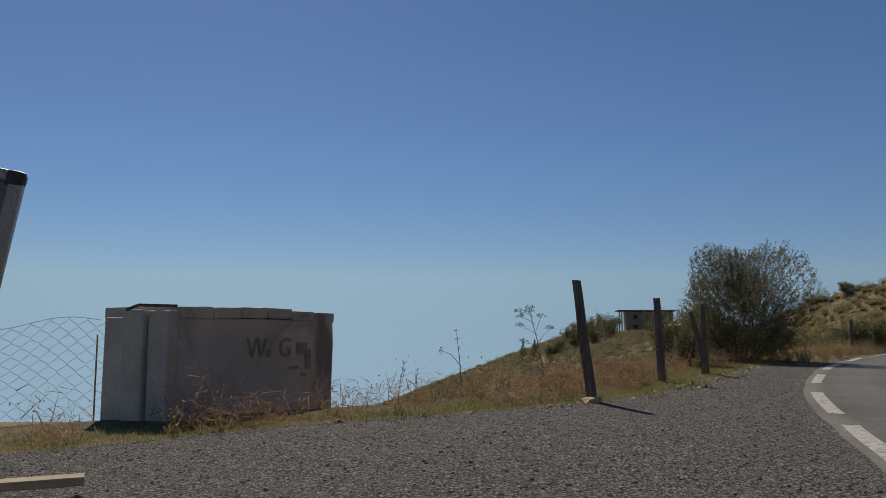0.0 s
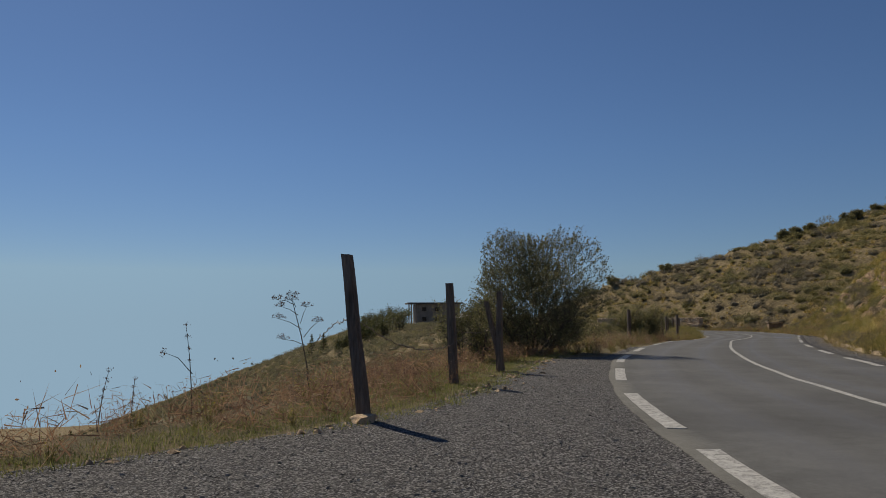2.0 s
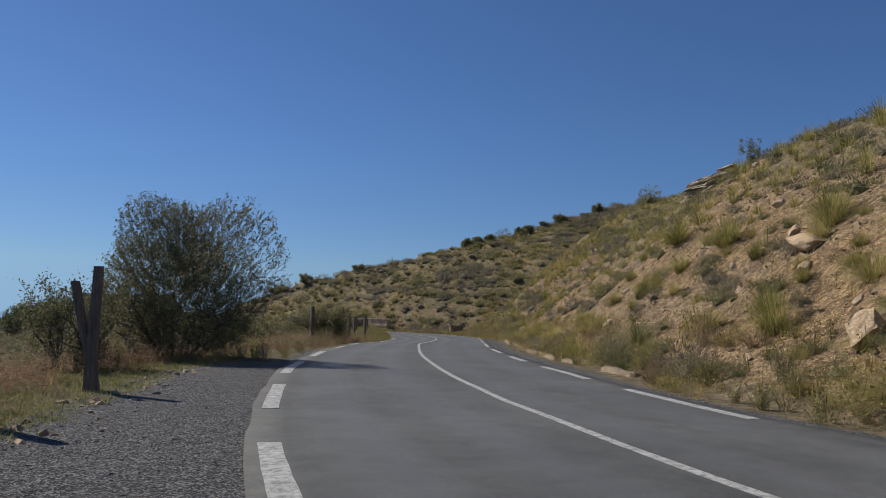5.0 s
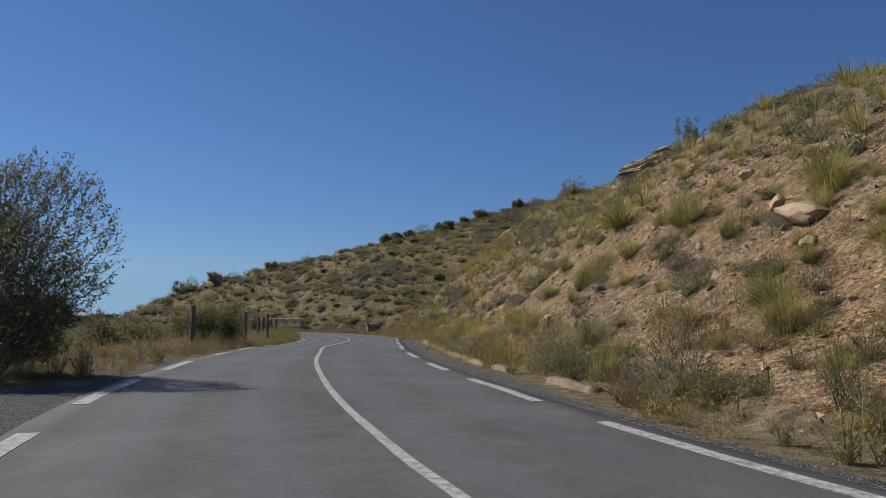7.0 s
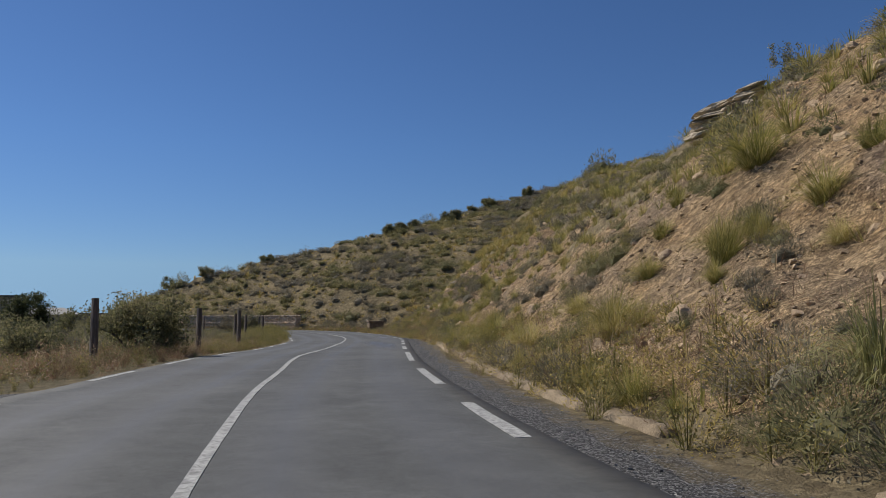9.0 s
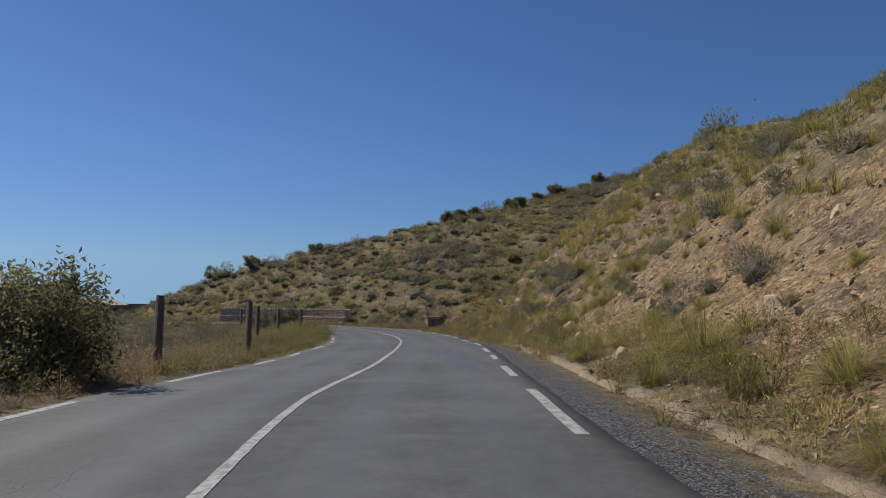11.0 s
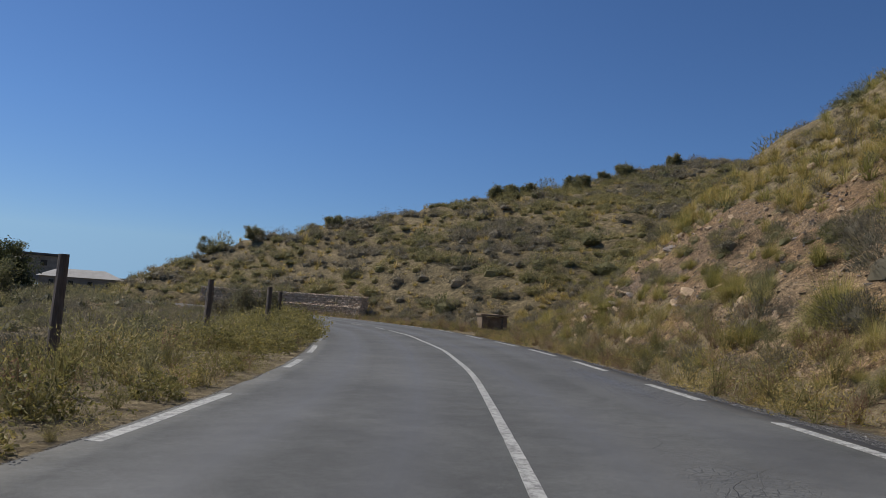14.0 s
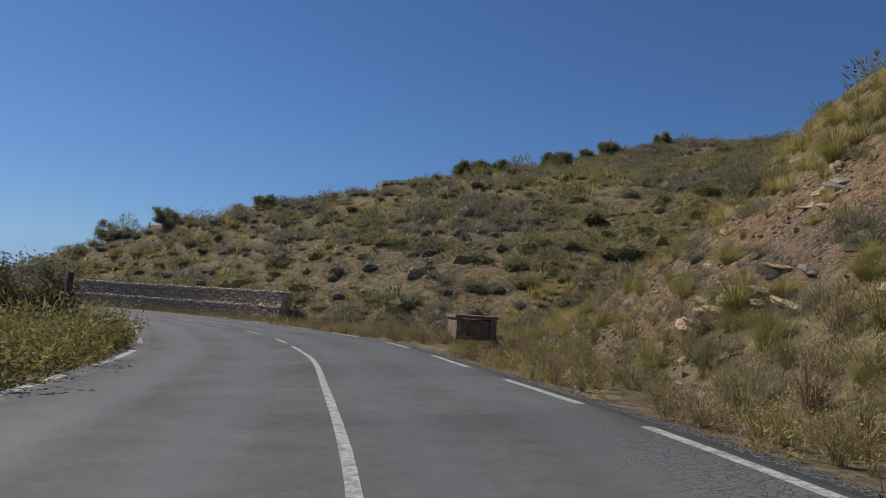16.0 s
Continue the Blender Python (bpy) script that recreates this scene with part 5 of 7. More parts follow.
def thorn_bush(x, y, height, width, seed, sprays, label):
    """A broad many-stemmed bush: leafy sprays fill an uneven dome down to the ground, stiff leaders stand out of its top."""
    rng = np.random.default_rng(seed)
    root = tagged(new("thorny_bush"), label, "bush")
    root.matrix_world = pose(x, y, gz(x, y), 0, 0, 40)
    soup, tips = Soup(), []
    for k in range(14):
        w = 2 * math.pi * k / 14 + rng.uniform(-0.3, 0.3)
        out = rng.uniform(0.1, 0.9)
        way = Vector((math.cos(w) * out * width / height, math.sin(w) * out * width / height, 0.9))
        grow(rng, (math.cos(w) * 0.5, math.sin(w) * 0.5, -0.15), way, height * rng.uniform(0.32, 0.42), 0.05, 2, soup, tips, 0.6, 0.1)
    # the dome's lobes
    d = rng.normal(0, 1, (sprays, 3))
    d[:, 2] = np.abs(d[:, 2]) * 1.25 + 0.02
    d /= np.linalg.norm(d, axis=1)[:, None]
    r = np.full(sprays, 0.80)
    for _ in range(16):
        c = rng.normal(0, 1, 3)
        c[2] = abs(c[2]) * 0.8
        c /= np.linalg.norm(c)
        r += 0.30 * rng.uniform(0.3, 1) * np.clip((d @ c - 0.86) / 0.14, 0, 1)
    r *= 1 - 0.55 * rng.uniform(0, 1, sprays) ** 1.7
    p = d * r[:, None]
    p[:, 2] = height * 0.86 * np.maximum(p[:, 2], 0.0) ** 0.8
    p[:, :2] *= (width / 2 * (0.70 + 0.36 * smooth01(0.0, 0.45, p[:, 2] / height)))[:, None]
    p[:, 2] = np.maximum(p[:, 2] + 0.2, 0.08)
    way = d + rng.normal(0, 0.35, d.shape) + np.array([0, 0, 0.35])
    way /= np.linalg.norm(way, axis=1)[:, None]
    ln = rng.uniform(0.22, 0.55, sprays)
    ln[(rng.uniform(0, 1, sprays) < 0.07) & (d[:, 2] > 0.35)] *= 2.2
    side = np.cross(way, rng.normal(0, 1, d.shape))
    side /= np.linalg.norm(side, axis=1)[:, None]
    a0, a1 = p - way * ln[:, None] * 0.6, p + way * ln[:, None] * 0.5
    v = np.stack([a0 - side * 0.007, a0 + side * 0.007, a1], 1).reshape(-1, 3)
    soup.add(v, np.arange(sprays * 3).reshape(-1, 3))
    o = new("trunk", soup.mesh("trunk", [M_BRANCH]))
    o.parent = root
    o["label"] = "many dark stems and twigs"
    f = rng.uniform(0.1, 1.0, (sprays, 10, 1))
    q = (a0[:, None] * (1 - f) + a1[:, None] * f + rng.normal(0, 0.028, (sprays, 10, 3))).reshape(-1, 3)
    q[:, 2] = np.maximum(q[:, 2], 0.04)
    lv, lt = leaves_at(rng, q, 0.038)
    c = new("crown", mesh_from("crown", lv, lt, L_THORN))
    c.parent = root
    c["label"] = "spiky dome of small grey-green leaves"
    return root


thorn_bush(12.2, 30.3, 4.9, 5.2, 5, 5800, "large thorny evergreen bush with many stems beside the road")
bush_tree("thorny_bush", 8.6, 26.6, 2.2, 2.4, 8, 6, 0.04, 4, L_SCRUB_G, "sparse twiggy bush behind the fence posts", depth=3, jitter=0.08, thin=0.25, spread=0.65, foot=0.4)
bush_tree("roadside_shrub", 26.6, 46.6, 2.3, 3.2, 12, 7, 0.06, 14, L_SCRUB_G, "bushy olive-green shrub behind the fence", depth=2, jitter=0.14, foot=0.3)
for k, (sx, sy, sh) in enumerate(((19.2, 41.5, 1.2), (22.8, 47.0, 1.5), (30.2, 56.5, 1.4), (15.5, 37.0, 1.1))):
    bush_tree("roadside_shrub", sx, sy, sh, sh * 1.5, 10, 20 + k, 0.055, 9, L_SCRUB_G, "rounded grey-green shrub in the field behind the fence", depth=2, jitter=0.14, foot=0.3)
bush_tree("roadside_shrub", 56.9, 90.9, 2.4, 2.9, 10, 8, 0.055, 16, L_SPUR, "dark green shrub beside a fence post", depth=2, jitter=0.14, foot=0.3)
bush_tree("roadside_shrub", 58.0, 97.5, 2.3, 3.0, 8, 9, 0.06, 9, L_SCRUB, "dark green shrub in front of the stone-filled wall", depth=2, jitter=0.14, foot=0.3)
bush_tree("field_tree", 53.0, 152, 6.0, 7.5, 9, 12, 0.16, 7, L_TREE, "round dark evergreen tree in front of the house", "tree", depth=3, jitter=0.3, foot=0.3)
bush_tree("field_tree", 48.6, 120, 3.6, 3.6, 5, 13, 0.12, 6, L_SCRUB_G, "small grey-green tree on the slope below the house", "tree", depth=2, jitter=0.25, foot=0.2)
for k, (tx, ty, th) in enumerate(((43, 186, 5.5), (38, 182, 5), (33, 180, 4.6), (28, 176, 4.2), (49, 214, 6), (40, 206, 5))):
    bush_tree("field_tree", tx, ty, th, th * 1.25, 4, 30 + k, 0.2, 6, L_TREE, "dark evergreen tree on the spur below the house", "tree", depth=2, jitter=0.4, foot=0.3)
for k, (tx, ty, th) in enumerate(((165, 138, 4.2), (134, 137, 4.6), (138, 138, 3.6), (150, 138.5, 4.6), (144, 138, 3.0), (126, 139, 3.0), (117.5, 137.5, 3.8), (121, 138, 2.6))):
    bush_tree("hilltop_tree", tx, ty, th * 0.58, th * 0.85, 7, 50 + k, 0.10, 20, L_SCRUB_G, "round dark evergreen on the hill crest", "tree", depth=2, jitter=0.2, foot=0.3)
for k, (tx, ty, th) in enumerate(((82.4, 163, 3.6), (87, 158, 3.0), (96, 150, 2.4))):
    bush_tree("hilltop_tree", tx, ty, th * 0.65, th * 1.1, 6, 70 + k, 0.10, 18, L_SCRUB_G, "grey-green bush on the hill crest", "tree", depth=2, jitter=0.2, foot=0.3)


def conifer(x, y, h, seed):
    rng = np.random.default_rng(seed)
    root = tagged(new("conifer"), "small dark conifer on the far spur", "tree")
    root.matrix_world = pose(x, y, gz(x, y))
    v, t = tube([(0, 0, -0.2), (0, 0, h * 0.5), (0, 0, h)], [0.12, 0.08, 0.02], 6)
    o = new("trunk", mesh_from("trunk", v, t, M_BRANCH))
    o.parent = root
    pts = []
    for z in np.linspace(0.12, 0.98, 13):
        r = (1 - z) * h * 0.34 + 0.1
        for _ in range(9):
            w = rng.uniform(0, 6.28)
            for f in rng.uniform(0.1, 1, 8):
                pts.append((math.cos(w) * r * f, math.sin(w) * r * f, z * h - 0.12 * r * f + rng.normal(0, 0.06)))
    lv, lt = leaves_at(rng, np.array(pts), 0.17)
    c = new("crown", mesh_from("crown", lv, lt, L_TREE))
    c.parent = root


for k, (tx, ty, th) in enumerate(((56, 254, 6.5), (51.5, 250, 6.0), (46.5, 244, 5.5), (42, 236, 5.0))):
    bush_tree("field_tree", tx, ty, th, th * 1.3, 5, 90 + k, 0.22, 7, L_TREE, "dark evergreen tree beside the distant house", "tree", depth=2, jitter=0.45, foot=0.3)
conifer(22.5, 196, 6.0, 1)
conifer(25.0, 192, 5.4, 2)
conifer(-24, 128, 5.5, 3)
conifer(-21, 130, 6.5, 4)


# ---- single weeds that stand out by the lay-by ----
def fennel(x, y, h, seed):
    rng = np.random.default_rng(seed)
    root = tagged(new("fennel_plant"), "tall dry fennel with rounded brown seed heads", "plant")
    root.matrix_world = pose(x, y, gz(x, y))
    s, hs = Soup(), Soup()
    spine = [(0, 0, -0.1), (-0.05, 0, h * 0.3), (-0.16, 0, h * 0.6), (-0.34, 0, h * 0.97)]
    s.add(*tube(spine, [0.016, 0.013, 0.010, 0.005], 5))
    for f, dx, dz, n in ((0.5, -0.42, 0.12, 1), (0.58, 0.26, 0.28, 1), (0.66, -0.44, 0.20, 1), (0.72, 0.10, 0.30, 1), (0.8, -0.30, 0.16, 1), (0.88, -0.08, 0.12, 1), (0.97, 0.0, 0.05, 1), (0.9, -0.32, 0.1, 1)):
        z = h * f
        x0 = -0.34 * (f ** 2.0)
        e = Vector((x0 + dx, rng.normal(0, 0.12), z + dz))
        s.add(*tube([(x0, 0, z), tuple((Vector((x0, 0, z)) + e) / 2 + Vector((0, 0, 0.03))), tuple(e)], [0.007, 0.005, 0.003], 4))
        for _ in range(14):
            d = Vector(rng.normal(0, 1, 3)).normalized()
            d.z = abs(d.z) * 0.6 + 0.15
            q = e + d * 0.115
            s.add(*tube([tuple(e), tuple(q)], [0.002, 0.0015], 3, False))
            hs.add(*leaves_at(rng, np.array(q)[None] + rng.normal(0, 0.014, (9, 3)), 0.013))
    for nm, so, mt in (("stem", s, M_BRANCH), ("seed_heads", hs, L_UMBEL)):
        o = new(nm, so.mesh(nm, [mt]))
        o.parent = root


fennel(2.45, 17.9, 1.85, 4)


def spike(x, y, h, bend, seed, side=0):
    rng = np.random.default_rng(seed)
    root = tagged(new("seed_stalk"), "tall dry seed stalk above the grass", "plant")
    root.matrix_world = pose(x, y, gz(x, y))
    s, hs = Soup(), Soup()
    pts = [(bend * f * f, 0, h * f - 0.05) for f in np.linspace(0, 1, 9)]
    s.add(*tube(pts, [0.012 * (1 - 0.7 * i / 8) for i in range(9)], 5))
    hd = np.array(pts[5:])
    p = np.repeat(hd, 26, 0) + rng.normal(0, 0.022, (len(hd) * 26, 3)) + np.linspace(0, 0.001, len(hd) * 26)[:, None]
    hs.add(*leaves_at(rng, p, 0.014))
    if side:
        q = [(0, 0, h * 0.45), (side * 0.5, 0, h * 0.62), (side, 0, h * 0.68)]
        s.add(*tube(q, [0.007, 0.005, 0.003], 4))
        hs.add(*leaves_at(rng, np.array(q[2])[None] + rng.normal(0, 0.03, (30, 3)), 0.02))
    for nm, so, mt in (("stem", s, M_BRANCH), ("seed_head", hs, L_UMBEL)):
        o = new(nm, so.mesh(nm, [mt]))
        o.parent = root
        if nm == "seed_head":
            tagged(o, kind="stuff")


spike(0.45, 16.6, 1.55, -0.12, 1, -0.45)
spike(-0.95, 16.8, 1.15, 0.14, 2)
spike(-0.6, 18.0, 1.1, 0.05, 3)


# ---- plants of the cutting ----
TUSSOCKS = [mesh_of("tussock", tussock_shape(100 + k, (0.9, 0.82, 0.98, 0.86)[k], (0.8, 0.95, 0.75, 1.0)[k], 680, 0.0072, 3), [L_TUSSOCK]) for k in range(4)]
SCRUBS = [mesh_of("scrub", scrub_shape(120 + k, 0.62, (0.50, 0.58, 0.44)[k], 1700, 0.026, True, 110, 0.5, 1, 0.24), [L_SCRUB]) for k in range(3)]
OLIVES = [mesh_of("scrub_olive", scrub_shape(130 + k, 0.62, (0.50, 0.58, 0.44)[k], 1700, 0.026, True, 110, 0.5, 1, 0.24), [L_SCRUB_G]) for k in range(3)]
YUCCAS = [mesh_of("blade_clump", tussock_shape(140 + k, 1.0, 0.85, 420, 0.011, 3), [L_YUCCA]) for k in range(2)]


def spaced(p, gap):
    """Drop points nearer than gap to one kept before."""
    kept, cells = [], {}
    for i, (x, y) in enumerate(p):
        key = (int(x // gap), int(y // gap))
        if all((x - p[j][0]) ** 2 + (y - p[j][1]) ** 2 > gap * gap for a in (-1, 0, 1) for b in (-1, 0, 1) for j in cells.get((key[0] + a, key[1] + b), ())):
            kept.append(i)
            cells.setdefault(key, []).append(i)
    return kept


def dress_cutting():
    """The nearest plants of the slope are things of their own; those higher up are one mass."""
    rng = np.random.default_rng(21)
    p, z, ur, ul, sc = candidates(rng, 40000, 8, 92, 0, 97)
    patch = fbm(p[:, 0], p[:, 1], 4.0, 3, 71)
    e = ur - np.interp(p[:, 1], [50, 65, 75, 85, 93, 101], [1.7, 2.3, 3.0, 4.8, 7.5, 8.0])
    want = np.clip(1.0 - 0.955 * sc + 0.4 * patch + 0.04 * (e - 3), np.where(p[:, 1] > 52, 0.26, 0.08), 1)
    ok = (e > 0.4) & (e < 24) & ((p[:, 1] < 72) | (e < 14)) & (rng.uniform(0, 1, len(p)) < want)
    i = np.nonzero(ok)[0]
    i = i[spaced(p[i], 0.62)]
    i = i[np.argsort(e[i])]
    kind = np.where(rng.uniform(0, 1, len(p)) < 0.55 + 0.012 * e, 0, np.where(rng.uniform(0, 1, len(p)) < 0.5, 1, 2))
    mass = {0: [], 1: [], 2: []}
    count = {0: 0, 1: 0, 2: 0}
    for k in i:
        scale = rng.uniform(0.42, 0.95) * (1.5 if rng.uniform() < 0.2 else 1)
        tilt = 17 if ur[k] < 18 else 3
        t = int(kind[k])
        if count[t] >= (280, 130, 130)[t]:
            mass[t].append((*p[k], z[k] - 0.05, scale))
            continue
        count[t] += 1
        if t == 0:
            plant("grass_tussock", TUSSOCKS[rng.integers(4)], *p[k], z[k], scale * 1.02, rng, "arching yellow-green grass tussock on the stony slope", "grass tussock", "tussocks of the cutting", 0.05, tilt)
        else:
            me = (SCRUBS if t == 1 else OLIVES)[rng.integers(3)]
            plant("slope_shrub", me, *p[k], z[k], scale, rng, ("low dark grey-green shrub on the stony slope" if t == 1 else "low olive-green shrub on the stony slope"), "shrub", "shrubs of the cutting", 0.05, tilt * 0.5)
    gold = [tussock_shape(175 + k, 0.85, 0.8, 150, 0.014, 3) for k in range(3)]
    ridge = np.interp(p[:, 1], [58, 66, 78, 86, 90, 97], [8.0, 7.0, 5.5, 2.0, 0.6, 0.4])
    q = np.nonzero((p[:, 1] > 60) & (e > ridge) & (e < ridge + 8.5) & (sc < 0.5) & (patch > -0.28))[0]
    q = q[spaced(p[q], 0.7)]
    scattered("ridge_tussocks", gold, [(*p[k], z[k] - 0.04, rng.uniform(0.6, 1.25)) for k in q], [L_GOLD], "straw-gold arching tussocks along the upper edge of the cutting", "grass", rng, lean=0.12)
    # large shrubs along the crest
    q = np.nonzero((p[:, 1] > 43) & (p[:, 1] < 70) & (e > np.interp(p[:, 1], [50, 56], [9, 11])) & (e < 17))[0][::3]
    for k in q[spaced(p[q], 3.1)][:30]:
        plant("crest_shrub", (SCRUBS if rng.uniform() < 0.7 else OLIVES)[rng.integers(3)], *p[k], z[k], rng.uniform(1.1, 2.0), rng, "large dark grey-green shrub along the crest of the cutting", "shrub", "shrubs of the crest", 0.08, 4)
    low = [tussock_shape(190 + k, 0.42, 0.4, 12, 0.016, 2) for k in range(3)]
    ok = (e > 0.3) & (e < 16) & (p[:, 1] < 92) & (rng.uniform(0, 1, len(p)) < np.clip(0.9 - 0.80 * sc + 0.6 * patch, 0.07, 1))
    q = np.nonzero(ok)[0][:8000]
    scattered("slope_tufts", low, [(*p[k], z[k] - 0.02, rng.uniform(0.7, 1.6)) for k in q[0::2]], [L_TUSSOCK], "small straw tufts over the cutting", "grass", rng)
    scattered("slope_tufts", low, [(*p[k], z[k] - 0.02, rng.uniform(0.6, 1.3)) for k in q[1::2]], [L_DRY], "small dry tufts over the cutting", "grass", rng)
    light = [tussock_shape(170 + k, 0.9, 0.85, 70, 0.026, 3) for k in range(3)]
    round_ = [scrub_shape(180 + k, 0.62, 0.5, 260, 0.05, True, 20, 0.42, 1) for k in range(3)]
    scattered("upper_tussocks", light, mass[0], [L_TUSSOCK], "yellow-green tussocks over the upper slope", "grass", rng, lean=0.12)
    scattered("upper_scrub", round_, mass[1], [L_SCRUB], "dark scrub over the upper slope", "scrub", rng)
    scattered("upper_scrub", round_, mass[2], [L_SCRUB_G], "olive scrub over the upper slope", "scrub", rng)


dress_cutting()


def single_plants():
    rng = np.random.default_rng(22)
    # the great tussocks and the clump of long blades that stand over the channel
    for x, y, s, me, lb in ((25.6, 17.6, 1.7, TUSSOCKS[0], "very large arching yellow-green grass tussock"), (28.4, 22.3, 1.55, TUSSOCKS[1], "very large arching yellow-green grass tussock"),
                            (33.2, 27.4, 1.75, TUSSOCKS[3], "very large arching yellow-green grass tussock"), (30.4, 27.2, 1.0, TUSSOCKS[2], "bright green grass tussock"), (29.3, 26.6, 1.25, TUSSOCKS[0], "large grass tussock on the scree"),
                            (23.3, 22.4, 1.15, YUCCAS[0], "clump of long blue-green blades at the slope foot"), (43.3, 47.8, 1.1, YUCCAS[1], "clump of long blue-green blades at the slope foot"),
                            (60.2, 64.5, 1.0, TUSSOCKS[1], "large yellow-green tussock at the slope foot"), (59.2, 63.0, 0.8, YUCCAS[0], "clump of long green blades at the slope foot"), (62.1, 66.5, 1.1, TUSSOCKS[2], "large yellow-green tussock at the slope foot"), (75.2, 76.2, 1.6, TUSSOCKS[0], "very large arching yellow-green grass tussock"), (58.6, 58.6, 1.3, TUSSOCKS[3], "large yellow-green tussock on the rubble")):
        plant("grass_tussock", me, x, y, gz(x, y), s, rng, lb, "grass tussock", "", 0.05, 8)
    for x, y, s in ((30.0, 26.0, 0.8), (41.5, 42, 1.2), (45.3, 49.5, 1.3), (56.9, 62.2, 1.5), (47.6, 52, 1.0), (79.6, 80.8, 2.2), (73.5, 82.5, 1.4), (74.6, 80.2, 1.2), (57.0, 59.0, 1.8), (59.4, 60.4, 1.5), (66.5, 68.5, 1.6)):
        plant("slope_shrub", SCRUBS[0], x, y, gz(x, y), s, rng, "dark twiggy shrub on the cutting", "shrub", "", 0.05, 4)


single_plants()


def flowering_bushes():
    """Dense bushes that lean over the road's left line."""
    rng = np.random.default_rng(24)
    shapes = [mesh_of("flowering_bush", leafy_shape(260 + k, (0.55, 0.65, 0.5)[k], (0.5, 0.55, 0.6)[k], 560, 0.04), [L_LUSH, L_FLOWER]) for k in range(3)]
    d = np.concatenate([[0], np.cumsum(np.linalg.norm(np.diff(C_L, axis=0), axis=1))])
    y = 47.0
    while y < 93:
        s = float(np.interp(y, C_L[:, 1], d))
        c = along(C_L, s, s + 1.0)
        nr = normals_right(c)[0]
        lush = y > 70
        for off in ((0.85, 1.7, 2.6) if lush else (0.75,)):
            if not lush and rng.uniform() < 0.2:
                continue
            off += rng.uniform(-0.15, 0.4)
            x0, y0 = c[0] - nr * off
            plant("flowering_bush", shapes[rng.integers(3)], float(x0), float(y0), float(gz(x0, y0)), (rng.uniform(1.1, 1.8) if y > 77 else rng.uniform(0.85, 1.4)) if lush else rng.uniform(0.6, 1.0), rng, "dense yellow-flowering bush at the asphalt's edge", "bush", "bushes along the open side")
        y += rng.uniform(0.9, 1.4) if lush else rng.uniform(0.9, 1.8)


flowering_bushes()


def hill_scrub():
    """Scrub over the far hills, too many and too far to count."""
    rng = np.random.default_rng(31)
    small = [scrub_shape(150 + k, 0.62, (0.5, 0.42, 0.6, 0.38)[k], 260, 0.038, True, 50, 0.55, 1) for k in range(4)]
    fine = [scrub_shape(155 + k, 0.62, (0.5, 0.42, 0.6, 0.38)[k], 560, 0.030, True, 70, 0.52, 1) for k in range(4)]
    tuft = [tussock_shape(160 + k, 0.5, 0.6, 26, 0.04, 2) for k in range(3)]
    p, z, ur, ul, sc = candidates(rng, 42000, 40, 185, 60, 180)
    patch = fbm(p[:, 0], p[:, 1], 6.0, 3, 81)
    e = ur - 8
    dist = np.hypot(p[:, 0] - 45, p[:, 1] - 60)
    yc = np.interp(p[:, 0], [76, 112, 170], [165, 138, 138])
    base = (p[:, 1] < yc + 4) & ((e > 0) | ((p[:, 1] > 93) & (ur > 4))) & ~((ur < 22) & (p[:, 1] < 90)) & (rng.uniform(0, 1, len(p)) < 0.5 + 0.4 * patch)
    i = np.nonzero(base)[0]
    i = i[spaced(p[i], 0.85)]
    drift = fbm(p[:, 0], p[:, 1], 11.0, 3, 87)
    a, b = i[: int(len(i) * 0.62)], i[int(len(i) * 0.62):]
    big = a[::9]
    big = big[spaced(p[big], 2.6)]
    row = lambda ks, lo, hi: [(p[k, 0], p[k, 1], z[k] + 0.02, rng.uniform(lo, hi) * (1.5 if rng.uniform() < 0.18 else 1.0)) for k in ks]
    close = dist[a] < 62
    j, a = a[close], a[~close]
    pick = lambda ks, on: ks[(drift[ks] + rng.uniform(-0.22, 0.22, len(ks)) > 0) == on]
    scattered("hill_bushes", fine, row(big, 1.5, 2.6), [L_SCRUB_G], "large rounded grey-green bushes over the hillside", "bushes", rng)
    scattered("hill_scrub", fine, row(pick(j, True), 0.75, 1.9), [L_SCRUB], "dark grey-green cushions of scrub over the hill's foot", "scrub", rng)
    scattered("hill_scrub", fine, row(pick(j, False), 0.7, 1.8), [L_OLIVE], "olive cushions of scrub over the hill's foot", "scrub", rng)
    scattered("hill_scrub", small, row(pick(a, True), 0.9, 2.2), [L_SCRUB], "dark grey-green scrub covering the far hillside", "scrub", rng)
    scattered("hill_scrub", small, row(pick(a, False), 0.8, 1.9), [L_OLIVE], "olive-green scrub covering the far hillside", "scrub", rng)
    scattered("hill_grass", tuft, row(b, 0.7, 1.7), [L_GOLD], "yellow grass tufts between the scrub of the far hillside", "grass", rng)
    # the spur on the open side
    q, zq, urq, ulq, _ = candidates(rng, 30000, -75, 62, 18, 275)
    bx = np.interp(q[:, 1], BRINK_Y, BRINK_X)
    patch = fbm(q[:, 0], q[:, 1], 9.0, 3, 83)
    near = np.hypot(q[:, 0] - 10, q[:, 1] - 20) < 60
    ok = ((ulq > 4.5) | (q[:, 1] > 112)) & (q[:, 0] < bx + 26) & (zq > -42) & (rng.uniform(0, 1, len(q)) < 0.6 + 0.5 * patch + 0.2 * near)
    i = np.nonzero(ok)[0]
    i = i[spaced(q[i], 1.75)]
    row = lambda ks, lo, hi: [(q[k, 0], q[k, 1], zq[k] - 0.05, rng.uniform(lo, hi) * (1.0 + 0.5 * (q[k, 1] > 120))) for k in ks]
    close = (q[i, 1] < 118) & (ulq[i] < 32) & (q[i, 1] > 32)
    j, i = i[close], i[~close]
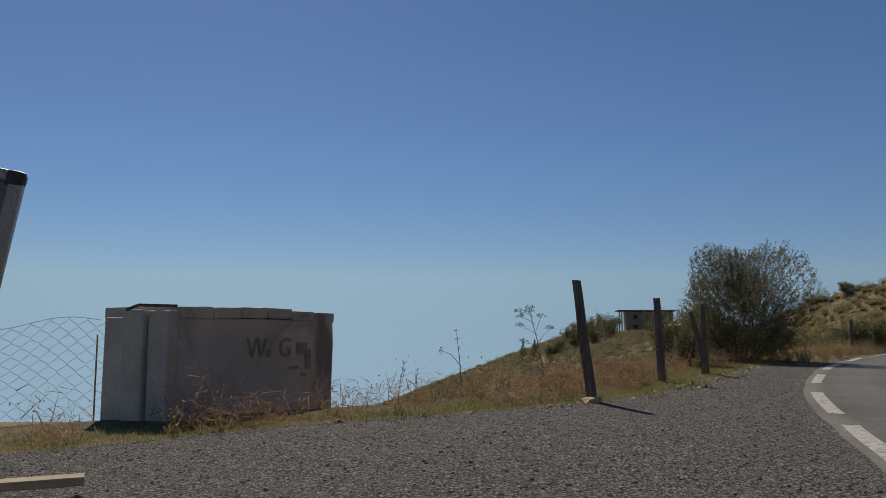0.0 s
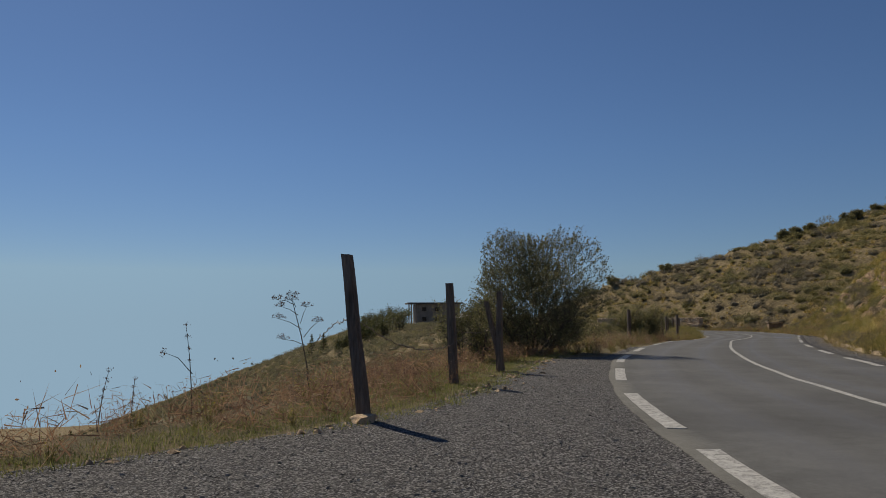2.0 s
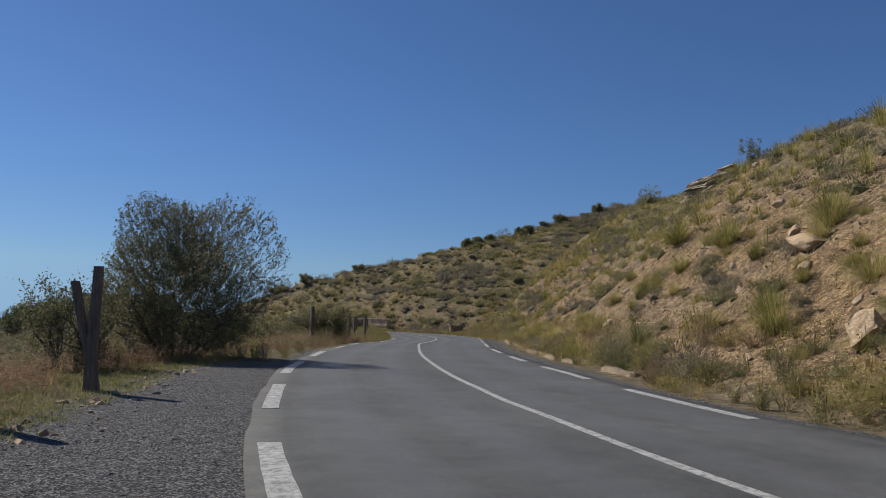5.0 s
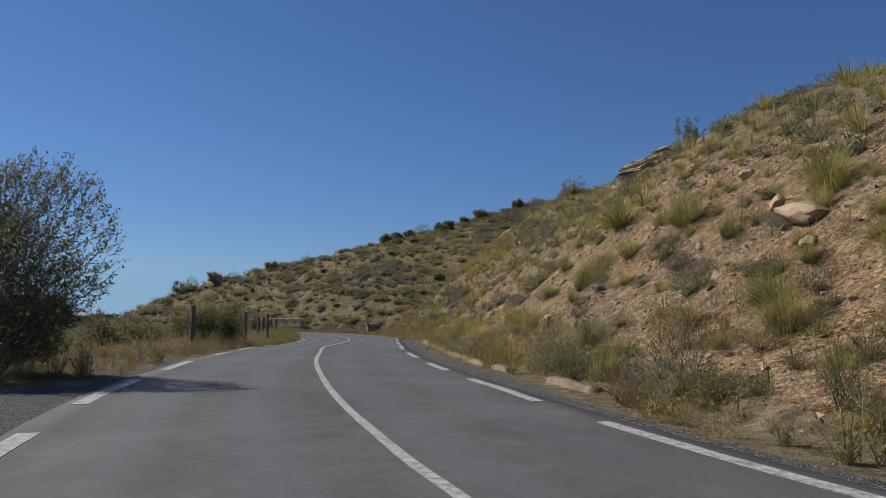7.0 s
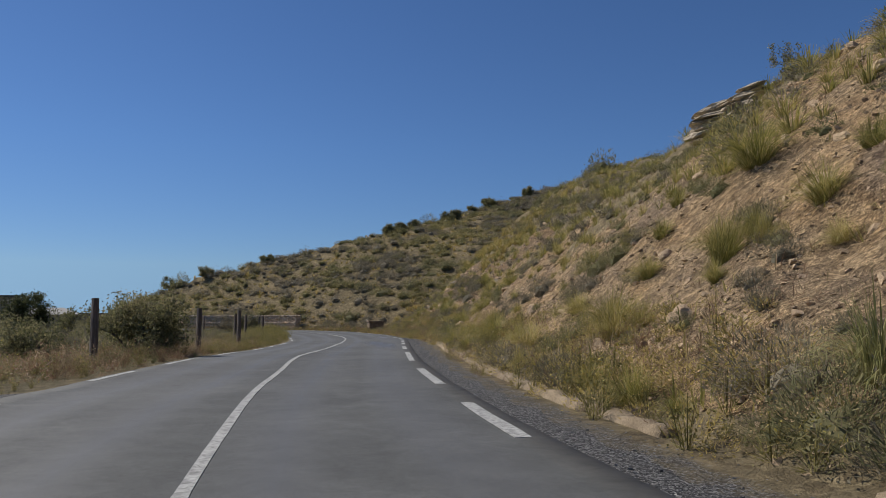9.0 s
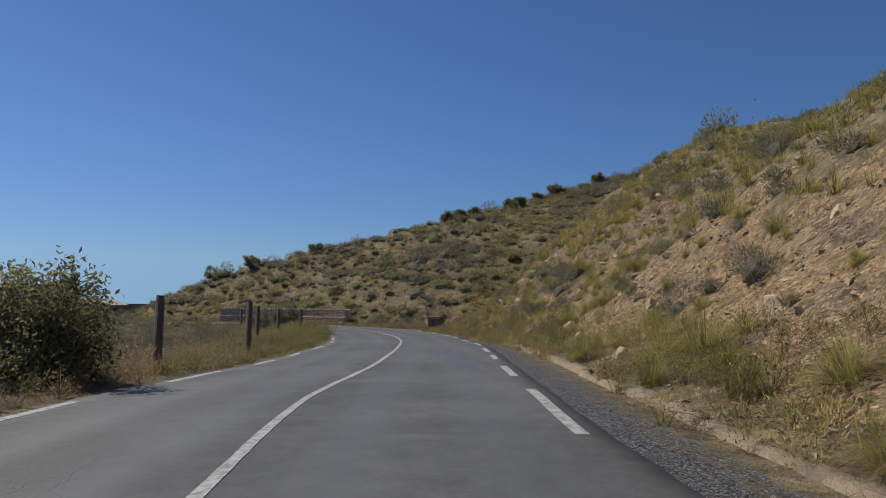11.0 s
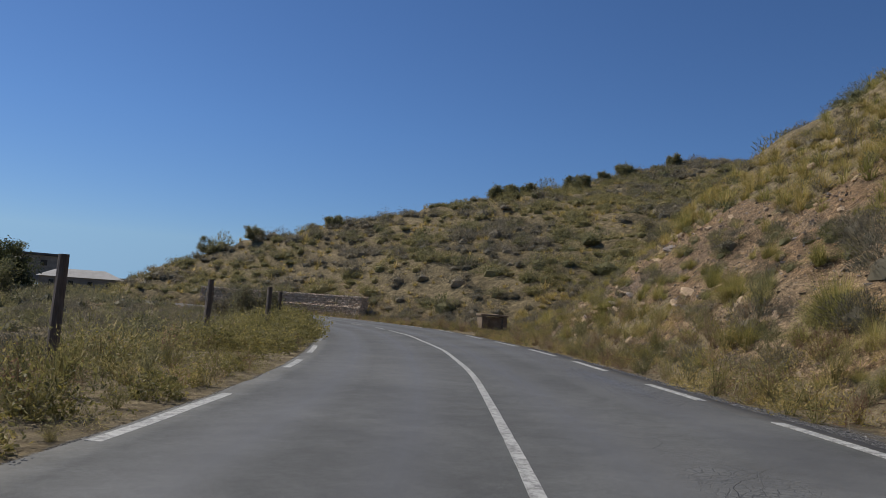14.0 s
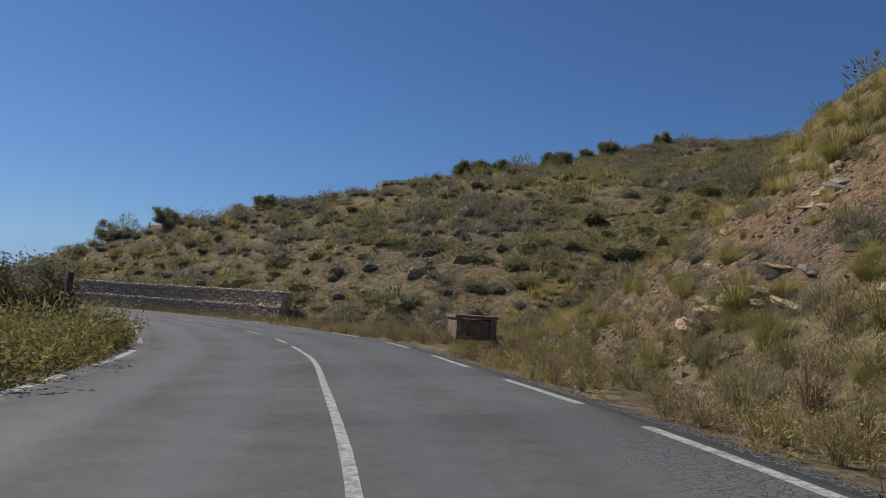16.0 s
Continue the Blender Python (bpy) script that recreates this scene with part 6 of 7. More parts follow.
    rj = lambda ks: [(q[k, 0], q[k, 1], zq[k] - 0.05, rng.uniform(0.6, 1.7)) for k in ks]
    scattered("field_scrub", fine, rj(j[0::2]), [L_SCRUB], "dark grey-green scrub in the field below the road", "scrub", rng)
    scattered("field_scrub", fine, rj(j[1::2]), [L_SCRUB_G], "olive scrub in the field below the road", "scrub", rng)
    n = len(i)
    scattered("spur_scrub", small, row(i[: n * 3 // 5], 0.8, 1.9), [L_SPUR], "dark scrub on the falling spur", "scrub", rng)
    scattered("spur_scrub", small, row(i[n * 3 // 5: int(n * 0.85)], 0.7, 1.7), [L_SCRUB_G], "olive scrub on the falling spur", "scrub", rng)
    scattered("spur_grass", tuft, row(i[int(n * 0.85):], 0.7, 1.4), [L_DRY], "dry grass on the falling spur", "grass", rng)


hill_scrub()


def verges():
    rng = np.random.default_rng(41)
    dry = [dry_shape(200 + k, (0.5, 0.6, 0.42)[k]) for k in range(3)]
    turf = [turf_shape(210 + k) for k in range(3)]
    weed = [weed_shape(220 + k, (0.5, 0.6, 0.45)[k]) for k in range(3)]
    # the grassy rim of the lay-by and behind the fence
    p, z, ur, ul, _ = candidates(rng, 26000, -9, 16, 9.5, 34)
    inside = p[:, 0] - verge_x(p[:, 1])
    bx = np.interp(p[:, 1], BRINK_Y, BRINK_X)
    block = (p[:, 0] > -7.2) & (p[:, 0] < -2.2) & (beside(p[:, 0], p[:, 1], np.array([(-4.9, 12.2), (-2.2, 16.7)])) < 0.25)
    edge = (ul > 0.9) & (inside < 0.35) & ~block
    lump = fbm(p[:, 0], p[:, 1], 1.6, 3, 91)
    t_ok = edge & (inside > -2.6) & (rng.uniform(0, 1, len(p)) < 0.75)
    scattered("verge_grass", turf, [(*p[k], z[k], rng.uniform(0.9, 1.9)) for k in np.nonzero(t_ok)[0][:3000]], [L_GREEN], "short green and straw-coloured grass along the lay-by", "grass", rng)
    d_ok = edge & (inside < np.where(p[:, 0] > -2.4, -0.6, -0.15)) & (inside > -4.2) & (p[:, 0] > -7) & (lump > -0.22) & (rng.uniform(0, 1, len(p)) < 0.5)
    i = np.nonzero(d_ok)[0]
    i = i[spaced(p[i], 0.3)]
    low = i[2::5]
    i = np.concatenate([i[0::5], i[1::5], i[3::5]])
    scattered("rim_weeds", weed, [(*p[k], z[k] - 0.02, rng.uniform(0.5, 1.0)) for k in low], [L_WEED, L_FLOWER], "low yellow-green weeds behind the fence posts", "weeds", rng)
    scattered("dry_weeds", dry, [(*p[k], z[k] - 0.02, rng.uniform(0.8, 1.55)) for k in i[:1300]], [L_RUST], "tangled rust-brown dry weeds behind the fence posts", "weeds", rng)
    # low weeds between the road's left line and its fence
    q, zq, urq, ulq, _ = candidates(rng, 60000, 10, 66, 28, 124)
    lump = fbm(q[:, 0], q[:, 1], 2.2, 3, 93)
    lump2 = lump
    ok = (ulq > 0.55) & (ulq < 7.5) & (lump > np.where((q[:, 1] > 68) & (q[:, 1] < 98), 0.05, -0.45))
    near = ok & (ulq < 3.6) & (rng.uniform(0, 1, len(q)) < 0.9)
    i = np.nonzero(near)[0]
    i = i[spaced(q[i], 0.4)]
    scattered("verge_weeds", weed, [(*q[k], zq[k] - 0.02, rng.uniform(0.45, 1.35) * (0.75 + 0.8 * lump[k]) * (0.55 + 0.22 * min(ulq[k], 2.6)) * (1.1 if q[k, 1] > 62 else 0.85)) for k in i[:1500:2]], [L_WEED, L_FLOWER], "yellow-green flowering weeds along the road's open side", "weeds", rng)
    scattered("verge_weeds", weed, [(*q[k], zq[k] - 0.02, rng.uniform(0.5, 1.3) * (0.8 + 0.8 * lump[k])) for k in i[1:1500:2]], [L_DRY, L_RUST], "straw and rust-brown weeds along the road's open side", "weeds", rng)
    far = ok & (ulq > 2.2) & (rng.uniform(0, 1, len(q)) < 0.6)
    i = np.nonzero(far)[0]
    i = i[spaced(q[i], 0.5)]
    scattered("dry_weeds", dry, [(*q[k], zq[k] - 0.02, rng.uniform(0.45, 0.95)) for k in i[:1300]], [L_DRY], "straw-coloured dry weeds along the fence", "weeds", rng)
    # foot of the cutting
    p, z, ur, ul, _ = candidates(rng, 50000, 12, 76, 4, 104)
    lump = fbm(p[:, 0], p[:, 1], 1.8, 3, 95)
    foot = np.interp(p[:, 1], [50, 65, 75, 85, 93, 101], [1.7, 2.3, 3.0, 4.8, 7.5, 8.0])
    lo = np.where((p[:, 1] > 57) | (p[:, 1] < 18), 0.65, np.where(lump > 0.08, 1.15, 1.62))
    band = (ur > lo) & (ur < foot + 2.6) & (lump > -0.15) & (np.hypot(p[:, 0] - 72.0, p[:, 1] - 87.6) > 3.0)
    i = np.nonzero(band)[0]
    i = i[spaced(p[i], 0.31)]
    a, b, c = i[0::3], i[1::3], i[2::3]
    scattered("slope_foot_weeds", weed, [(*p[k], z[k] - 0.02, rng.uniform(0.6, 1.3)) for k in a], [L_WEED, L_FLOWER], "yellow-flowering weeds along the foot of the cutting", "weeds", rng)
    scattered("slope_foot_grass", dry, [(*p[k], z[k] - 0.02, rng.uniform(0.6, 1.3)) for k in b], [L_DRY], "straw grass along the foot of the cutting", "grass", rng)
    tw = [scrub_shape(230 + k, 0.35, 0.4, 170, 0.022, False, 30) for k in range(3)]
    scattered("slope_foot_scrub", tw, [(*p[k], z[k] - 0.02, rng.uniform(0.6, 1.3)) for k in c], [L_GOLD], "low straw-coloured twiggy herbs along the foot of the cutting", "herbs", rng)
    bank, zb, urb, _, _ = candidates(rng, 9000, 60, 82, 94, 138)
    i = np.nonzero((urb > 0.6) & (urb < 9.0) & (np.hypot(bank[:, 0] - 72.0, bank[:, 1] - 87.6) > 3.0))[0]
    i = i[spaced(bank[i], 0.5)]
    scattered("bank_weeds", weed, [(*bank[k], zb[k] - 0.02, rng.uniform(0.6, 1.2)) for k in i[0::2]], [L_WEED, L_FLOWER], "yellow-green weeds on the bank below the stone-filled wall", "weeds", rng)
    scattered("bank_weeds", dry, [(*bank[k], zb[k] - 0.02, rng.uniform(0.7, 1.4)) for k in i[1::2]], [L_DRY], "straw-coloured weeds on the bank below the stone-filled wall", "weeds", rng)
    # taller loose bushes close to the road where no channel runs
    herb = [herb_shape(240 + k, (0.75, 0.95, 0.6)[k], (0.5, 0.45, 0.6)[k]) for k in range(3)]
    band = (ur > 1.0) & (ur < foot + 2.2) & ((p[:, 1] > 57) | (p[:, 1] < 19)) & (p[:, 1] < 98) & (lump > -0.3) & (np.hypot(p[:, 0] - 71.8, p[:, 1] - 87.0) > 3.6)
    i = np.nonzero(band)[0]
    i = i[spaced(p[i], 0.8)]
    for ks, mt, lb in ((i[0::3], L_WEED, "loose yellow-green bushes along the road's edge"), (i[1::3], L_SCRUB_G, "loose olive bushes along the road's edge"), (i[2::3], L_DRY, "loose straw-coloured bushes along the road's edge")):
        scattered("roadside_bushes", herb, [(*p[k], z[k] - 0.02, rng.uniform(0.55, 1.25) * min(1.0, 0.5 + 0.25 * ur[k])) for k in ks], [mt, L_FLOWER], lb, "bushes", rng)
    band = (ulq > 0.3) & (ulq < 4.2) & (q[:, 1] > 36) & (q[:, 1] < 100) & (lump2 > np.where(q[:, 1] > 68, 0.0, -0.42))
    i = np.nonzero(band)[0]
    i = i[spaced(q[i], 0.56)]
    cush = [leafy_shape(250 + k, (0.42, 0.5, 0.36)[k], (0.36, 0.42, 0.30)[k]) for k in range(3)]
    mats = ((i[0::4][q[i[0::4], 1] < 55], L_DRY, "low dense straw-coloured weeds along the open side"), (i[0::4][q[i[0::4], 1] >= 55], L_WEED, "low dense yellow-flowering cushions along the open side"), (i[1::4][q[i[1::4], 1] < 55], L_RUST, "low dense rust-brown weeds along the open side"), (i[1::4][q[i[1::4], 1] >= 55], L_LUSH, "low dense green weeds along the open side"), (i[2::4], L_SCRUB_G, "low dense olive weeds along the open side"))
    for ks, mt, lb in mats:
        scattered("verge_cushions", cush, [(*q[k], zq[k] - 0.02, min(2.0 * (ulq[k] - 0.06), rng.uniform(0.6, 1.4) * min(1.0, 0.42 + 0.35 * ulq[k]) * (1.35 if q[k, 1] < 64 else 1.6 if q[k, 1] < 72 else 2.0))) for k in ks], [mt, L_FLOWER], lb, "weeds", rng)
    i = i[3::4]
    for ks, mt, lb in ((i[0::2], L_WEED, "loose yellow-flowering bushes along the open side"), (i[1::2], L_SCRUB_G, "loose olive bushes along the open side")):
        scattered("roadside_bushes", herb, [(*q[k], zq[k] - 0.02, rng.uniform(0.45, 1.0) * min(1.0, 0.45 + 0.3 * ulq[k]) * (1.0 if q[k, 1] > 60 else 0.75)) for k in ks], [mt, L_FLOWER], lb, "bushes", rng)


verges()


def field_shrubs():
    """Rounded shrubs that stand singly in the field behind the fence."""
    rng = np.random.default_rng(43)
    p, z, ur, ul, _ = candidates(rng, 900, 14, 62, 34, 108)
    i = np.nonzero((ul > 2.6) & (ul < 15))[0]
    i = i[spaced(p[i], 2.1)][:85]
    for k in i:
        me = (SCRUBS if rng.uniform() < 0.75 else OLIVES)[rng.integers(3)]
        plant("field_shrub", me, *p[k], z[k], rng.uniform(0.8, 1.7), rng, "rounded grey-green shrub among dry weeds in the field", "shrub", "shrubs of the field", 0.05, 0)


field_shrubs()


# ---- stones ----
def stones():
    rng = np.random.default_rng(51)
    flat = []
    for k in range(7):
        v, t = hull_rock(rng, 1.0, rng.uniform(0.55, 0.9), rng.uniform(0.35, 0.6), 11)
        flat.append((v, t, np.zeros(len(t), int)))
    chips = []
    for k in range(9):
        v, t = hull_rock(rng, 1.0, rng.uniform(0.5, 0.9), rng.uniform(0.4, 0.8), 6)
        chips.append((v, t, np.zeros(len(t), int)))
    p, z, ur, ul, sc = candidates(rng, 240000, 12, 84, 2, 96)
    foot = np.interp(p[:, 1], [50, 65, 75, 85, 93, 101], [1.7, 2.3, 3.0, 4.8, 7.5, 8.0])
    ok = (sc > 0.25) | ((ur > foot) & (ur < foot + 13) & (rng.uniform(0, 1, len(p)) < 0.3))
    i = np.nonzero(ok)[0][:60000]
    shale = (p[i, 0] > 56) & (rng.uniform(0, 1, len(i)) < 0.75)
    for ks, mt, lb in ((i[~shale], M_ROCK, "loose angular ochre stones on the bare cutting"), (i[shale], M_SHALE, "loose angular grey-violet stones on the bare cutting")):
        scattered("scree_stones", chips, [(*p[k], z[k] - 0.004, 0.018 + 0.03 * rng.uniform() + 0.10 * rng.uniform() ** 9.0) for k in ks], [mt], lb, "stones", rng)
    # dark gravel of the lay-by and the shoulder
    q = np.stack([rng.uniform(-7, 17, 90000), rng.uniform(3.5, 31, 90000)], 1)
    zq, urq, ulq, _ = gzs(q)
    ok = (ulq > 0.45) & (q[:, 0] > verge_x(q[:, 1]) - 0.2)
    w = rng.uniform(0, 1, len(q)) < np.clip(9.0 / np.hypot(q[:, 0], q[:, 1]), 0, 1)
    i = np.nonzero(ok & w)[0][:22000]
    scattered("gravel_stones", chips, [(*q[k], zq[k], 0.010 + 0.018 * rng.uniform() ** 2.4) for k in i], [M_STONE], "crushed dark gravel stones of the lay-by", "gravel", rng)
    q = np.stack([rng.uniform(12, 64, 160000), rng.uniform(8, 80, 160000)], 1)
    zq, urq, ulq, _ = gzs(q)
    i = np.nonzero((urq > 0.3) & (urq < 1.55))[0][:14000]
    scattered("shoulder_gravel", chips, [(*q[k], zq[k], 0.008 + 0.022 * rng.uniform() ** 2.5) for k in i], [M_STONE], "dark gravel of the road's shoulder", "gravel", rng)
    # stones and clods where the gravel meets the grass
    yy = rng.uniform(11.5, 27, 260)
    q = np.stack([verge_x(yy) + rng.normal(0.25, 0.28, 260), yy], 1)
    zq = gzs(q)[0]
    scattered("border_stones", flat, [(*q[k], zq[k], 0.02 + 0.09 * rng.uniform() ** 3) for k in range(260)], [M_ROCK], "brown stones and clods at the lay-by's rim", "stones", rng)
    # rocks that stand out singly
    shapes = [mesh_from("rock", *boulder(rng, 0.5, rng.uniform(0.3, 0.42), rng.uniform(0.24, 0.36)), M_ROCK) for _ in range(6)]
    big = [(18.9, 14.2, 1.35), (29.9, 25.0, 0.95), (36.9, 37.2, 0.95), (26.9, 26.3, 0.7), (73.1, 67.2, 0.75), (71.6, 67.6, 0.65), (74.0, 75.7, 0.7), (75.6, 95.2, 1.2), (76.4, 96.0, 0.9), (70.6, 72.0, 0.6)]
    p, z, ur, ul, sc = candidates(rng, 4000, 14, 82, 4, 92)
    ok = np.nonzero((sc > 0.3))[0]
    ok = ok[spaced(p[ok], 1.7)][:170]
    big += [(p[k, 0], p[k, 1], 0.25 + 0.5 * rng.uniform() ** 2) for k in ok]
    slab = new("rock", mesh_from("slab", *boulder(rng, 1.1, 0.5, 0.3, 12), M_ROCK))
    slab.matrix_world = pose(24.5, 17.7, gz(24.5, 17.7) + 0.12, 0, -14, 46)
    tagged(slab, "long flat pale slab lodged in the slope", "rock", "rocks of the cutting")
    for x, y, s in big:
        ob = new("rock", shapes[rng.integers(6)])
        ob.matrix_world = pose(x, y, gz(x, y) + 0.04 * s, rng.uniform(-20, 20), -30 + rng.uniform(-15, 15), rng.uniform(-30, 60)) @ Matrix.Diagonal((s, s, s, 1))
        tagged(ob, "angular ochre boulder lodged in the slope" if s > 0.75 else "angular ochre rock on the slope", "rock", "rocks of the cutting")


stones()


def build_crag():
    """A layered outcrop on the crest: tilted beds, each a rough slab."""
    root = tagged(new("rock_outcrop"), "pale layered rock outcrop on the crest of the slope", "rock outcrop")
    cx, cy = 47.1, 33.5
    root.matrix_world = pose(cx, cy, gz(cx, cy) + 0.1, 0, 0, -62)
    rng = np.random.default_rng(61)
    for k in range(8):
        for j in range(5):
            v, t = boulder(rng, rng.uniform(0.7, 1.25), rng.uniform(0.6, 0.95), rng.uniform(0.13, 0.24), 12)
            o = new("rock_bed", mesh_from("rock_bed", v, t, M_CRAG))
            o.parent = root
            o.matrix_local = pose(0.1 * k + (j - 2) * 0.9 + rng.uniform(-0.4, 0.4), 0.12 * k + rng.uniform(-0.35, 0.3), 0.05 + 0.175 * k + 0.22 * (j - 2) * 0.9 - 0.10 * (j - 2) ** 2, rng.uniform(-5, 5), -15 + rng.uniform(-5, 5), rng.uniform(-20, 20))


build_crag()


def rock_ledge(x, y, turn, seed, n):
    """A few broken beds that crop out of the rubble."""
    root = tagged(new("rock_ledge"), "broken ochre rock ledge cropping out of grey rubble", "rock ledge", "ledges of the cutting")
    root.matrix_world = pose(x, y, gz(x, y), 0, 0, turn)
    rng = np.random.default_rng(seed)
    for k in range(n):
        v, t = boulder(rng, rng.uniform(0.3, 0.62), rng.uniform(0.22, 0.4), rng.uniform(0.07, 0.16), 12)
        o = new("rock_bed", mesh_from("rock_bed", v, t, M_ROCK if k % 3 else M_SHALE))
        o.parent = root
        dx, dy = rng.uniform(-1.0, 1.0), rng.uniform(-0.5, 0.5)
        c, s = math.cos(math.radians(turn)), math.sin(math.radians(turn))
        o.matrix_local = pose(dx, dy, gz(x + dx * c - dy * s, y + dx * s + dy * c) - gz(x, y) + 0.03, rng.uniform(-12, 12), -14 + rng.uniform(-10, 10), rng.uniform(-25, 25))


for k, (lx, ly, n) in enumerate(((68.0, 76.4, 9), (67.2, 74.3, 6), (66.6, 78.6, 5), (62.6, 68.0, 5), (71.6, 75.0, 6), (57.6, 56.6, 5))):
    rock_ledge(lx, ly, 55, 300 + k, n)
bush_tree("bare_tree", 48.0, 31.6, 2.3, 1.9, 3, 91, 0.045, 5, L_BUSH, "small half-bare tree on the crest", "tree", depth=3, jitter=0.06, thin=0.4, foot=0.1)


# ---- stone-filled wall, culvert, houses ----
def build_gabion():
    root = tagged(new("gabion_wall"), "two-tier wall of stone-filled wire baskets along the bend", "wall")
    rng = np.random.default_rng(71)

    def basket(seed):
        r = np.random.default_rng(seed)
        s = Soup()
        for face in range(3):
            for i in range(10):
                for j in range(5):
                    v, t = hull_rock(r, 0.125, 0.125, 0.105, 9)
                    a, b = (i + 0.5) * 0.2 + r.normal(0, 0.02), (j + 0.5) * 0.2 + r.normal(0, 0.02)
                    off = {0: (a, 0.1, b), 1: (a, b, 0.9), 2: (0.1 if i < 5 else 1.9, (i % 5 + 0.5) * 0.2, b)}[face]
                    s.add(v + off, t)
        s.add(np.array([(x, y, z) for x in (0.12, 1.88) for y in (0.14, 0.95) for z in (0.02, 0.86)], float), [(0, 2, 1), (1, 2, 3), (4, 5, 6), (5, 7, 6), (0, 1, 4), (1, 5, 4), (2, 6, 3), (3, 6, 7), (1, 3, 5), (3, 7, 5)])
        return s.mesh("basket", [M_GABION])
    kinds = [basket(80 + k) for k in range(3)]
    wires = Soup()
    for z in (0, 0.33, 0.66, 1.0):
        wires.add(*tube([(0, 0, z), (2, 0, z)], [0.006, 0.006], 3))
    for x in np.linspace(0, 2, 7):
        wires.add(*tube([(x, 0, 0), (x, 0, 1)], [0.006, 0.006], 3))
    wire_me = wires.mesh("basket_wire", [M_WIRE])
    line = catmull([(77.4, 112.4), (76.6, 118), (75.0, 124), (72.4, 131), (70.6, 136)], 0.5)
    d = np.concatenate([[0], np.cumsum(np.linalg.norm(np.diff(line, axis=0), axis=1))])
    s = 0.0
    while s + 2 < d[-1]:
        a = np.array([np.interp(s, d, line[:, k]) for k in (0, 1)])
        b = np.array([np.interp(s + 2, d, line[:, k]) for k in (0, 1)])
        w = math.degrees(math.atan2(b[1] - a[1], b[0] - a[0]))
        for tier in (0, 1):
            # the basket's front (local y = 0) faces the road, so it is laid from its far end
            ob = new("basket", kinds[rng.integers(3)])
            ob.parent = root
            ob.matrix_world = pose(b[0], b[1], -0.86 + 1.06 * tier + rng.normal(0, 0.015), 0, rng.normal(0, 0.8), w + 180) @ Matrix.Translation((0, 0.16 * tier, 0)) @ Matrix.Diagonal((1, 1, 1.08, 1))
            wr = new("basket_wire", wire_me)
            wr.parent = ob
        s += 2.02
    return root


build_gabion()


def build_culvert():
    root = tagged(new("culvert_head"), "low square concrete culvert head with a brick-brown face among weeds", "culvert")
    root.matrix_world = pose(74.3, 90.6, gz(74.3, 90.6) + 0.3, 0, 0, -28)
    for nm, m, sz, mt in (("side_wall", pose(-0.75, 0, 0.45), (0.28, 1.5, 0.9), M_CULVERT), ("side_wall", pose(0.75, 0, 0.45), (0.28, 1.5, 0.9), M_CULVERT),
                          ("front_wall", pose(0, -0.35, 0.4), (1.22, 0.5, 0.86), M_CULVERT), ("cover_slab", pose(0, 0, 0.95), (1.95, 1.6, 0.14), M_CULVERT)):
        bm = bmesh.new()
        box(bm, m, sz, 0.025)
        bmesh.ops.subdivide_edges(bm, edges=bm.edges[:], cuts=2, use_grid_fill=True)
        rough_up(bm, 0.02, 2.5, 3)
        part(nm, bm, mt, root)


build_culvert()


def window(parent, m, w, h):
    bm = bmesh.new()
    box(bm, m, (w, 0.08, h), 0.01)
    o = part("window", bm, M_PANE, parent, "dark window opening")
    bm = bmesh.new()
    for dx, dz, sx, sz in ((0, h / 2, w + 0.2, 0.1), (0, -h / 2, w + 0.2, 0.1), (-w / 2, 0, 0.1, h), (w / 2, 0, 0.1, h)):
        box(bm, m @ pose(dx, -0.03, dz), (sx, 0.12, sz), 0.01)
    part("window_frame", bm, M_WALL, o)


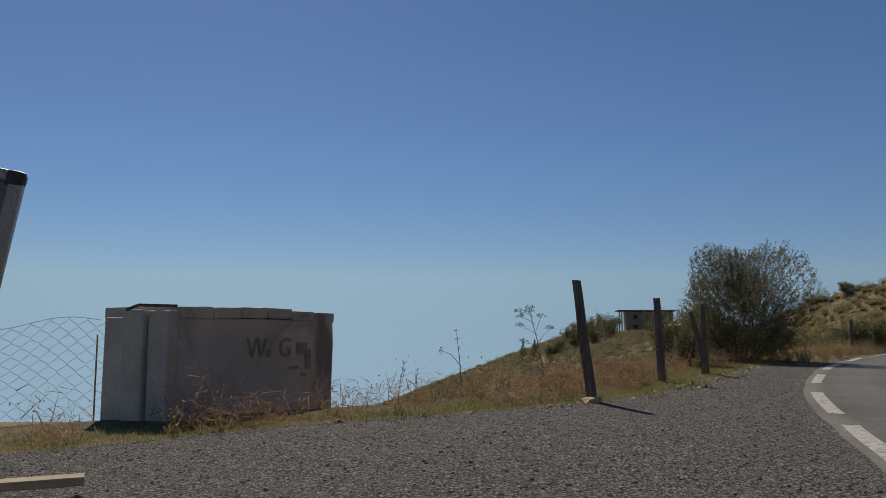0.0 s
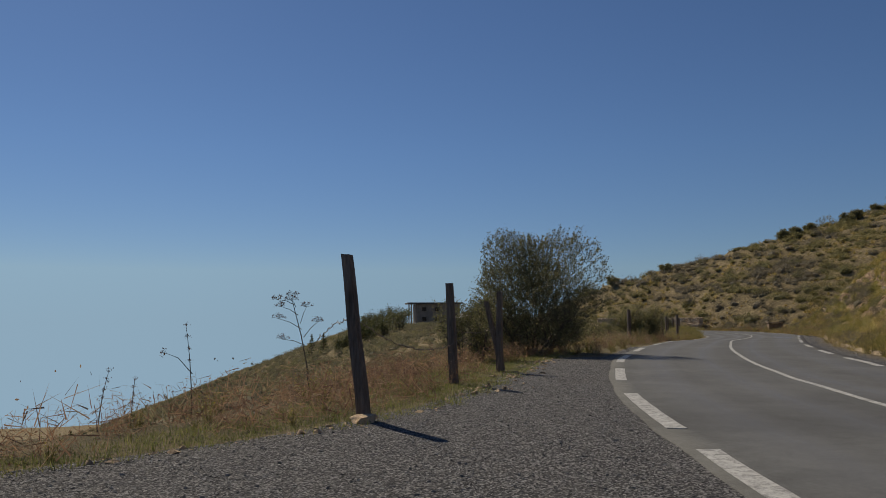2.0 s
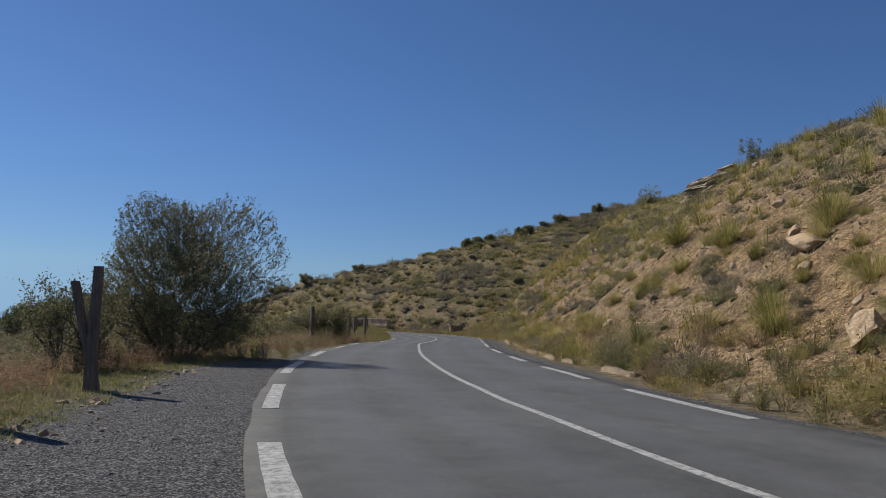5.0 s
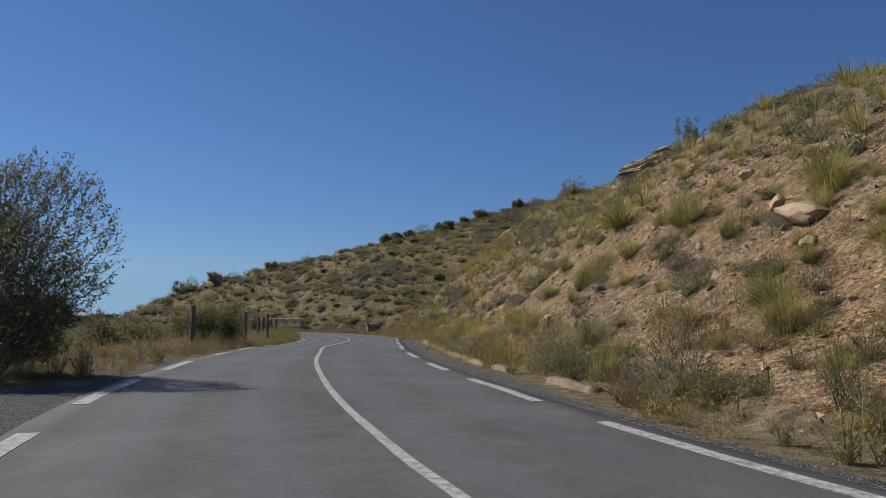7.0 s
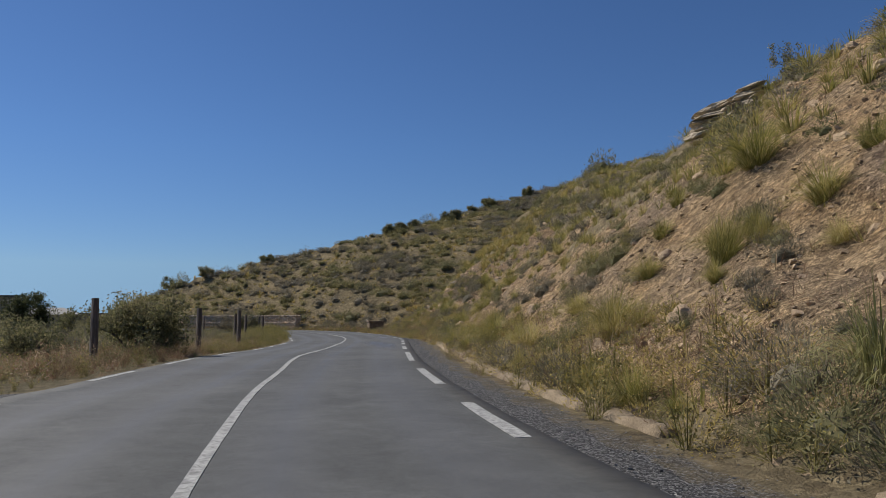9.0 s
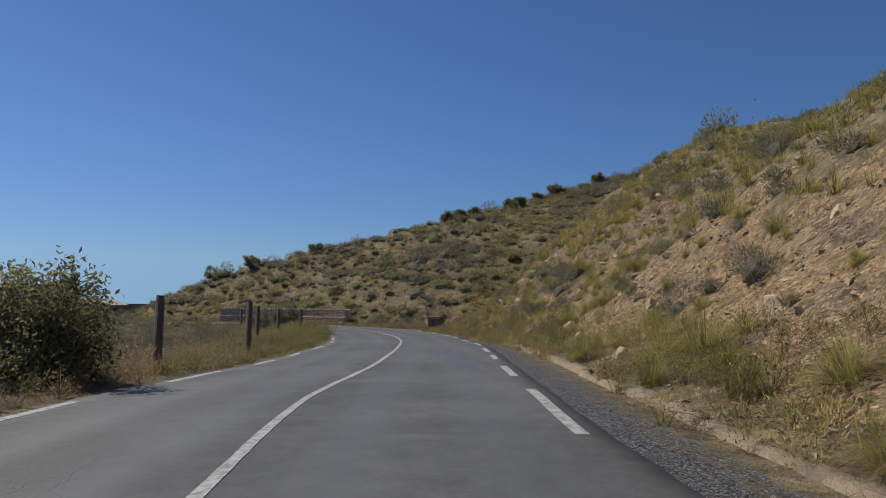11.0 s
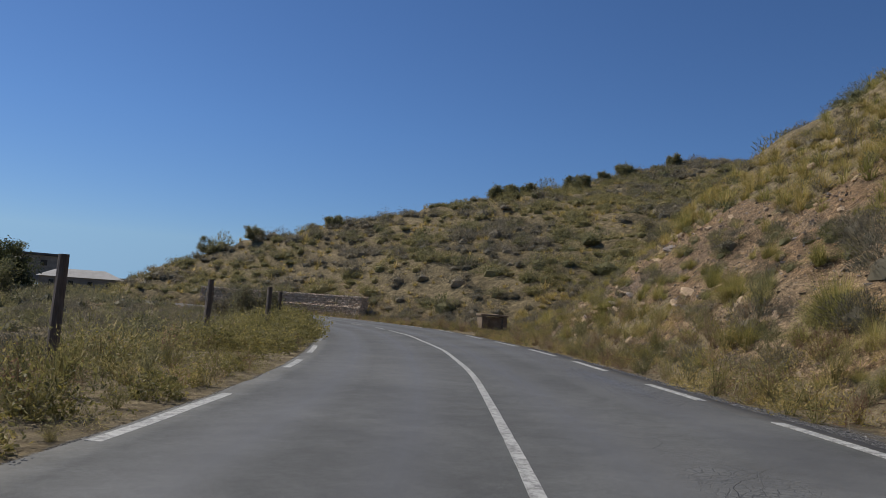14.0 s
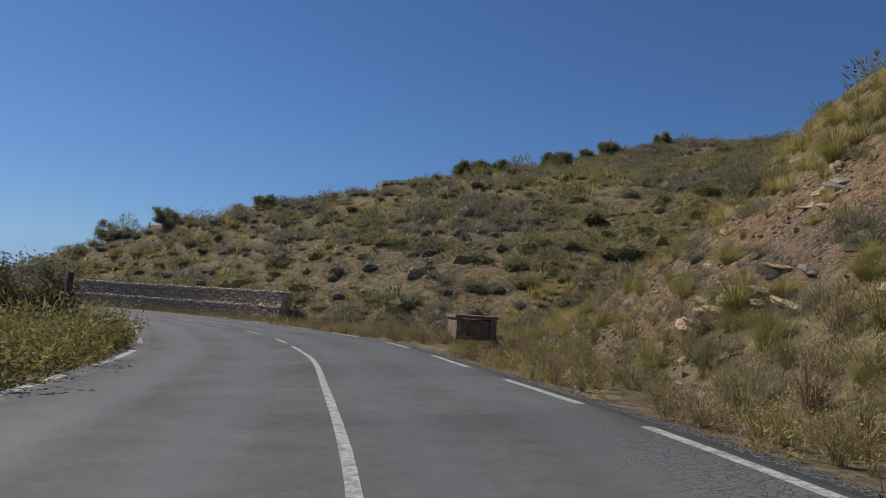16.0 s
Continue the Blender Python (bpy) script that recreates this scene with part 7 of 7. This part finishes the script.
def build_houses():
    # two-storey house with a jutting flat roof
    root = tagged(new("house"), "distant two-storey grey-brown house with a jutting flat roof", "house")
    hx, hy = 73.8, 262.0
    root.matrix_world = pose(hx, hy, gz(hx, hy) + 0.6, 0, 0, -8)
    bm = bmesh.new()
    box(bm, pose(1.0, 5, 3.5), (16, 10, 7.0), 0.05)
    part("wall", bm, M_WALL, root)
    bm = bmesh.new()
    box(bm, pose(0, 5, 7.35), (20, 12, 0.5), 0.06)
    part("roof", bm, M_DARKROOF, root, "jutting dark flat roof")
    for x, y in ((-8.6, 0.2), (-8.6, 9.0)):
        bm = bmesh.new()
        box(bm, pose(x, y, 3.6), (0.4, 0.4, 7.2), 0.03)
        part("column", bm, M_WALL, root)
    for x in (-4, 0.5, 5):
        for z in (1.7, 5.2):
            window(root, pose(x, -0.02, z), 1.6, 1.5)
    # low house with a pale hipped roof
    root = tagged(new("house"), "distant low house with a pale sheet roof", "house")
    hx, hy = 82.2, 238
    root.matrix_world = pose(hx, hy, gz(hx, hy) - 0.3, 0, 0, -15)
    bm = bmesh.new()
    box(bm, pose(0, 4, 1.4), (17, 8, 2.8), 0.05)
    part("wall", bm, M_WALL, root)
    bm = bmesh.new()
    b = [bm.verts.new(c) for c in ((-9.2, -0.7, 2.8), (9.2, -0.7, 2.8), (9.2, 8.7, 2.8), (-9.2, 8.7, 2.8), (-5, 4, 4.7), (5, 4, 4.7))]
    for f in ((0, 1, 5, 4), (1, 2, 5), (2, 3, 4, 5), (3, 0, 4), (3, 2, 1, 0)):
        bm.faces.new([b[k] for k in f])
    part("roof", bm, M_ROOF, root, "pale hipped sheet roof")
    for x in (-6, -2, 2, 6):
        window(root, pose(x, -0.02, 1.5), 1.1, 1.1)
    root = tagged(new("shed"), "distant dark flat-roofed shed beside the low house", "shed")
    hx, hy = 94.2, 236
    root.matrix_world = pose(hx, hy, gz(hx, hy) - 0.3, 0, 0, -15)
    bm = bmesh.new()
    box(bm, pose(0, 3, 1.5), (9, 6, 3.0), 0.05)
    part("wall", bm, M_WALL, root)
    bm = bmesh.new()
    box(bm, pose(0, 3, 3.1), (9.8, 6.8, 0.25), 0.04)
    part("roof", bm, M_DARKROOF, root, "dark flat roof")


build_houses()
